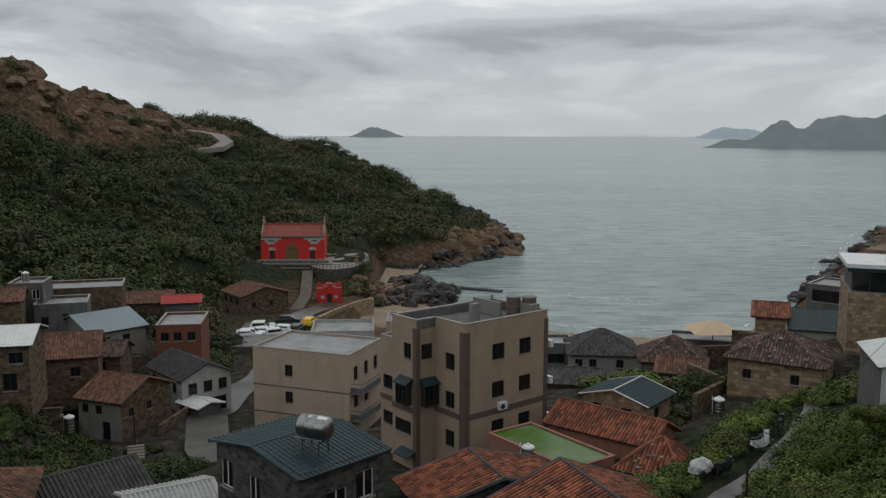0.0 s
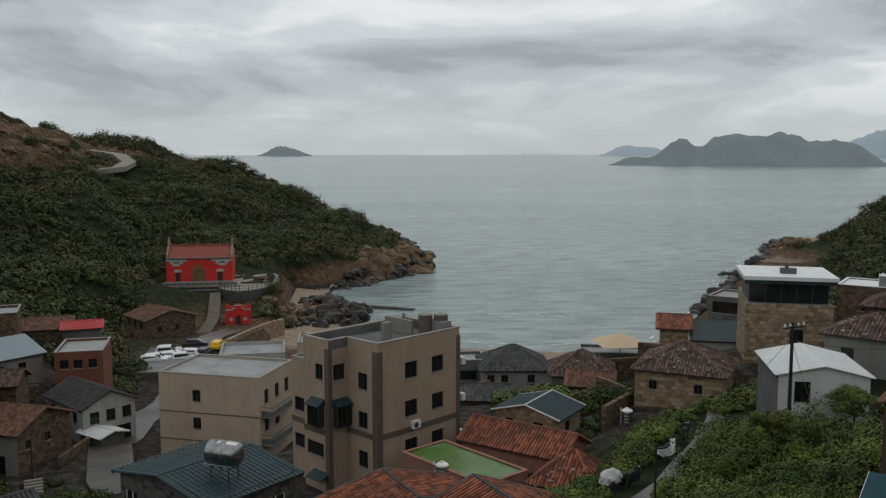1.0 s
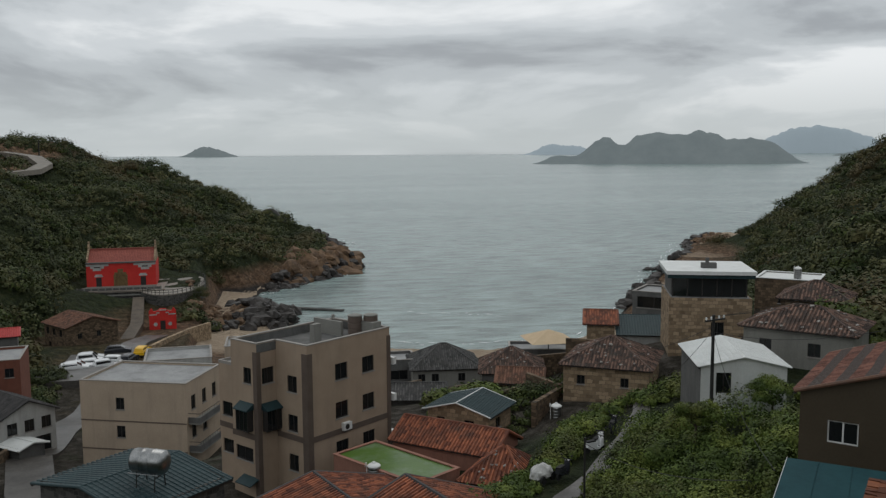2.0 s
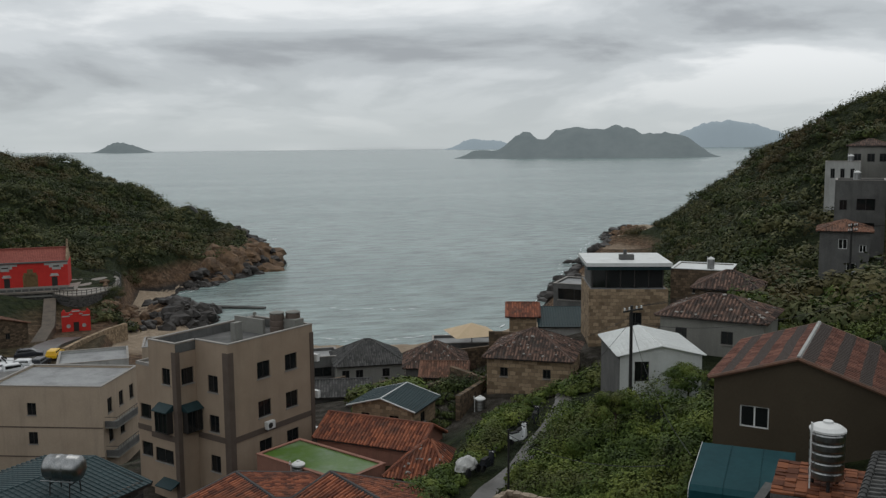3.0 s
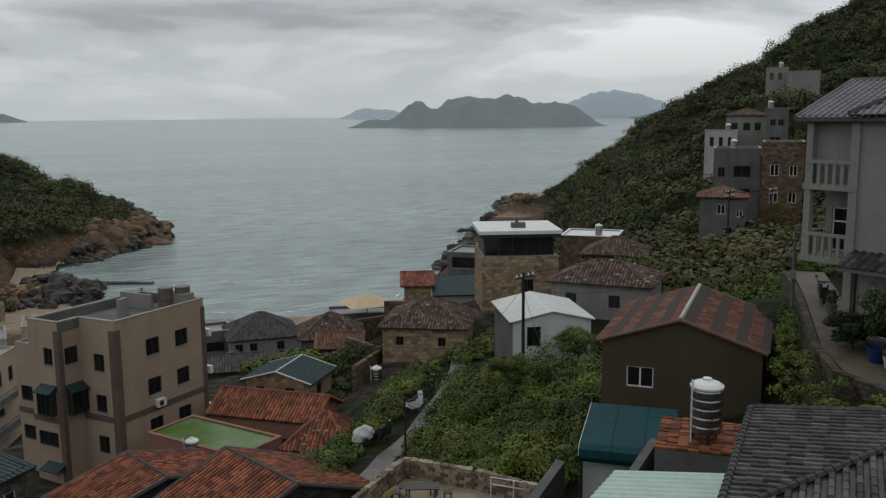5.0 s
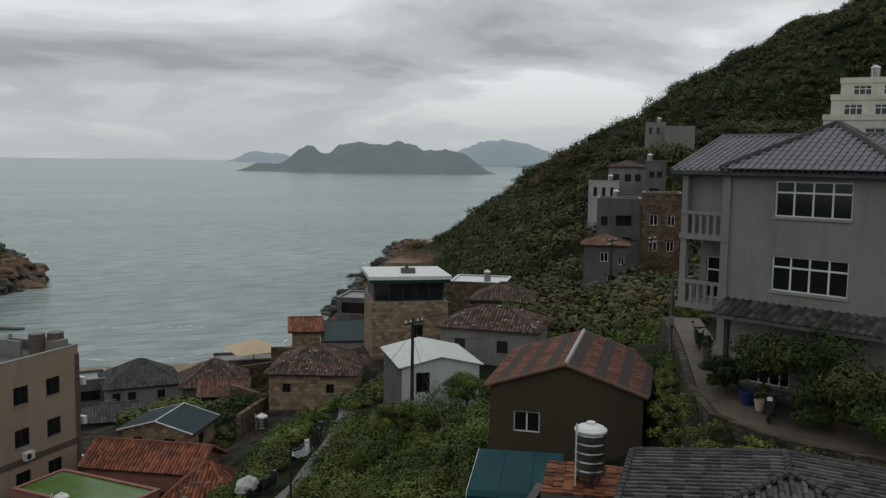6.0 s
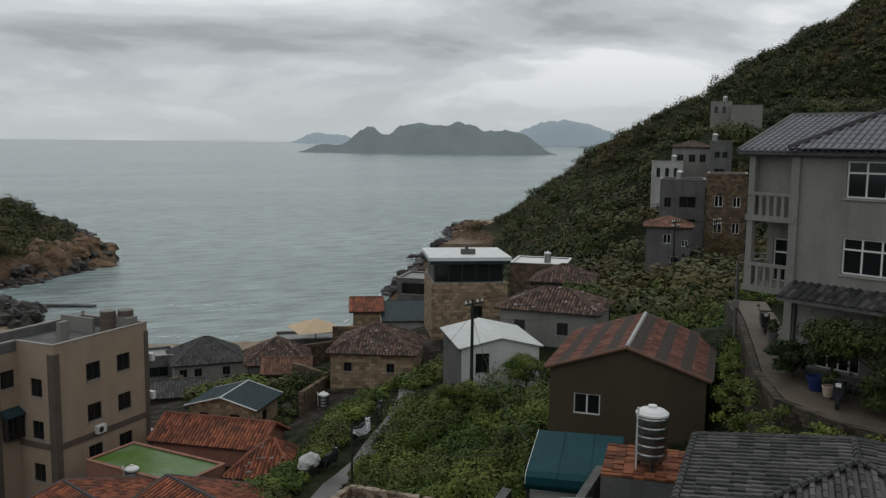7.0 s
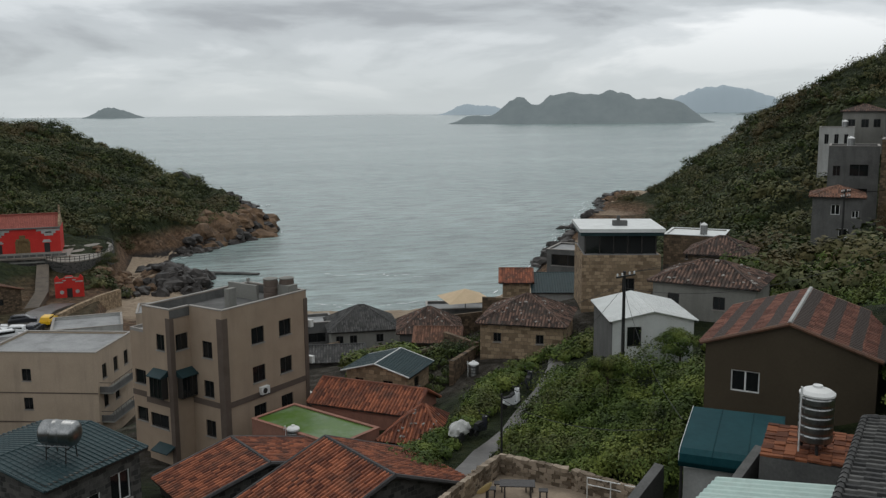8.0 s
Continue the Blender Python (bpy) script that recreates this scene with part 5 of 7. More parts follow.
def stepped_white_house():
    e = thing("stepped_white_house", 76.2, 57.4, 38.6, -54, "cream stepped house of three terraces on the slope", "house")
    z = 0.0
    for k, (x0, y0, w, d, h) in enumerate(((0, 0, 7.5, 8, 6.0), (0.6, 2.2, 7.0, 7, 2.1), (1.4, 5, 8.0, 6, 1.9))):
        holes = {"f": row(2, 0.6, 3.2, 3.9, 2.6, 1.3) if k == 0 else row(2, 1.2, 2.8, 0.55, 1.7, 1.1)}
        bm = bmesh.new()
        wall_body(bm, w, d, h, holes, sink=2.5 if k == 0 else 0.3, x0=x0, y0=y0)
        body = part("wall", bm, CREAM, e)
        body.location.z = z
        for u, v, a, b in holes["f"]:
            g = window(e, "f", w, d, u, v, a, b, FRAME_WHITE, (2, 1), False, x0=x0, y0=y0)
            g.location.z += z
        lid = part("parapet", boxes((x0 - 0.1, y0 - 0.1, z + h - 0.015, x0 + w + 0.1, y0 + 0.1, z + h + 0.55)), CREAM, e)
        z += h
    return e


stepped_white_house()


def tower_top():
    """Glazed top storey and roof slab of the granite tower house."""
    e = thing("rooftop_pavilion", 36.2, 76.9, 26.1, -19, "glazed top floor with pale overhanging roof slab on granite house", "rooftop room")
    part("rear_wall", boxes((0.3, 1.2, 0.03, 7.3, 7.2, 1.9)), CEMENT_DARK, e)
    for k in range(6):
        part("mullion", boxes((0.3 + k * 1.36, 0.5, 0.03, 0.42 + k * 1.36, 0.62, 1.9)), FRAME_DARK, e)
    for k in range(5):
        part("pane", boxes((0.42 + k * 1.36, 0.54, 0.1, 1.66 + k * 1.36, 0.57, 1.85)), GLASS, e)
    part("fascia", boxes((-0.2, -0.2, 1.9, 7.8, 7.6, 2.25)), TEAL_ROOF, e)
    part("roof_slab", boxes((-0.3, -0.35, 2.25, 7.9, 7.8, 2.6)), WHITE_METAL, e)
    part("vent", boxes((3.2, 2.0, 2.6, 4.6, 2.8, 3.1), (3.6, 2.2, 3.1, 3.9, 2.5, 3.6)), CEMENT_DARK, e)


tower_top()

# ---- temple and its terrace ----


def temple():
    e = thing("temple", -43.7, 208.0, 9.6, 4, "vermilion temple with stepped white trim and red-brown tile roof", "temple")
    w, d, h = 15.0, 11.0, 5.6
    doors = [(2.0, 0.3, 1.2, 2.1), (6.3, 0.3, 2.0, 2.7), (11.6, 0.3, 1.2, 2.1)]
    bm = bmesh.new()
    wall_body(bm, w, d, h, {"f": doors})
    part("wall", bm, RED_PAINT, e)
    for k, (u, v, a, b) in enumerate(doors):
        part("door_leaf", boxes((u, REVEAL - 0.06, v, u + a, REVEAL, v + b)), GOLD_STONE if k == 1 else FRAME_DARK, e)
    part("door_surround", boxes((5.8, -0.12, 0.0, 6.3, 0, 3.0), (8.3, -0.12, 0.0, 8.8, 0, 3.0), (6.0, -0.14, 3.0, 8.6, 0, 3.5), (6.7, -0.12, 3.5, 7.9, 0, 4.3)), GOLD_STONE, e)
    for u in (2.0, 11.6):
        part("door_head", boxes((u - 0.3, -0.08, 2.55, u + 1.5, 0, 2.85), (u - 0.1, -0.08, 2.85, u + 1.3, 0, 3.15)), WHITE_WALL, e)
    for s in (1, -1):
        for k, (a, b, z0, z1) in enumerate(((0, 4.8, 5.05, 5.5), (0.9, 3.8, 4.5, 5.05), (1.4, 3.2, 4.0, 4.5))):
            x0, x1 = (a, b) if s == 1 else (w - b, w - a)
            part("trim", boxes((x0, -0.07 - 0.02 * k, z0, x1, 0, z1)), WHITE_WALL, e)
            if k == 1:
                part("trim_panel", boxes((x0 + 0.8, -0.14, z0 + 0.14, x1 - 0.8, -0.09, z1 - 0.14)), FRAME_DARK, e)
    part("base_course", boxes((-0.1, -0.15, -0.4, w + 0.1, 0, 0.35)), GRANITE, e)
    part("cornice", boxes((-0.1, -0.35, h, w + 0.1, 0.4, h + 0.3)), CEMENT_DARK, e)
    bm = bmesh.new()
    tile_slope(bm, (0.3, 0.2, h + 0.2), (w - 0.3, 0.2, h + 0.2), (w - 0.3, 4.8, h + 2.7), (0.3, 4.8, h + 2.7), 0.35, 0.5)
    tile_slope(bm, (w - 0.3, 9.4, h + 0.2), (0.3, 9.4, h + 0.2), (0.3, 4.8, h + 2.7), (w - 0.3, 4.8, h + 2.7), 0.35, 0.5)
    roof = part("roof", bm, RED_TEMPLE_TILE, e)
    part("ridge", boxes((0.3, 4.6, h + 2.65, w - 0.3, 5.0, h + 3.0)), RED_TEMPLE_TILE, roof)
    for x in (0.0, w - 0.35):
        bm = bmesh.new()
        prof = [(0, h), (0.5, h + 1.2), (3.6, h + 2.6), (4.4, h + 4.6), (5.0, h + 4.7), (5.8, h + 2.7), (9.5, h + 0.9), (9.5, h)]
        lo = [bm.verts.new((x, y, z)) for y, z in prof]
        hi = [bm.verts.new((x + 0.35, y, z)) for y, z in prof]
        bm.faces.new(lo)
        bm.faces.new(hi[::-1])
        for k in range(len(prof)):
            j = (k + 1) % len(prof)
            bm.faces.new((lo[k], hi[k], hi[j], lo[j]))
        part("gable_wall", bm, STONE_TAN, e, "ochre horned gable wall")


def temple_terrace():
    e = thing("temple_terrace", -46.5, 203.2, 2.0, 2, "grey stone temple terrace with posts and dark base wall", "terrace", kind="structure")
    part("base", boxes((0, 0, 0, 19.6, 20, 7.2)), STONE_GREY, e)
    part("paving", boxes((-0.3, -0.3, 7.2, 19.9, 20, 7.55)), CONCRETE, e)
    for k in range(14):
        part("post", boxes((0.1 + k * 1.48, -0.2, 7.55, 0.35 + k * 1.48, 0.05, 8.4)), CEMENT, e)
    part("rail", boxes((0, -0.12, 7.7, 19.6, -0.02, 8.25)), CEMENT_DARK, e)
    part("kerb_band", boxes((-0.3, -0.32, 6.4, 19.9, -0.002, 6.7)), CEMENT, e)
    r = thing("round_plaza", -25.6, 214, 1.0, 0, "pale round lookout plaza with black railing", "plaza", kind="structure")
    bm = bmesh.new()
    prism(bm, [(7.4 * math.cos(a * 0.2618), 17 * math.sin(a * 0.2618)) for a in range(24)], 0, 8.1)
    part("base", bm, STONE_GREY, r)
    bm = bmesh.new()
    prism(bm, [(7.3 * math.cos(a * 0.2618), 16.9 * math.sin(a * 0.2618)) for a in range(24)], 8.1, 8.3)
    part("paving", bm, CONCRETE, r)
    bm = bmesh.new()
    ring = [(7.3 * math.cos(a * 0.2618), 16.9 * math.sin(a * 0.2618)) for a in range(-9, 8)]
    for (ax, ay), (bx, by) in zip(ring, ring[1:]):
        tube(bm, (ax, ay, 9.3), (bx, by, 9.3), 0.06, n=5)
        tube(bm, (ax, ay, 8.8), (bx, by, 8.8), 0.05, n=5)
        tube(bm, (ax, ay, 8.2), (ax, ay, 9.4), 0.07, n=5)
        tube(bm, ((ax + bx) / 2, (ay + by) / 2, 8.2), ((ax + bx) / 2, (ay + by) / 2, 9.3), 0.05, n=5)
    part("railing", bm, IRON, r)


def shrine_gate():
    e = thing("shrine_gate", -26.4, 180.0, 4.4, 8, "small red shrine gate with white scroll trim and dark doorway", "gate")
    hole = {"f": [(2.1, 0, 1.0, 2.3)]}
    bm = bmesh.new()
    wall_body(bm, 5.2, 3.0, 3.4, hole)
    part("wall", bm, RED_PAINT, e)
    part("door_leaf", boxes((2.1, REVEAL - 0.05, 0, 3.1, REVEAL, 2.3)), FRAME_DARK, e)
    bm = bmesh.new()
    prism(bm, [(0, 0), (0, 0.9), (0.5, 1.5), (0.9, 0.8), (1.6, 0.9), (2.1, 1.35), (3.1, 1.35), (3.6, 0.9), (4.3, 0.8), (4.7, 1.5), (5.2, 0.9), (5.2, 0)], 0, 0.4)
    bmesh.ops.rotate(bm, verts=bm.verts, cent=(0, 0, 0), matrix=Matrix.Rotation(radians(90), 3, "X"))
    crest = part("crest", bm, RED_PAINT, e)
    crest.location = (0, 0.42, 3.4)
    for a, b, z in ((0.1, 1.5, 3.45), (1.4, 2.0, 3.8), (1.9, 3.3, 4.35), (3.2, 3.8, 3.8), (3.7, 5.1, 3.45)):
        part("trim", boxes((a, -0.09, z, b, 0.0, z + 0.22)), WHITE_WALL, e)
    for u in (1.2, 4.0):
        bm = bmesh.new()
        lathe(bm, [(0.38, 0), (0.38, 0.08), (0.22, 0.08), (0.2, 0.03)], 14)
        bmesh.ops.rotate(bm, verts=bm.verts, cent=(0, 0, 0), matrix=Matrix.Rotation(radians(90), 3, "X"))
        part("round_window", bm, WHITE_WALL, e).location = (u, -0.002, 1.6)
    return e


temple()
temple_terrace()
shrine_gate()


def ribbon(name, label, category, pts, width, material, lift=0.12, thick=1.2, zs=None):
    """A lane or wall top that follows the ground: a strip with sides. pts: corners of its middle line."""
    line = []
    for k, ((ax, ay), (bx, by)) in enumerate(zip(pts, pts[1:])):
        n = max(2, int(math.hypot(bx - ax, by - ay) / 1.5))
        for i in range(n + (k == len(pts) - 2)):
            s = i / n
            z = None if zs is None else zs[k] + (zs[k + 1] - zs[k]) * s
            line.append((ax + (bx - ax) * s, ay + (by - ay) * s, z))
    bm, prev = bmesh.new(), None
    for i, (x, y, z) in enumerate(line):
        (px, py, _), (qx, qy, _) = line[max(i - 1, 0)], line[min(i + 1, len(line) - 1)]
        l = math.hypot(qx - px, qy - py)
        nx, ny = -(qy - py) / l * width / 2, (qx - px) / l * width / 2
        if z is None:
            z = max(ground_at(x, y), ground_at(x + nx, y + ny), ground_at(x - nx, y - ny)) + lift
        ring = [bm.verts.new(q) for q in ((x + nx, y + ny, z), (x - nx, y - ny, z), (x - nx, y - ny, z - thick), (x + nx, y + ny, z - thick))]
        if prev:
            for a in range(4):
                bm.faces.new((prev[a], prev[(a + 1) % 4], ring[(a + 1) % 4], ring[a]))
        else:
            bm.faces.new(ring[::-1])
        prev = ring
    bm.faces.new(prev)
    ob = part(name, bm, material, None)
    return tagged(ob, label, category, kind="structure")


ribbon("road", "wet grey concrete street between the houses", "road", [(-19, 74), (-23.5, 84), (-26.5, 95), (-26.5, 106), (-25, 118), (-25, 132), (-27, 148), (-26, 160), (-24, 172)], 4.4, WET_ROAD, 0.1)
ribbon("parking_lot", "wet concrete parking yard beside the beach", "parking", [(-30, 128), (-30, 152)], 10.0, WET_ROAD, 0.06)
ribbon("lane", "wet concrete lane lined with scooters and bushes", "lane", [(12.6, 42.5), (16, 47.4), (18.8, 50), (23.4, 56), (26.2, 60), (29, 66)], 1.25, WET_ROAD, 0.1)
ribbon("footpath", "pale concrete footpath beside the villa", "path", [(38.0, 37.2), (34.4, 32.8), (30.9, 28.7), (27.7, 25.0), (25.9, 22.2), (25.8, 19.6), (27.8, 15.6)], 1.7, PATH_STONE, zs=(31.0, 31.0, 30.9, 30.75, 30.7, 30.7, 30.7), thick=4)
ribbon("forecourt", "brown worn concrete forecourt of the villa", "yard", [(27.0, 22.6), (28.0, 16.6)], 2.2, PATH_STONE, zs=(30.66, 30.66), thick=3)
ribbon("temple_ramp", "grey concrete ramp up to the temple", "ramp", [(-28.5, 158), (-28.8, 180), (-31.5, 201)], 2.4, PATH_STONE, zs=(5.6, 6.4, 8.4), thick=5)
ribbon("temple_yard", "red-brown brick yard below the temple", "yard", [(-41, 199.5), (-27, 199.5)], 8.0, BRICK_YARD, zs=(6.3, 6.0), thick=6)
ribbon("sea_wall", "curved stone wall along the beach road", "wall", [(-22.6, 154.3), (-20.6, 162), (-17.6, 172), (-14.7, 179.2)], 0.7, STONE_TAN, zs=(7.2, 7.0, 6.6, 6.2), thick=6)
ribbon("jetty", "low dark stone jetty in the water", "jetty", [(-8, 230.5), (3, 225), (15, 220)], 1.8, STONE_GREY, zs=(0.7, 0.6, 0.35), thick=2)
ribbon("hill_road", "pale concrete road bend cut into the hillside", "road", [(-104, 338), (-95.5, 331.5), (-82.4, 321.6), (-76.0, 308.8), (-76.6, 297), (-84, 287)], 4.6, CONCRETE, zs=(41.8, 41.1, 39.5, 37.1, 35.4, 34.4), thick=1.6)
ribbon("hill_wall", "low retaining wall along the headland crest", "wall", [(-6, 330), (2, 326)], 0.8, CEMENT_DARK, 1.2, 3)

# ---- smaller things ----


def car(x, y, turn, paint, label, van=False):
    z = ground_at(x, y) + 0.2
    e = thing("car", x, y, z, turn, label, "car", "cars in the parking yard")
    w, l, hh = 1.7, 4.3, 1.75 if van else 1.45
    bm = bmesh.new()
    top = [(-1.9, 0.75), (-1.75, hh - 0.1), (-1.3, hh), (0.35, hh), (1.1, 0.95), (2.1, 0.8), (2.15, 0.3), (-2.15, 0.3), (-2.15, 0.75)]
    lo = [bm.verts.new((a, -w / 2 + (0.18 if b > 1.0 else 0), b)) for a, b in top]
    hi = [bm.verts.new((a, w / 2 - (0.18 if b > 1.0 else 0), b)) for a, b in top]
    bm.faces.new(lo)
    bm.faces.new(hi[::-1])
    for k in range(len(top)):
        j = (k + 1) % len(top)
        bm.faces.new((lo[k], hi[k], hi[j], lo[j]))
    body = part("body", bm, paint, e)
    for s in (-1, 1):
        part("side_window", boxes((-1.6, s * (w / 2 - 0.09) - 0.02, 0.95, 0.5, s * (w / 2 - 0.09) + 0.02, hh - 0.15)), GLASS, body)
    bm = bmesh.new()
    v = [bm.verts.new(q) for q in ((0.45, -0.6, hh - 0.06), (0.45, 0.6, hh - 0.06), (1.1, 0.66, 1.0), (1.1, -0.66, 1.0))]
    bm.faces.new(v)
    bmesh.ops.translate(bm, verts=bm.verts, vec=(0.02, 0, 0.03))
    part("windscreen", bm, GLASS, body)
    for a in (-1.3, 1.35):
        for s in (-1, 1):
            bm = bmesh.new()
            lathe(bm, [(0.2, -0.1), (0.32, -0.1), (0.32, 0.1), (0.2, 0.1)], 12)
            bmesh.ops.rotate(bm, verts=bm.verts, cent=(0, 0, 0), matrix=Matrix.Rotation(radians(90), 3, "X"))
            wheel = part("wheel", bm, RUBBER, e)
            wheel.location = (a, s * (w / 2 - 0.08), 0.32)
    return e


for k, (x, y, turn) in enumerate(((-31.2, 148.5, 12), (-30.6, 145, 10), (-29.4, 142.0, 15), (-31.2, 139.4, 12), (-27.0, 139.5, 20), (-27.6, 144.5, 170), (-31.0, 136, 14))):
    car(x, y, turn, WHITE_PAINT, "white parked car in the wet yard", k % 3 == 1)
car(-27.6, 152.8, 5, DARK_PAINT, "dark blue parked car by the street")
car(-23.6, 152.0, 80, YELLOW_PAINT, "yellow taxi parked beside the sea wall")
car(-24.8, 146.0, 75, DARK_PAINT, "dark parked car beside the sea wall")


def scooter(x, y, z, turn, paint, label):
    e = thing("scooter", x, y, z, turn, label, "scooter", "scooters along the lane")
    for a in (-0.6, 0.6):
        bm = bmesh.new()
        lathe(bm, [(0.1, -0.06), (0.24, -0.06), (0.24, 0.06), (0.1, 0.06)], 12)
        bmesh.ops.rotate(bm, verts=bm.verts, cent=(0, 0, 0), matrix=Matrix.Rotation(radians(90), 3, "X"))
        part("wheel", bm, RUBBER, e).location = (a, 0, 0.24)
    bm = bmesh.new()
    prism(bm, [(-0.75, 0.45), (-0.7, 0.75), (0.05, 0.72), (0.1, 0.35), (0.4, 0.32), (0.5, 0.95), (0.62, 0.95), (0.66, 0.4), (0.3, 0.2), (-0.45, 0.25)], -0.17, 0.17)
    bmesh.ops.rotate(bm, verts=bm.verts, cent=(0, 0, 0), matrix=Matrix.Rotation(radians(90), 3, "X"))
    part("body", bm, paint, e)
    part("seat", boxes((-0.72, -0.14, 0.75, 0.0, 0.14, 0.85)), RUBBER, e)
    bm = bmesh.new()
    tube(bm, (0.52, -0.33, 1.05), (0.52, 0.33, 1.05), 0.03)
    tube(bm, (0.58, 0, 0.3), (0.52, 0, 1.05), 0.035)
    part("handlebar", bm, IRON, e)
    for s in (-1, 1):
        bm = bmesh.new()
        tube(bm, (0.52, s * 0.3, 1.05), (0.48, s * 0.36, 1.28), 0.012, n=5)
        box(bm, 0.45, s * 0.36 - 0.06, 1.25, 0.49, s * 0.36 + 0.06, 1.34)
        part("mirror", bm, IRON, e)
    part("headlight", boxes((0.6, -0.09, 0.82, 0.68, 0.09, 0.95)), FRAME_WHITE, e)
    return e


for x, y, turn, paint, label in ((17.0, 50.6, 45, DARK_PAINT, "black and white scooter at the lane's edge"), (20.4, 54.2, 20, WHITE_PAINT, "white scooter at the lane's edge"), (23.2, 58.0, 60, DARK_PAINT, "dark scooter at the lane's edge"), (20.9, 54.9, 50, WHITE_PAINT, "white scooter beside another")):
    scooter(x, y, ground_at(x, y) + 0.2, turn, paint, label)
scooter(26.4, 21.3, 30.72, 215, DARK_PAINT, "black scooter parked under the bushes")
scooter(32.6, 30.9, 31.0, 230, DARK_PAINT, "dark scooter in the shade by the wall")


def covered_cart(x, y, turn):
    z = ground_at(x, y) + 0.2
    e = thing("covered_cart", x, y, z, turn, "small cart under a crumpled white cover", "cart")
    bm = bmesh.new()
    bmesh.ops.create_icosphere(bm, subdivisions=3, radius=1)
    for v in bm.verts:
        n = noise.noise(v.co * 2.3) * 0.16
        v.co = Vector((v.co.x * (0.95 + n), v.co.y * (0.6 + n), max(v.co.z * (0.62 + n), -0.1) + 0.45))
    part("cover", bm, WHITE_WALL, e)
    for a in (-0.55, 0.55):
        bm = bmesh.new()
        lathe(bm, [(0.1, -0.06), (0.28, -0.06), (0.28, 0.06), (0.1, 0.06)], 12)
        bmesh.ops.rotate(bm, verts=bm.verts, cent=(0, 0, 0), matrix=Matrix.Rotation(radians(90), 3, "X"))
        part("wheel", bm, RUBBER, e).location = (a, -0.5, 0.28)


covered_cart(15.6, 50.6, 40)


def upright_tank(x, y, z, r, h, label="stainless steel upright water tank with white lid"):
    e = thing("water_tank", x, y, z, 0, label, "water tank")
    bm = bmesh.new()
    prof = [(r * 0.95, 0.0)]
    for k in range(5):
        a, b = h * k / 5, h * (k + 1) / 5
        prof += [(r, a + 0.03 * h), (r, b - 0.06 * h), (r * 0.965, b - 0.03 * h), (r * 0.965, b)]
    lathe(bm, prof, 28)
    part("body", bm, STEEL, e, smooth=False)
    bm = bmesh.new()
    lathe(bm, [(r * 1.04, h), (r * 1.04, h + 0.06), (r * 0.8, h + 0.15), (r * 0.3, h + 0.24), (r * 0.28, h + 0.3), (0.05, h + 0.31)], 28)
    part("lid", bm, FRAME_WHITE, e, "white domed lid")
    for k in range(3):
        a = k * 2.094
        bm = bmesh.new()
        tube(bm, (r * 0.8 * math.cos(a), r * 0.8 * math.sin(a), -0.35), (r * 0.8 * math.cos(a), r * 0.8 * math.sin(a), 0.02), 0.05)
        part("leg", bm, IRON, e)
    bm = bmesh.new()
    tube(bm, (-r * 1.15, 0, -0.3), (-r * 1.15, 0, h + 0.3), 0.025)
    tube(bm, (-r * 1.15, 0, h + 0.3), (-r * 1.4, -0.2, h + 0.35), 0.025)
    tube(bm, (-r * 1.4, -0.2, h + 0.35), (-r * 1.45, -0.24, h + 0.1), 0.025)
    part("pipe", bm, FRAME_WHITE, e)
    return e


upright_tank(18.6, 22.1, 29.65, 0.52, 1.5)
upright_tank(-55, 113.6, 20.6, 0.45, 1.0)
upright_tank(-36.5, 82.5, 10.8, 0.5, 1.6)
upright_tank(22.6, 69.3, 17.2, 0.45, 1.3)
upright_tank(54.9, 85.2, 26.2, 0.4, 1.0)


def lying_tank(x, y, z, turn):
    e = thing("water_tank", x, y, z, turn, "stainless steel lying water tank on an iron stand on the roof", "water tank")
    bm = bmesh.new()
    r, l = 0.60, 0.78
    lathe(bm, [(0.1, -l - 0.22), (r * 0.6, -l - 0.16), (r * 0.92, -l - 0.04), (r, -l + 0.05), (r, -0.3), (r * 1.03, -0.28), (r * 1.03, -0.24), (r, -0.22), (r, 0.22), (r * 1.03, 0.24), (r * 1.03, 0.28), (r, 0.3), (r, l - 0.05), (r * 0.92, l + 0.04), (r * 0.6, l + 0.16), (0.1, l + 0.22)], 24, "X", (0, 0, 1.25))
    part("body", bm, STEEL, e, smooth=True)
    for a in (-0.5, 0.5):
        bm = bmesh.new()
        for s in (-1, 1):
            tube(bm, (a, s * 0.5, -0.3), (a, s * 0.36, 0.95), 0.03)
        tube(bm, (a, -0.42, 0.55), (a, 0.42, 0.55), 0.025)
        part("stand", bm, IRON, e)
    bm = bmesh.new()
    for s in (-1, 1):
        tube(bm, (-0.95, s * 0.42, 0.72), (0.7, s * 0.42, 0.72), 0.03)
    part("cradle", bm, STEEL, e)
    bm = bmesh.new()
    lathe(bm, [(0.16, 0), (0.16, 0.08), (0.05, 0.1)], 12, "Z", (0.1, 0, 1.75))
    part("hatch", bm, STEEL, e)


lying_tank(-6.5, 42.9, 23.95, -25)


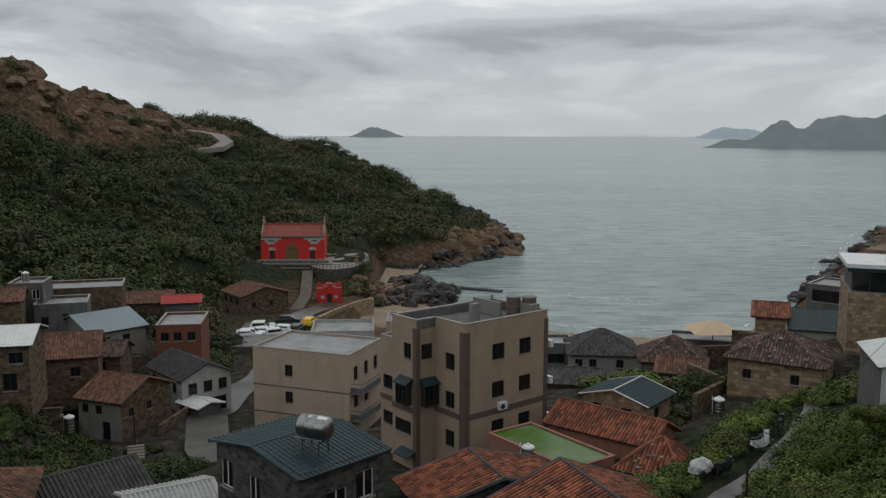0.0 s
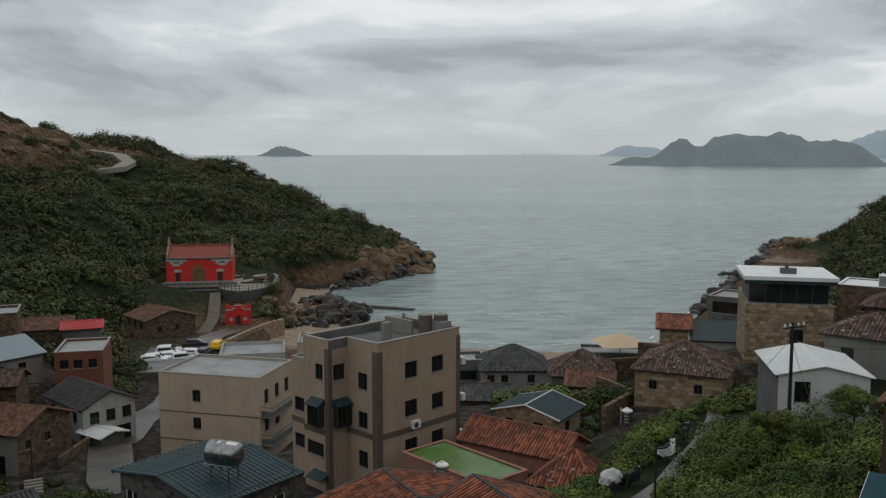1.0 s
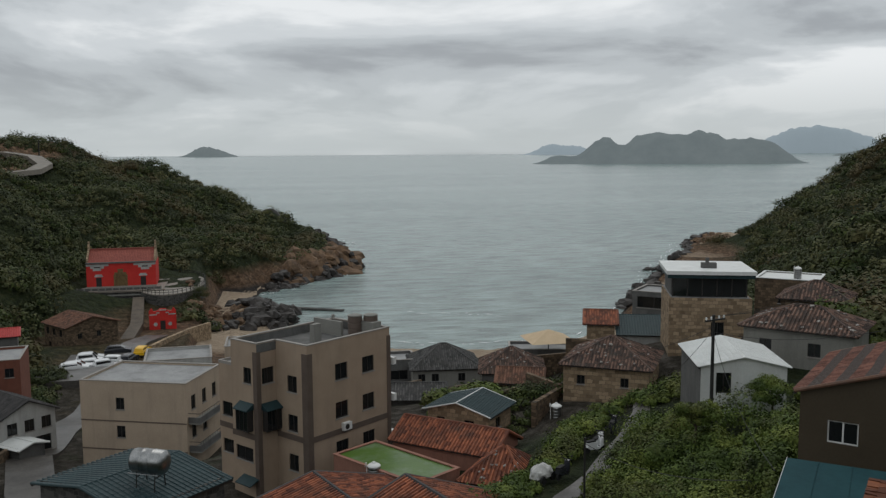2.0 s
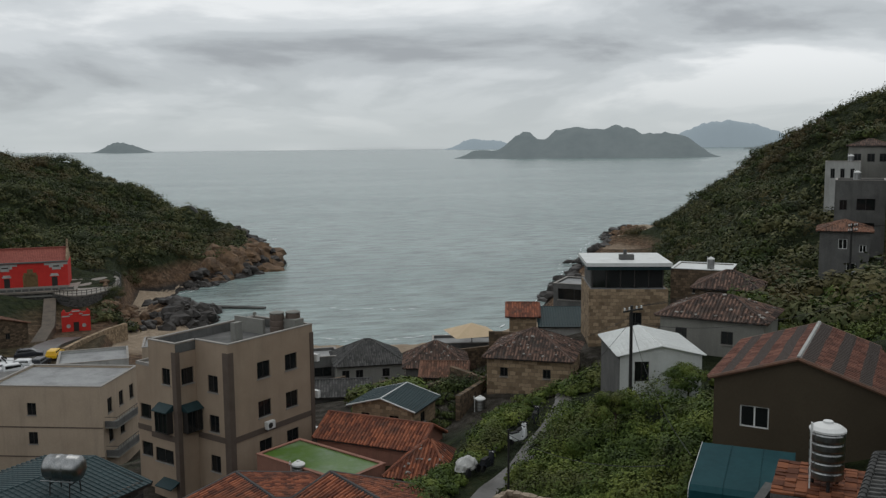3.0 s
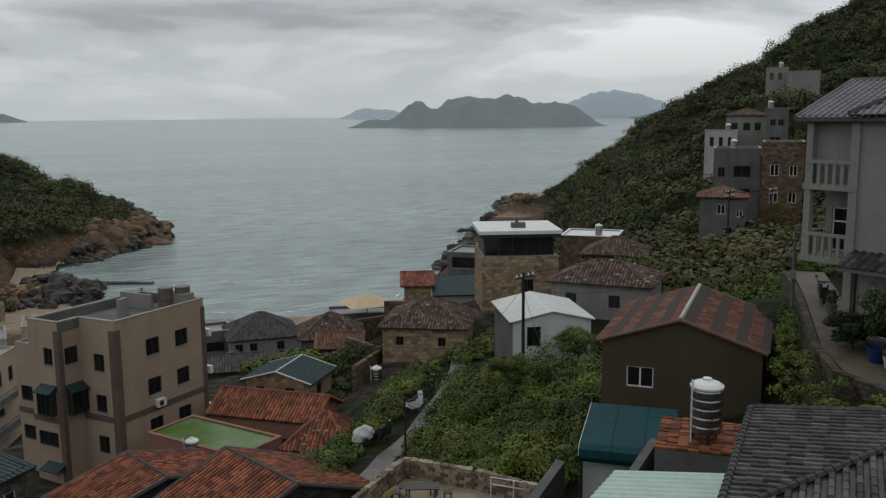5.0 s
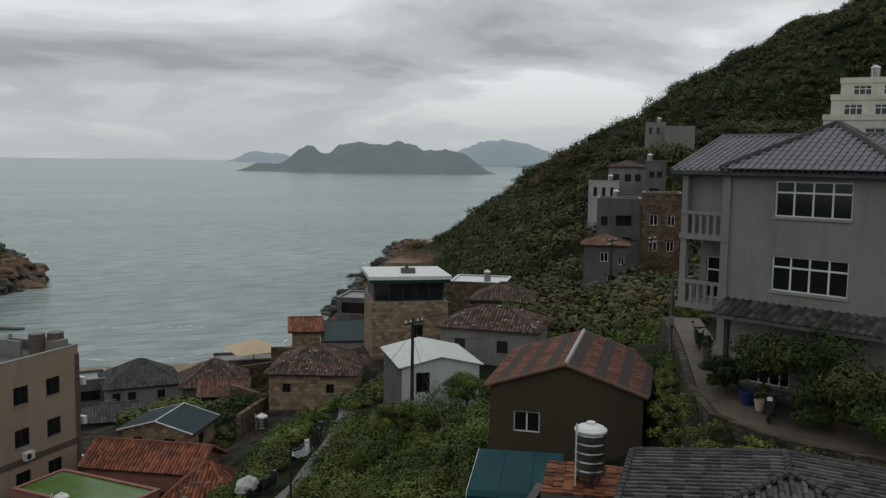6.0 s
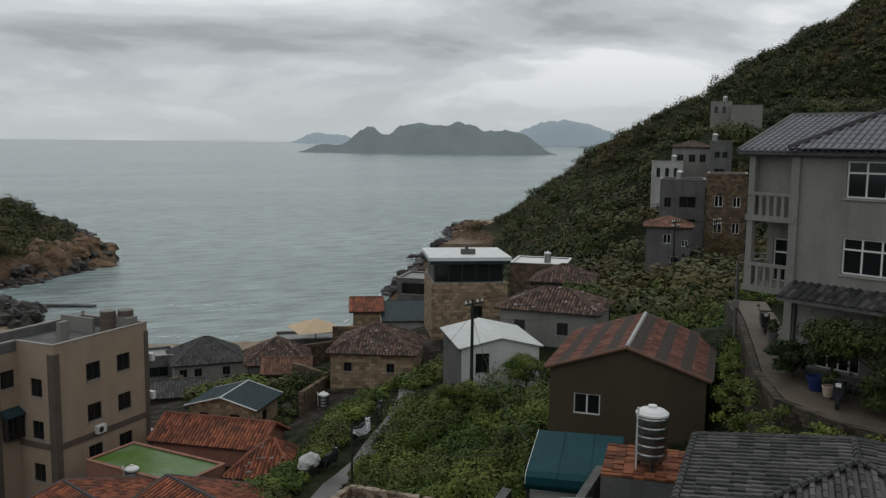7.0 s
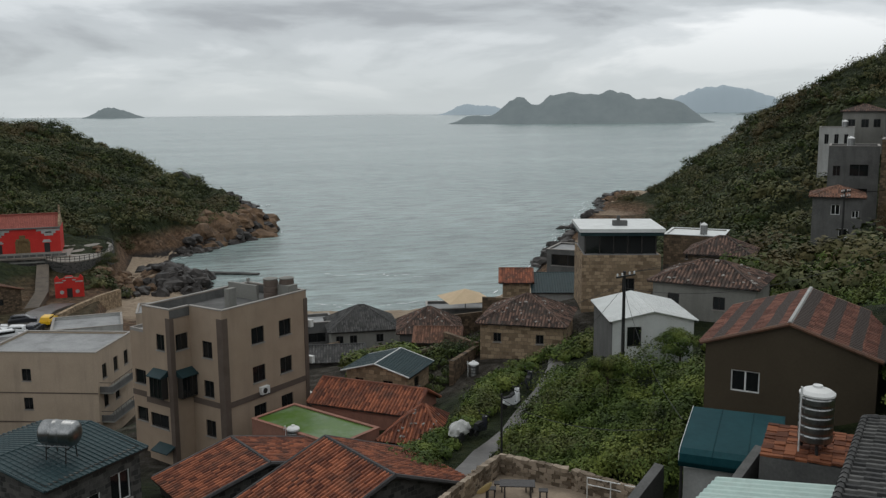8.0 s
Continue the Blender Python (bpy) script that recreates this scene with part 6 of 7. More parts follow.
def utility_pole(x, y, z, h, label, arms=2, turn=20, r=0.13):
    e = thing("utility_pole", x, y, z, turn, label, "utility pole")
    bm = bmesh.new()
    tube(bm, (0, 0, -0.6), (0, 0, h), r, r * 0.75, 10)
    part("pole", bm, IRON, e)
    for k in range(arms):
        zz = h - 0.35 - k * 0.5
        arm = part("crossarm", boxes((-0.9, -0.05 - r, zz, 0.9, 0.05 - r, zz + 0.1)), IRON, e)
        for a in (-0.8, -0.35, 0.35, 0.8):
            bm = bmesh.new()
            lathe(bm, [(0.03, 0), (0.07, 0.05), (0.04, 0.09), (0.07, 0.13), (0.03, 0.2)], 8, "Z", (a, -r, zz + 0.1))
            part("insulator", bm, FRAME_WHITE, arm)
    return e


utility_pole(27.2, 51.2, 22.4, 7.1, "dark utility pole with crossarm and white insulators", 1)
utility_pole(15.8, 43.4, 19.5, 5.2, "thin dark iron pole at the patio corner", 0, r=0.07)
utility_pole(72.0, 76.5, 24, 7.6, "dark utility pole with crossarms on the slope", 2)
utility_pole(66.0, 76.5, 24, 7.6, "dark utility pole with crossarms among scrub", 2)
utility_pole(-31.0, 84.8, 8, 4.0, "wooden street lamp pole beside the cottage", 0, r=0.08)
utility_pole(-83, 330, 38, 7, "white mast on the hill crest", 1, r=0.25)


def air_conditioner(x, y, z, turn):
    e = thing("air_conditioner", x, y, z, turn, "white air conditioner unit on wall bracket", "air conditioner")
    part("case", boxes((-0.42, -0.35, 0, 0.42, 0, 0.6)), FRAME_WHITE, e)
    bm = bmesh.new()
    lathe(bm, [(0.22, 0), (0.22, 0.03), (0.03, 0.03)], 14)
    bmesh.ops.rotate(bm, verts=bm.verts, cent=(0, 0, 0), matrix=Matrix.Rotation(radians(90), 3, "X"))
    part("fan_grille", bm, FRAME_DARK, e).location = (-0.1, -0.35, 0.3)
    for x0 in (-0.36, 0.3):
        part("bracket", boxes((x0, -0.35, -0.08, x0 + 0.06, 0, 0)), IRON, e)


vx, vy = math.cos(radians(40)), math.sin(radians(40))
for dist, z in ((3.9, 18.1),):
    air_conditioner(1.68 + vx * dist, 65.5 + vy * dist, z, 40)
for z in (22.3, 19.2, 16.0):
    air_conditioner(1.68 + vx * 9.15 - vy * -0.06, 65.5 + vy * 9.15 + 0.3, z, 130)



def brown_tank(x, y):
    e = thing("water_tank", x, y, 24.5, 0, "brown ribbed rooftop water tank behind the parapet", "water tank")
    bm = bmesh.new()
    prof = []
    for k in range(4):
        prof += [(0.60, 0.5 * k), (0.60, 0.5 * k + 0.36), (0.56, 0.5 * k + 0.40), (0.56, 0.5 * k + 0.48)]
    lathe(bm, prof, 20)
    part("body", bm, TAN_DARK, e)
    bm = bmesh.new()
    lathe(bm, [(0.62, 1.98), (0.62, 2.06), (0.3, 2.14), (0.05, 2.15)], 20)
    part("lid", bm, CEMENT, e)


for k, (x, y) in enumerate(((7.2, 71.9), (5.9, 72.0))):
    brown_tank(x, y)

# ---- the terraces nearest the camera ----


def canopy():
    e = thing("canopy", 15.9, 25.6, 28.3, -38, "dark teal translucent sheet canopy on white posts", "canopy")
    bm = bmesh.new()
    prof = [(0, -0.55), (-0.12, -0.35), (-0.05, -0.1), (0.25, 0.02), (4.4, 0.15)]
    lo = [bm.verts.new((0, y, z)) for y, z in prof]
    hi = [bm.verts.new((3.4, y, z)) for y, z in prof]
    lo2 = [bm.verts.new((0, y, z - 0.03)) for y, z in prof]
    hi2 = [bm.verts.new((3.4, y, z - 0.03)) for y, z in prof]
    for k in range(len(prof) - 1):
        bm.faces.new((lo[k], hi[k], hi[k + 1], lo[k + 1]))
        bm.faces.new((lo2[k], lo2[k + 1], hi2[k + 1], hi2[k]))
    part("sheet", bm, CANOPY_TEAL, e)
    for x in (0.02, 1.13, 2.27, 3.38):
        bm = bmesh.new()
        for (a, b), (c, d) in zip(prof[1:], prof[2:]):
            tube(bm, (x, a, b + 0.015), (x, c, d + 0.015), 0.012, n=5)
        part("rib", bm, FRAME_WHITE if x < 0.1 else CANOPY_TEAL, e)
    for x in (0.1, 3.3):
        bm = bmesh.new()
        tube(bm, (x, 0.1, -2.6), (x, 0.1, -0.05), 0.05)
        part("post", bm, IRON, e)
    part("screen_wall", boxes((0.15, 0.35, -2.6, 2.6, 0.45, -0.75)), WHITE_WALL, e)
    part("notice", boxes((1.5, 0.33, -1.7, 1.95, 0.348, -1.1)), plain("pink_notice", (0.5, 0.12, 0.14), 0.7), e)
    return e


canopy()


def near_roofs():
    # grey roll-tile roof with a heavy verge
    e = thing("grey_roll_roof_house", 17.2, 18.6, 26.2, -47, "house under weathered grey roll-tile roof", "house")
    part("wall", boxes((0.2, -6.5, -2.0, 9, -0.3, 5.0)), CEMENT_DARK, e)
    bm = bmesh.new()
    corner, hip, top = (0, 0.5, 5.3), (4.2, -1.2, 5.72), (4.2, 0.5, 5.72)
    tile_slope(bm, corner, (0, -7.0, 5.3), hip, top, 0.29, 0.42, 0.12)
    roof = part("roof", bm, TILE_GREY, e)
    bm = bmesh.new()
    tile_slope(bm, (0, -7.0, 5.3), (9.0, -7.0, 5.3), hip, hip, 0.29, 0.42, 0.12)
    part("front_slope", bm, TILE_GREY, roof)
    bm = bmesh.new()
    tile_slope(bm, (9.0, -7.0, 5.3), (9.0, 0.5, 5.3), top, hip, 0.29, 0.42, 0.12)
    part("far_slope", bm, TILE_GREY, roof)
    for a, b in ((corner, top), (corner, (0, -7.0, 5.3)), (top, hip), (hip, (0, -7.0, 5.3)), (top, (9.0, 0.5, 5.3)), (hip, (9.0, -7.0, 5.3))):
        a, b = Vector(a) + Vector((0, 0, 0.09)), Vector(b) + Vector((0, 0, 0.09))
        n = int((b - a).length / 0.3)
        for k in range(n):
            rb = bmesh.new()
            tube(rb, a + (b - a) * (k / n), a + (b - a) * ((k + 1.08) / n), 0.085, 0.115, 7)
            part("ridge_tile", rb, TILE_GREY, roof)
    # mint corrugated lean-to
    m = thing("mint_lean_to", 13.6, 19.9, 26.0, -52, "lean-to with pale mint corrugated metal roof", "shed")
    part("wall", boxes((0.2, -4.0, -2.0, 4.4, -0.2, 3.7)), CEMENT_DARK, m)
    bm = bmesh.new()
    n = 60
    prev = None
    for k in range(n + 1):
        y = -4.4 + 4.5 * k / n
        z = 0.045 * (1 if k % 4 in (1, 2) else 0)
        r = [bm.verts.new((0, y, 3.95 + z)), bm.verts.new((4.7, y, 4.75 + z))]
        if prev:
            bm.faces.new((prev[0], prev[1], r[1], r[0]))
        prev = r
    part("roof", bm, MINT_METAL, m)
    # ledge of rusty tiles under the steel tank
    t = thing("tile_ledge", 17.9, 23.6, 27.0, -42, "rough ledge of rusty orange bricks under the tank", "ledge")
    part("core", boxes((0, -1.6, -1.5, 3.4, 1.0, 2.2)), CEMENT_DARK, t)
    random.seed(5)
    bm0 = boxes((0, 0, 0, 0.34, 0.2, 0.07))
    first = part("brick", bm0, RUST_TILE, t)
    first.location = (0, -1.6, 2.21)
    for i in range(10):
        for j in range(12):
            if i or j:
                o = bpy.data.objects.new("brick", first.data)
                scene.collection.objects.link(o)
                o.parent = t
                o.matrix_basis = pose(i * 0.345, -1.6 + j * 0.215, 2.21 + random.uniform(0, 0.05) + 0.04 * j * 0.3, random.uniform(-4, 8), random.uniform(-4, 4), random.uniform(-4, 4))
    # slanting concrete wall in front of the canopy
    ribbon("retaining_wall", "slanting concrete wall below the terrace", "wall", [(14.6, 21.6), (18.0, 24.0)], 0.3, CEMENT_DARK, zs=(28.0, 28.8), thick=4)
    ribbon("terrace_wall", "old concrete wall beside the canopy", "wall", [(14.1, 26.9), (17.0, 28.7)], 0.4, CEMENT_DARK, zs=(25.2, 26.4), thick=4)


near_roofs()


def patio():
    e = thing("patio", 0, 0, 0, 0, "tan paved patio enclosed by a field-stone wall", "patio", kind="structure")
    outline = [(10.2, 36.2), (14.6, 40.4), (17.4, 37.5), (19.6, 34.2), (15.0, 29.5)]
    bm = bmesh.new()
    prism(bm, outline, 17.0, 21.55)
    part("paving", bm, PATIO, e)
    random.seed(11)
    meshes = []
    for k in range(5):
        bm = bmesh.new()
        bmesh.ops.create_cube(bm, size=1)
        for v in bm.verts:
            v.co = Vector((v.co.x * 0.40, v.co.y * 0.36, v.co.z * 0.24)) + Vector([random.uniform(-0.045, 0.045) for _ in range(3)])
        ob = part("stone", bm, WALL_STONE, e)
        ob.location = (12 + k * 0.4, 38.0 + k * 0.4, 22.4)
        meshes.append(ob.data)
    for (ax, ay), (bx, by) in zip(outline[:3], outline[1:4]):
        l = math.hypot(bx - ax, by - ay)
        turn = math.degrees(math.atan2(by - ay, bx - ax))
        core = part("wall_core", boxes((0, -0.14, 17.2, l, 0.14, 22.35)), STONE_BROWN, e)
        core.matrix_basis = pose(ax, ay, 0, 0, 0, turn)
        for r in range(5):
            n = int(l / 0.42)
            for i in range(n):
                o = bpy.data.objects.new("stone", random.choice(meshes))
                scene.collection.objects.link(o)
                o.parent = e
                s = (i + 0.5 + (r % 2) * 0.4) * l / (n + 0.5)
                o.matrix_basis = pose(ax + (bx - ax) * s / l, ay + (by - ay) * s / l, 21.6 + r * 0.215, random.uniform(-5, 5), random.uniform(-5, 5), turn + random.uniform(-6, 6))
    t = thing("picnic_table", 14.4, 37.3, 21.55, -20, "dark wooden picnic table with benches", "table")
    for k in range(5):
        part("plank", boxes((-0.85, -0.4 + k * 0.165, 0.72, 0.85, -0.25 + k * 0.165, 0.77)), TABLE_WOOD, t)
    for x in (-0.65, 0.6):
        for y in (-0.33, 0.28):
            part("leg", boxes((x, y, 0, x + 0.08, y + 0.08, 0.72)), TABLE_WOOD, t)
    for x, y in ((-1.25, 0.1), (1.25, 0.0), (-0.9, 0.75), (0.6, 0.8)):
        s = thing("stool", 14.4 + x * 0.94 + y * 0.34, 37.3 - x * 0.34 + y * 0.94, 21.55, -20, "dark wooden stool beside the picnic table", "stool", "stools round the picnic table")
        part("seat", boxes((-0.22, -0.2, 0.4, 0.22, 0.2, 0.45)), TABLE_WOOD, s)
        for a in (-0.19, 0.13):
            for b in (-0.17, 0.11):
                part("leg", boxes((a, b, 0, a + 0.06, b + 0.06, 0.4)), TABLE_WOOD, s)
    d = thing("satellite_dish", 12.7, 36.9, 21.55, 30, "yellowed satellite dish on a short mast", "satellite dish")
    bm = bmesh.new()
    lathe(bm, [(0.04, 0), (0.2, 0.03), (0.36, 0.1), (0.45, 0.17), (0.45, 0.19), (0.34, 0.12), (0.18, 0.05), (0.03, 0.02)], 18)
    bmesh.ops.rotate(bm, verts=bm.verts, cent=(0, 0, 0), matrix=Matrix.Rotation(radians(-50), 3, "X"))
    part("dish", bm, plain("yellowed_paint", (0.55, 0.43, 0.20), 0.6), d).location = (0, 0, 0.75)
    bm = bmesh.new()
    tube(bm, (0, 0, 0), (0, 0, 0.78), 0.04)
    part("mast", bm, IRON, d)
    h = thing("handrail", 17.6, 36.3, 21.5, -50, "white steel tube handrail", "handrail")
    bm = bmesh.new()
    for x in (0, 1.2, 2.4):
        tube(bm, (x, 0, 0), (x, 0, 1.1), 0.03)
    for z in (0.75, 1.1):
        tube(bm, (0, 0, z), (3.6, 0.4, z - 0.05), 0.03)
    part("tubes", bm, FRAME_WHITE, h)


patio()


def parasol(x, y, z):
    e = thing("parasol", x, y, z, 0, "large tan square parasol above a terrace", "parasol")
    bm = bmesh.new()
    top = bm.verts.new((0, 0, 4.2))
    c = [bm.verts.new(q) for q in ((-3, -3, 2.9), (3, -3, 2.9), (3, 3, 2.9), (-3, 3, 2.9))]
    for k in range(4):
        bm.faces.new((c[k], c[(k + 1) % 4], top))
    bm.faces.new(c[::-1])
    part("canvas", bm, CANVAS, e)
    bm = bmesh.new()
    tube(bm, (0, 0, -1), (0, 0, 3), 0.06)
    part("pole", bm, IRON, e)


parasol(33.6, 106.6, 13.0)

# garden wall of the dark terrace by the hip house
ribbon("terrace_edge", "curved concrete terrace edge with railing", "wall", [(27.0, 79.5), (26.0, 77.0), (26.6, 74.6)], 0.4, CEMENT_DARK, zs=(18.6, 18.4, 18.2), thick=5)
ribbon("path_wall", "field-stone retaining wall along the footpath", "wall", [(36.9, 37.8), (33.6, 33.5), (30.1, 29.4), (26.9, 25.7), (24.9, 22.7), (24.8, 19.4), (26.4, 15.4)], 0.3, STONE_DARK, zs=(31.05, 31.05, 30.95, 30.82, 30.76, 30.74, 30.74), thick=5)

for x, y, z in ((82.6, 95.2, 35.1), (103.2, 110.8, 40.5), (84.0, 57.4, 49.2), (98.6, 115.2, 36.9), (135.0, 142.6, 48.8), (6.0, 59.0, 17.2)):
    upright_tank(x, y, z, 0.45, 1.0, "small steel water tank on a flat roof")


def roof_stones(x, y, z, turn, w, d, h, rise, inset, seed, label):
    """Loose field stones that weigh down the tiles of a hipped roof."""
    r = np.random.RandomState(seed)
    e = thing("roof_stones", x, y, z, turn, label, "stones", kind="stuff")
    bm = bmesh.new()
    for i in range(48):
        a, b = r.uniform(0.0, w), r.uniform(0.0, d)
        gap = min(a, w - a, b, d - b)
        top = h + rise * min(1.0, gap / (min(w, d) / 2)) + 0.1
        s = r.uniform(0.05, 0.10)
        m = pose(a, b, top, r.uniform(-20, 20), r.uniform(-20, 20), r.uniform(0, 90))
        v = [bm.verts.new(m @ Vector((p * s * 1.5 + r.uniform(-0.02, 0.02), q * s, t * s * 0.6))) for p in (-1, 1) for q in (-1, 1) for t in (-1, 1)]
        for f in ((0, 1, 3, 2), (4, 6, 7, 5), (0, 4, 5, 1), (2, 3, 7, 6), (1, 5, 7, 3), (0, 2, 6, 4)):
            bm.faces.new([v[k] for k in f])
    part("stones", bm, GRANITE, e)


roof_stones(11.9, 57.0, 14.6, -34, 4.6, 4.6, 3.0, 1.9, 2.2, 61, "pale stones weighing down the red hipped roof")
roof_stones(24.2, 72.3, 17.6, -31, 7.4, 7.3, 3.9, 1.9, 3.6, 62, "stones weighing down the brown hipped roof")
roof_stones(34.8, 60.8, 23.3, -46, 7.8, 6.0, 3.5, 1.3, 3.0, 63, "stones weighing down the dark tiled roof")
roof_stones(21.2, 91.2, 12.8, -14, 6.6, 6.5, 3.3, 2.1, 3.2, 64, "stones weighing down the dark hipped roof")

# yard walls and steps between the houses
WALLS = [((20.5, 69.0), (24.5, 74.0), 18.2), ((24.5, 74.0), (23.0, 79.5), 17.6), ((19.0, 76.5), (23.0, 79.5), 16.9), ((14.5, 84.5), (19.5, 87.5), 14.2), ((29.0, 86.0), (35.0, 84.0), 18.4),
         ((-29.5, 88.0), (-28.6, 95.0), 8.9), ((-44.0, 82.5), (-38.0, 84.5), 13.2), ((-40.5, 98.0), (-34.5, 102.5), 12.2), ((-45, 104), (-38, 107.5), 13.4), ((28.5, 96), (36, 98), 13.6), ((11, 98), (16, 101), 12.4)]
for (ax, ay), (bx, by), z in WALLS:
    g = max(ground_at(ax, ay), ground_at(bx, by))
    ribbon("yard_wall", "low weathered stone wall between the yards", "wall", [(ax, ay), (bx, by)], 0.4, STONE_BROWN, zs=(g + 1.1, g + 0.9), thick=4)


def steps(x, y, turn, n, z):
    e = thing("steps", x, y, z, turn, "worn concrete steps beside the stone cottage", "steps", kind="structure")
    for k in range(n):
        part("step", boxes((0, k * 0.34, -1.5, 1.6, k * 0.34 + 0.34, k * 0.18)), CONCRETE, e)


steps(-29.5, 78.5, 20, 12, 7.6)

# surf: thin broken lines of foam on the water


def foam(name, label, pts, width, seed):
    r = np.random.RandomState(seed)
    bm = bmesh.new()
    for (ax, ay), (bx, by) in zip(pts, pts[1:]):
        l = math.hypot(bx - ax, by - ay)
        ux, uy = (bx - ax) / l, (by - ay) / l
        s = 0.0
        while s < l:
            run = r.uniform(0.8, 4.5)
            off = r.normal() * width
            w = r.uniform(0.08, 0.3) * width
            q = [(s, off), (s + run * 0.5, off + w), (s + run, off + r.normal() * 0.2), (s + run * 0.5, off - w * 0.6)]
            bm.faces.new([bm.verts.new((ax + ux * a - uy * b, ay + uy * a + ux * b, 0.12)) for a, b in q])
            s += run * r.uniform(0.7, 1.8)
    tagged(part(name, bm, FOAM, None), label, "surf", kind="stuff")


foam("beach_surf", "thin white surf line along the beach", [(-2, 200), (8, 190), (24, 179), (43, 174.5), (62, 180), (84, 208)], 1.3, 81)
foam("outer_surf", "broken white wave crest off the beach", [(30, 214), (52, 206)], 1.2, 82)
foam("point_surf", "white foam round the far rocks of the headland", [(24, 374), (30, 388), (18, 396)], 3.2, 83)
foam("headland_surf", "white foam along the headland rocks", [(30, 300), (18, 281), (-4, 252), (-14, 238)], 0.8, 84)
foam("slope_surf", "white foam along the rocks under the slope", [(84, 208), (105, 243), (125, 279), (147, 313), (168, 355)], 1.4, 85)

# ---- islands on the horizon, mist painted into their materials ----


def far_island(name, label, x0, y0, x1, y1, peaks, depth, material):
    """A hump-backed island between two points on the water; peaks: (share along it, height, width)."""
    bm = bmesh.new()
    nu, nv = 72, 10
    rows_ = []
    ex, ey = x1 - x0, y1 - y0
    l = math.hypot(ex, ey)
    px, py = -ey / l, ex / l
    for i in range(nu + 1):
        s = i / nu
        crest = sum(h * math.exp(-((s - c) / w) ** 2) for c, h, w in peaks)
        crest *= min(1, s * 14) * min(1, (1 - s) * 14)
        crest *= 1 + 0.10 * noise.noise((s * 22, x0 * 0.01, 0)) + 0.05 * noise.noise((s * 70, 1, 0))
        line = []
        for j in range(nv + 1):
            v = j / nv * 2 - 1
            z = crest * (1 - abs(v) ** 1.5) + 0.07 * crest * noise.noise((s * 30, v * 4, 2))
            gx, gy = x0 + ex * s + px * v * depth, y0 + ey * s + py * v * depth
            line.append(bm.verts.new((gx, gy, z - 1 + sea_level(math.hypot(gx, gy)))))
        rows_.append(line)
    for a, b in zip(rows_, rows_[1:]):
        for j in range(nv):
            bm.faces.new((a[j], b[j], b[j + 1], a[j + 1]))
    tagged(part(name, bm, material, None, smooth=True), label, "island", kind="structure")


far_island("backdrop_isle", "small dark island, mist painted into its colour", -497, 4472, -192, 4496, [(0.40, 44, 0.22), (0.68, 26, 0.22)], 90, HAZE_GLOW_NEAR)
far_island("backdrop_island", "long dark green island under low cloud, mist painted in", 690, 2345, 1340, 2042, [(0.10, 22, 0.10), (0.26, 64, 0.065), (0.42, 66, 0.10), (0.62, 82, 0.15), (0.84, 52, 0.10)], 120, HAZE_GLOW_NEAR)
far_island("backdrop_mountain", "pale blue-grey mountain behind the island, mist painted in", 2200, 4150, 2950, 3680, [(0.42, 105, 0.26), (0.7, 70, 0.25)], 120, HAZE_GLOW_FAR)
far_island("backdrop_hills", "pale hills beyond the island, mist painted in", 1240, 4450, 1600, 4290, [(0.4, 52, 0.22), (0.75, 40, 0.2)], 100, HAZE_GLOW_FAR)
far_island("backdrop_spur", "grey headland beyond the channel, mist painted in", 2140, 3140, 2420, 2930, [(0.8, 58, 0.5)], 90, HAZE_GLOW_NEAR)

# ---- vegetation ----


def leaf_mesh(name, centres, radii, leaves, size, material, seed, flat=0.75, corners=4, jitter=0.42):
    """Clumps of separate leaves: each clump is a loose, uneven dome of tilted leaf shapes."""
    r = np.random.RandomState(seed)
    centres, radii = np.asarray(centres, float), np.asarray(radii, float)
    n = len(centres)
    total = n * leaves
    c, rad = np.repeat(centres, leaves, 0), np.repeat(radii, leaves)
    d = r.normal(size=(total, 3))
    d[:, 2] = np.abs(d[:, 2]) * 0.9 - 0.15
    d /= np.linalg.norm(d, axis=1)[:, None]
    lump = 1 + 0.28 * np.sin(d[:, 0] * 5 + c[:, 0] * 3) * np.cos(d[:, 1] * 5 + c[:, 1] * 2)
    p = c + d * (rad * lump * r.uniform(0.62, 1.08, total))[:, None] * np.array([1, 1, flat])
    nrm = d * np.array([1, 1, 1.6]) + r.normal(size=(total, 3)) * jitter
    nrm /= np.linalg.norm(nrm, axis=1)[:, None]
    a = np.cross(nrm, r.normal(size=(total, 3)))
    a /= np.linalg.norm(a, axis=1)[:, None]
    b = np.cross(nrm, a)
    s = (size * r.uniform(0.6, 1.35, total))[:, None]
    shape = [p - a * s, p + b * s * 0.55, p + a * s, p - b * s * 0.55] if corners == 4 else [p - a * s, p + b * s * 0.9, p + a * s * 0.9 - b * s * 0.4]
    verts = np.stack(shape, 1).reshape(-1, 3)
    me = bpy.data.meshes.new(name)
    me.vertices.add(len(verts))
    me.vertices.foreach_set("co", verts.astype(np.float32).ravel())
    me.loops.add(total * corners)
    me.loops.foreach_set("vertex_index", np.arange(total * corners, dtype=np.int32))
    me.polygons.add(total)
    me.polygons.foreach_set("loop_start", np.arange(0, total * corners, corners, dtype=np.int32))
    me.update(calc_edges=True)
    me.materials.append(material)
    return new(name, me)


def in_poly(x, y, poly):
    inside = np.zeros(x.shape, bool)
    for (ax, ay), (bx, by) in zip(poly, poly[1:] + poly[:1]):
        cross = (ay > y) != (by > y)
        inside ^= cross & (x < (bx - ax) * (y - ay) / ((by - ay) or 1e-9) + ax)
    return inside


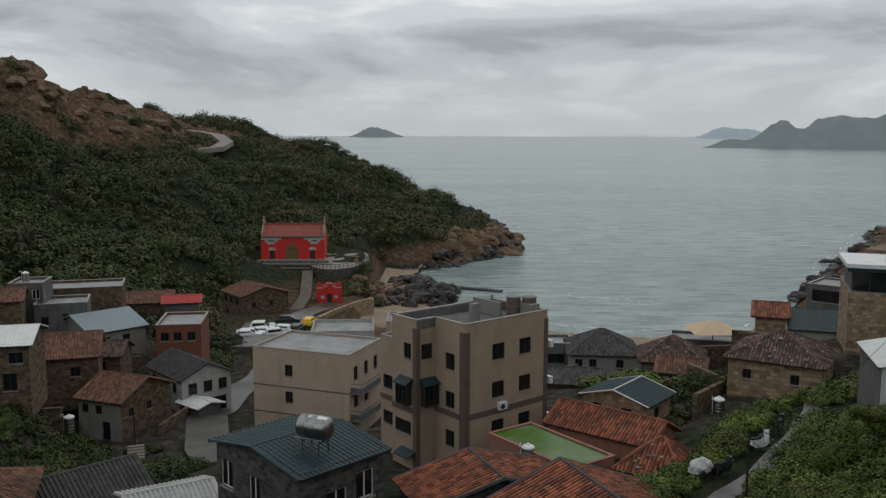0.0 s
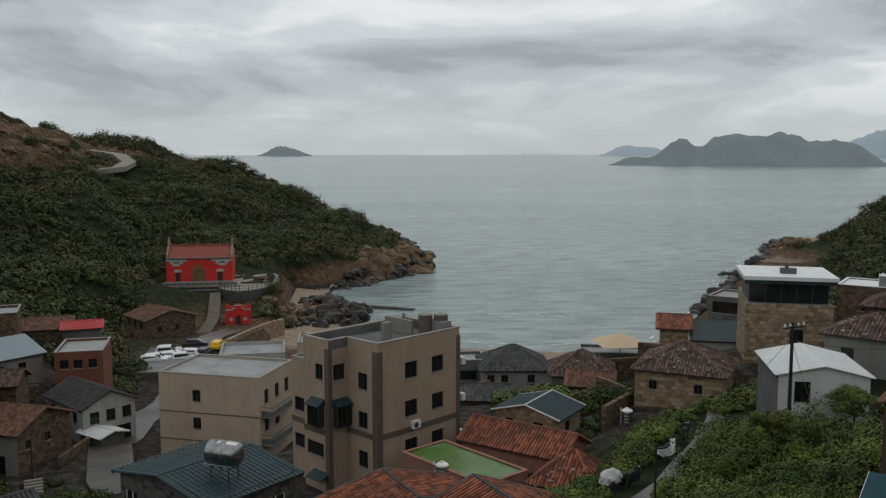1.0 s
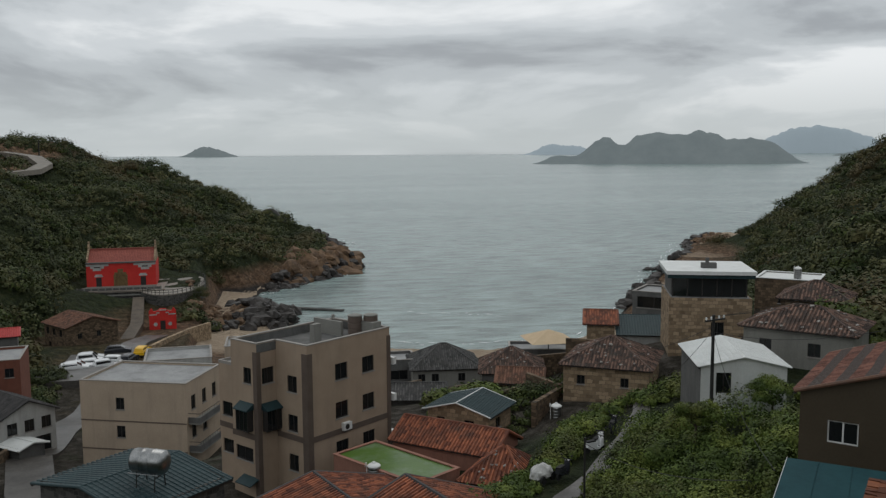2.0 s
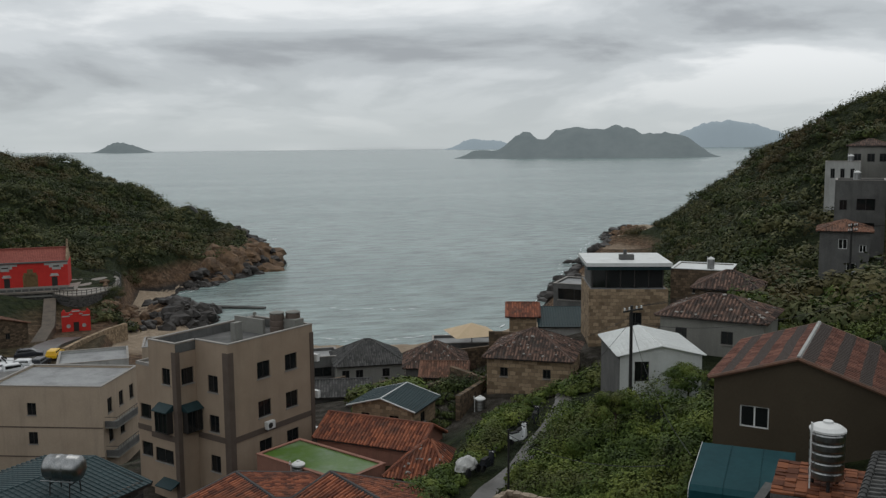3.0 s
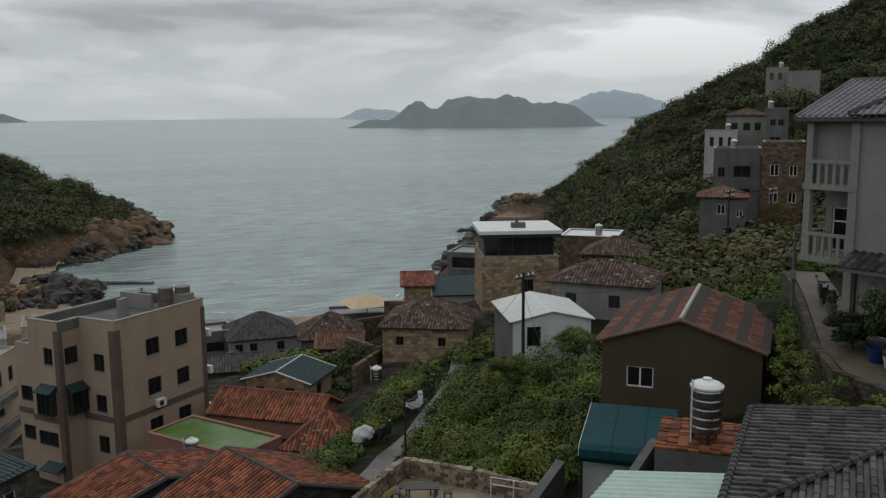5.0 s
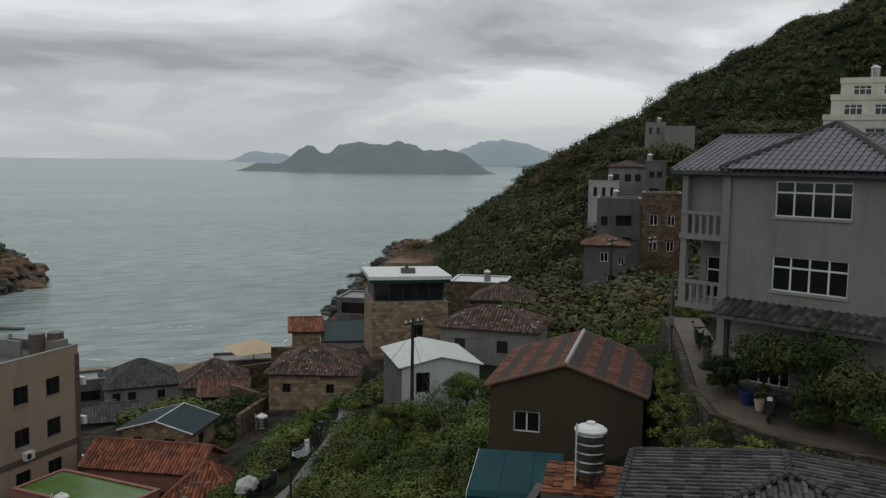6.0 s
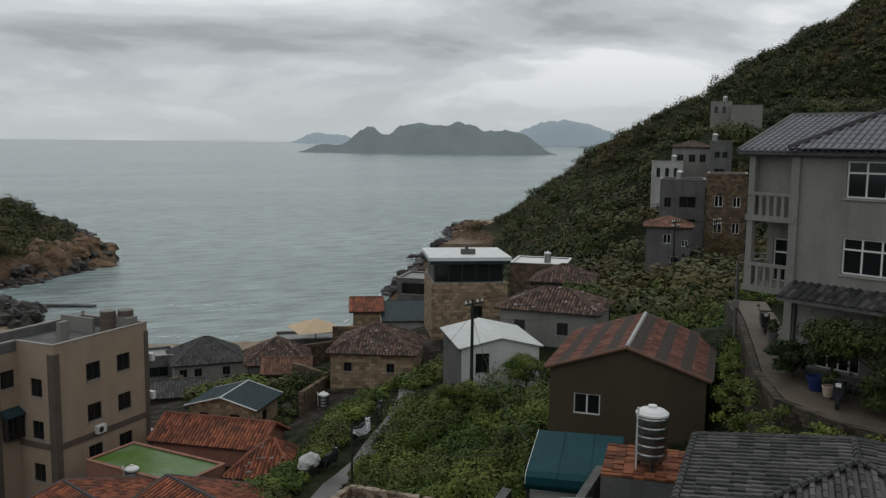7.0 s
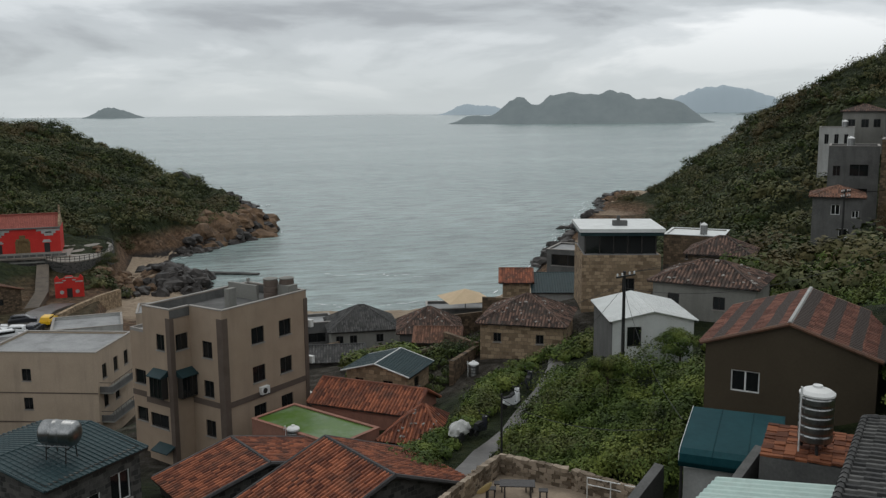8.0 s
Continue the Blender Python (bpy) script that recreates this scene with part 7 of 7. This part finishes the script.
def scatter(poly, spacing, seed, low=3.5, clear=()):
    """Points spread over a polygon of ground above a height, away from the clearings (x, y, radius)."""
    r = np.random.RandomState(seed)
    xs, ys = [p[0] for p in poly], [p[1] for p in poly]
    area = (max(xs) - min(xs)) * (max(ys) - min(ys))
    n = int(area / spacing ** 2)
    x, y = r.uniform(min(xs), max(xs), n), r.uniform(min(ys), max(ys), n)
    keep = in_poly(x, y, poly)
    x, y = x[keep], y[keep]
    for cx, cy, cr in clear:
        k = np.hypot(x - cx, y - cy) > cr
        x, y = x[k], y[k]
    z = land(x, y)
    k = z > low + 2.2 * waves(x, y, 21, 31)
    return np.stack([x[k], y[k], z[k]], -1)


def shrubs(name, label, poly, spacing, radius, leaves, size, material, seed, low=3.5, clear=(), lift=0.1, crag=False, corners=4):
    p = scatter(poly, spacing, seed, low, clear)
    if crag:
        bare = (p[:, 0] < -76) & (p[:, 1] > 222) & (p[:, 1] < 345) & (p[:, 2] > 37.5 + 2.5 * waves(p[:, 0], p[:, 1], 26, 44)) & (waves(p[:, 0], p[:, 1], 16, 45) > -0.75)
        p = p[~bare]
    r = np.random.RandomState(seed + 1)
    rad = radius * r.uniform(0.5, 1.35, len(p)) * (1 + 0.45 * waves(p[:, 0], p[:, 1], 14, 5))
    rad = np.clip(rad, radius * 0.4, radius * 2.2)
    p[:, 2] += lift * rad
    return tagged(leaf_mesh(name, p, rad, leaves, size, material, seed, 0.75 if corners == 4 else 0.9, corners, 0.36 if corners == 4 else 0.16), label, "shrubs", kind="stuff")


LEFT_CLEAR = [(-36, 208, 13), (-28, 214, 13), (-28, 180, 8), (-38, 164, 9), (-27, 148, 13), (-50, 117, 9), (-47, 113, 8), (-53, 122, 9), (-35, 113, 7), (-45, 134, 6), (-40, 133, 5), (-90, 327, 6), (-80, 317, 6), (-76, 306, 6), (-79, 293, 5), (-72, 300, 5), (-30, 195, 7), (-99, 334, 5)]
shrubs("hill_scrub", "dark green coastal scrub covering the hillside", [(-230, 60), (-66, 60), (-58, 108), (-38, 122), (-33, 160), (-46, 190), (-46, 224), (-26, 232), (-12, 262), (14, 290), (16, 330), (-60, 400), (-230, 430)], 2.3, 2.0, 80, 0.38, SCRUB, 21, 5.5, LEFT_CLEAR, crag=True, corners=3)
RIGHT_CLEAR = [(69, 82, 5), (84, 96, 6), (81, 85, 5.5), (98, 117, 5), (107, 121, 6), (104, 111, 5), (136, 144, 6), (135, 137, 6), (79, 56, 8), (54, 84, 6), (47, 72, 5)]
shrubs("slope_scrub", "green and ochre scrub covering the steep slope", [(46, 62), (62, 40), (62, 22), (262, 60), (262, 170), (232, 260), (205, 372), (125, 275), (92, 205), (70, 150), (58, 110), (60, 88), (48, 76)], 2.2, 1.8, 96, 0.33, SCRUB, 22, 8.5, RIGHT_CLEAR, corners=3)

BANK = [(16.6, 43.0), (20.5, 36.0), (22.0, 35.0), (25.5, 38.5), (31, 46.5), (29.5, 51), (26.2, 56.0), (24.0, 54.6), (20.3, 49.8), (17.6, 47.0)]
shrubs("bank_bushes", "dense bright green bushes on the bank", BANK, 1.0, 1.2, 520, 0.095, LEAVES, 23, -5, [(28, 51.5, 1.2)], 0.5)
shrubs("lane_bushes", "green bushes along the lane", [(9.0, 45.5), (12.2, 44.0), (15.0, 49.5), (17.6, 52.2), (21.0, 57.0), (26.8, 64.5), (24.5, 67), (20.0, 60.5), (16.8, 54.2), (12.5, 51.5)], 0.8, 0.75, 260, 0.105, LEAVES, 24, -5, [(15.6, 50.6, 1.2), (14.9, 57.4, 3.2)], 0.5)
shrubs("lane_verge", "bright green shrubs overhanging the lane's edge", [(15.2, 44.4), (17.8, 46.6), (20.6, 49.2), (23.6, 53.2), (25.8, 56.6), (26.6, 58.2), (25.7, 58.4), (22.9, 54.4), (19.6, 50.0), (17.0, 47.4)], 0.75, 0.62, 260, 0.09, LEAVES, 38, -5, (), 0.6)
shrubs("hill_trees", "taller dark trees scattered over the hillside", [(-200, 100), (-66, 100), (-50, 190), (-46, 226), (-14, 262), (10, 296), (-60, 396), (-200, 400)], 7.0, 2.6, 230, 0.34, LEAVES_DARK, 41, 7.0, LEFT_CLEAR, 0.25, True)
shrubs("valley_trees", "dark dense trees on the hill foot behind the cottages", [(-130, 110), (-62, 104), (-56, 128), (-46, 140), (-46, 185), (-70, 215), (-120, 215)], 4.2, 2.3, 200, 0.3, LEAVES_DARK, 45, -5, LEFT_CLEAR, 0.3)
shrubs("slope_trees", "taller trees scattered over the steep slope", [(62, 84), (66, 30), (300, 20), (300, 300), (190, 330), (110, 190), (75, 120)], 7.0, 2.4, 230, 0.32, LEAVES_DARK, 42, 9.0, RIGHT_CLEAR, 0.25)
shrubs("yard_bushes", "bushes between the low stone cottages", [(19, 68), (24, 70), (27, 78), (23, 86), (17, 80)], 1.3, 0.8, 170, 0.13, LEAVES_DARK, 43, -5, [(21.5, 84, 3), (22.6, 69.3, 1.2)], 0.4)
shrubs("hedge", "overgrown bushes between cottages", [(27, 62), (33, 56), (35, 61), (30, 68), (27, 67)], 0.8, 0.7, 200, 0.12, LEAVES, 25, -5, (), 0.5)
shrubs("garden_bushes", "bushes beside the stone cottages", [(12.5, 74), (18.5, 74), (20.5, 82), (14, 84)], 1.0, 1.0, 150, 0.2, LEAVES, 26, -5, (), 0.6)
shrubs("villa_hedge", "bushes and potted plants in front of the villa", [(27.9, 24.4), (29.0, 25.6), (31.0, 19), (29.6, 15.5), (28.0, 20.5)], 0.6, 0.7, 380, 0.075, LEAVES_DARK, 27, -5, (), 0.9)
shrubs("slope_weeds", "ochre and green weeds on the terrace slope", [(34, 53), (46, 44), (60, 48), (62, 62), (48, 70), (42, 62)], 1.1, 0.8, 170, 0.14, LEAVES, 28, -5, [(39, 58, 4)], 0.3)
shrubs("roadside_weeds", "dark weeds beside the brown house", [(30.5, 37.5), (35, 42), (45, 46), (40, 52), (33.5, 46)], 0.95, 0.7, 180, 0.12, LEAVES_DARK, 29, -5, (), 0.3)
shrubs("yard_weeds", "dark green scrub in the yards", [(-46, 58), (-33, 54), (-20, 60), (-20, 70), (-28, 76), (-38, 77), (-44, 70)], 0.95, 0.75, 170, 0.13, LEAVES_DARK, 30, -5, (), 0.3)
shrubs("lower_weeds", "dark green weeds above the tiled roofs", [(-48, 48), (-28, 46), (-20, 58), (-36, 66), (-48, 62)], 0.9, 0.7, 180, 0.12, LEAVES_DARK, 33, -5, [(-24.5, 45.5, 5.5), (-21, 54, 5)], 0.3)
shrubs("terrace_scrub", "dark bushes and weeds between the old cottages", [(-48, 78), (-39, 78), (-36, 87), (-39, 97), (-47, 100), (-50, 90)], 1.5, 0.9, 150, 0.15, LEAVES_DARK, 39, -5, [(-42, 93, 4.5), (-42, 78, 4)], 0.4)
shrubs("valley_weeds", "low weeds on the slope below the cottage", [(-39, 66), (-27, 66), (-25, 78), (-29, 86), (-38, 84)], 1.2, 0.8, 160, 0.14, LEAVES_DARK, 40, -5, [(-29.5, 80, 2.5), (-36.5, 82.5, 1.2)], 0.35)
shrubs("lane_side_trees", "dark trees beside the red brick house", [(-38, 122), (-32, 104), (-29.5, 108), (-31, 120), (-36, 130)], 1.8, 1.3, 170, 0.2, LEAVES_DARK, 49, -5, [(-34, 113, 4.2)], 0.5)
shrubs("street_bushes", "bushes by the parking yard", [(-40, 122), (-31, 122), (-31, 133), (-38, 136)], 1.1, 0.9, 110, 0.25, SCRUB, 34, -5, (), 0.4)
shrubs("temple_bushes", "bushes below the round plaza", [(-22, 186), (-14, 188), (-16, 200), (-21, 199)], 1.4, 1.3, 80, 0.35, SCRUB, 35, -5, (), 0.4)
shrubs("verge_weeds", "ochre and green weeds on the bank below the footpath wall", [(20.6, 20.8), (23.4, 22.8), (23.5, 19.3), (24.6, 16.4), (22.0, 17.8)], 0.4, 0.4, 150, 0.07, LEAVES, 37, -5, (), 0.3)
shrubs("roof_garden", "low plants in the bed under the terrace", [(15.5, 21.4), (18.6, 23.2), (19.4, 21.6), (16.8, 19.6)], 0.4, 0.35, 120, 0.08, LEAVES, 36, -5, (), 0.3)


def bush(x, y, z, r, material, label, seed, h=1.0):
    """A bush or small tree with a short branching trunk and a loose leafy crown."""
    e = thing("bush", x, y, z, 0, label, "bush")
    bm = bmesh.new()
    q = np.random.RandomState(seed)
    tube(bm, (0, 0, -0.5), (0.05, 0, h * 0.7), 0.09, 0.06, 7)
    pts = []
    for k in range(9):
        a, s = q.uniform(0, 6.28), q.uniform(0.25, 0.85) * r
        p = (s * math.cos(a), s * math.sin(a), h + q.uniform(-0.1, 0.75) * r)
        tube(bm, (0.05, 0, h * 0.6), p, 0.045, 0.015, 5)
        pts.append(p)
    part("trunk", bm, BARK, e)
    crown = leaf_mesh("crown", pts, [r * q.uniform(0.4, 0.62) for _ in pts], 620, 0.075, material, seed)
    crown.parent = e


bush(28.2, 23.2, 30.9, 1.7, LEAVES_DARK, "round clipped green bush in front of the villa", 51, 0.9)
bush(28.2, 20.9, 30.9, 1.8, LEAVES_DARK, "green leafy bush beside the villa", 52, 1.2)
bush(28.2, 18.2, 30.9, 1.8, LEAVES_DARK, "dark green bush above the wall", 53, 0.8)
bush(27.2, 19.4, 30.7, 1.1, LEAVES_DARK, "low dark bush at the forecourt's edge", 46, 0.5)
bush(27.6, 24.6, 30.8, 0.9, LEAVES_DARK, "low hedge bush beside the footpath", 47, 0.4)
bush(27.3, 16.6, 30.7, 1.2, LEAVES, "ochre-green bush at the forecourt's end", 48, 0.5)
bush(69.5, 73.0, 26.5, 2.3, DRY, "brown dry-leaved tree on the slope", 54, 1.6)
bush(24.3, 47.6, 22.8, 1.2, LEAVES, "green bush beside the white shed", 55, 1.0)
bush(30.8, 50.0, 23.2, 1.3, LEAVES, "dark bush beside the white shed", 56, 0.9)
bush(-43, 196, 6, 2.6, SCRUB, "leafy tree below the temple terrace", 57, 2)
bush(-47, 203, 7, 2.6, SCRUB, "leafy tree beside the temple", 58, 2)
bush(-19, 203, 5, 2.8, SCRUB, "dark tree beside the round plaza", 59, 2.4)


# ---- rocks along the shore ----


def rocks(name, label, line, count, size, material, seed, spread=4.0, low=0.0, sink=0.0):
    """Broken, angular boulders along a line, sunk into the ground."""
    r = np.random.RandomState(seed)
    shapes = []
    for k in range(5):
        bm = bmesh.new()
        bmesh.ops.create_icosphere(bm, subdivisions=2, radius=1)
        for v in bm.verts:
            n = noise.cell(v.co * 1.7 + Vector((k * 7, 0, 0))) * 0.5 + noise.noise(v.co * 1.3 + Vector((0, k * 9, 0))) * 0.45
            v.co *= 0.85 + n * 0.6
        bm.verts.index_update()
        shapes.append((np.array([v.co[:] for v in bm.verts]), [[v.index for v in f.verts] for f in bm.faces]))
        bm.free()
    verts, faces, base = [], [], 0
    k, s = r.randint(len(line) - 1, size=count), r.uniform(size=count)
    ends = np.array(line, float)
    xy = ends[k] + (ends[k + 1] - ends[k]) * s[:, None] + r.normal(size=(count, 2)) * spread
    heights = land(xy[:, 0], xy[:, 1])
    for i in range(count):
        x, y, z = xy[i, 0], xy[i, 1], heights[i]
        if z < low - 1.5:
            continue
        co, fs = shapes[i % 5]
        a, sc = r.uniform(0, 6.28), size * r.uniform(0.35, 1.2) * np.array([r.uniform(0.8, 1.4), r.uniform(0.7, 1.2), r.uniform(0.5, 0.95)])
        p = co * sc
        p = np.stack([p[:, 0] * np.cos(a) - p[:, 1] * np.sin(a), p[:, 0] * np.sin(a) + p[:, 1] * np.cos(a), p[:, 2]], -1) + np.array([x, y, max(z, -0.3) + 0.1 - sink * sc[2]])
        verts.append(p)
        faces += [[base + q for q in f] for f in fs]
        base += len(p)
    ob = link_mesh(name, np.concatenate(verts).tolist(), faces, material)
    return tagged(ob, label, "rocks", kind="stuff")


ORANGE_ROCK = surface("orange_granite_rock", (0.05, 0.034, 0.024), (0.25, 0.155, 0.09), 0.35, 0.9, 0.5, fine=6, grime=(0.075, 0.055, 0.042))
BLACK_ROCK = surface("wet_black_rock", (0.018, 0.016, 0.015), (0.06, 0.052, 0.046), 0.5, 0.6, 0.5, fine=5)
HEAD = [(-3, 258), (0, 262), (5, 271), (15, 284), (26, 301), (21, 320)]
rocks("headland_boulders", "orange granite boulders round the headland", [(x - 3.5, y + 2.5) for x, y in HEAD[2:]], 120, 4.2, ORANGE_ROCK, 71, 2.6, 0, 0.45)
rocks("headland_skerries", "wet black rocks along the water line of the headland", HEAD, 130, 2.0, BLACK_ROCK, 72, 1.6)
rocks("far_point_rocks", "brown rocks of the far point", [(21, 320), (15, 350), (20, 378), (12, 388)], 60, 3.0, BLACK_ROCK, 73, 2.5)
rocks("beach_rocks", "jumbled black rocks beside the sandy cove", [(-14, 196), (-4, 204), (-2, 212), (-8, 221)], 130, 2.1, BLACK_ROCK, 74, 3.2)
rocks("cove_rocks", "tan rocks below the temple road", [(-18, 190), (-15, 200), (-20, 212)], 26, 2.0, ORANGE_ROCK, 75, 2.5)
rocks("slope_shore_rocks", "dark rocks at the foot of the steep slope", [(86, 205), (108, 240), (128, 276), (150, 310), (172, 352), (192, 378)], 150, 2.6, BLACK_ROCK, 76, 3.0)
rocks("slope_point_rocks", "tan rocks on the point of the steep slope", [(158, 304), (178, 340), (192, 366)], 45, 2.8, ORANGE_ROCK, 77, 3.0, 0, 0.3)
rocks("crag_boulders", "orange granite crags on the hill crest", [(-128, 245), (-112, 252), (-100, 268), (-96, 300)], 120, 3.6, ORANGE_ROCK, 78, 8.0, 30, 0.6)

# ---- cables, lamp and small things beside the villa ----


def cable(a, b, sag, label="thin black overhead cable between the poles"):
    bm = bmesh.new()
    a, b, n = Vector(a), Vector(b), 14
    pts = [a + (b - a) * (k / n) - Vector((0, 0, sag * 4 * (k / n) * (1 - k / n))) for k in range(n + 1)]
    rings = [[bm.verts.new(p + Vector((dx, dy, dz))) for dx, dy, dz in ((0.014, 0, -0.01), (-0.014, 0, -0.01), (0, 0, 0.016))] for p in pts]
    for lo, hi in zip(rings, rings[1:]):
        for k in range(3):
            bm.faces.new((lo[k], lo[(k + 1) % 3], hi[(k + 1) % 3], hi[k]))
    tagged(part("overhead_cable", bm, IRON, None), label, "cable", "overhead cables")


for k, off in enumerate((-0.8, 0.35, 0.8)):
    cable((27.2 + off * 0.94, 51.1 + off * 0.34, 29.4), (66.0 + off * 0.94, 76.4 + off * 0.34, 31.5), 1.3 + 0.2 * k)
    cable((66.0 + off * 0.94, 76.4 + off * 0.34, 31.5), (72.0 + off * 0.94, 76.4 + off * 0.34, 31.5), 0.3)
cable((27.2, 51.1, 28.6), (15.8, 43.4, 24.6), 0.7)
cable((27.2, 51.1, 28.4), (31.6, 31.8, 34.0), 1.2)
cable((27.2, 51.1, 28.8), (24.4, 73.0, 21.2), 0.8)
cable((15.8, 43.4, 24.4), (16.2, 27.6, 28.3), 0.6)
cable((27.2, 51.1, 28.2), (17.5, 28.0, 28.4), 0.9)


def street_lamp(x, y, z, turn):
    e = thing("street_lamp", x, y, z, turn, "grey steel street lamp with a bent arm beside the footpath", "street lamp")
    bm = bmesh.new()
    tube(bm, (0, 0, -0.3), (0, 0, 3.4), 0.09, 0.075, 10)
    part("pole", bm, CEMENT_DARK, e)
    bm = bmesh.new()
    pts = [(0, 0, 3.3), (0.12, 0, 3.65), (0.4, 0, 3.8), (1.6, 0, 3.82), (2.5, 0, 3.76)]
    for p, q in zip(pts, pts[1:]):
        tube(bm, p, q, 0.045, n=8)
    arm = part("arm", bm, CEMENT_DARK, e)
    part("lamp_head", boxes((2.4, -0.1, 3.66, 2.9, 0.1, 3.8)), FRAME_WHITE, arm)
    part("switch_box", boxes((-0.14, -0.22, 1.1, 0.14, -0.08, 1.5)), CEMENT, e)


street_lamp(31.6, 31.8, 30.95, -50)


def flower_pot(x, y, z, r, h, material, label, plant=True, seed=1):
    e = thing("flower_pot", x, y, z, 0, label, "pot", "pots beside the villa")
    bm = bmesh.new()
    lathe(bm, [(r * 0.72, 0), (r, h * 0.85), (r * 1.08, h * 0.86), (r * 1.08, h), (r * 0.9, h), (r * 0.88, h * 0.9)], 16)
    part("pot", bm, material, e)
    if plant:
        crown = leaf_mesh("plant", [(0, 0, h + 0.18), (0.1, 0.05, h + 0.3)], [r * 1.3, r], 120, 0.06, LEAVES_DARK, seed)
        crown.parent = e


BLUE_PLASTIC = plain("dark_blue_plastic", (0.012, 0.025, 0.10), 0.4)
flower_pot(27.2, 23.0, 30.72, 0.36, 0.55, BLUE_PLASTIC, "dark blue plastic tub under the bushes", False)
flower_pot(26.9, 22.2, 30.72, 0.22, 0.42, BEIGE, "cream flower pot beside the blue tub", True, 91)
flower_pot(27.5, 22.5, 30.72, 0.2, 0.36, CEMENT_DARK, "dark flower pot with a leafy plant", True, 92)
flower_pot(31.2, 29.0, 30.95, 0.24, 0.4, CEMENT_DARK, "dark flower pot with a tall plant under the balcony", True, 93)
flower_pot(31.9, 29.7, 30.97, 0.24, 0.4, CEMENT_DARK, "dark flower pot with a tall plant under the balcony", True, 94)


def wall_creepers():
    """Creepers and weeds that hang over the outer face of the footpath wall."""
    r = np.random.RandomState(95)
    line = [(33.2, 33.6), (29.7, 29.6), (26.5, 25.9), (24.4, 22.8), (24.3, 19.3), (25.9, 15.2)]
    pts, radii = [], []
    for (ax, ay), (bx, by) in zip(line, line[1:]):
        l = math.hypot(bx - ax, by - ay)
        nx, ny = -(by - ay) / l, (bx - ax) / l
        for k in range(int(l * 5)):
            s, drop = r.uniform(), r.uniform(0, 1) ** 1.3
            off = -(0.1 + 0.9 * drop)
            pts.append((ax + (bx - ax) * s + nx * off, ay + (by - ay) * s + ny * off, 30.6 - 2.2 * drop))
            radii.append(r.uniform(0.2, 0.42))
    tagged(leaf_mesh("wall_creepers", pts, radii, 130, 0.065, LEAVES, 96), "ochre and green creepers hanging over the footpath wall", "creepers", kind="stuff")


wall_creepers()
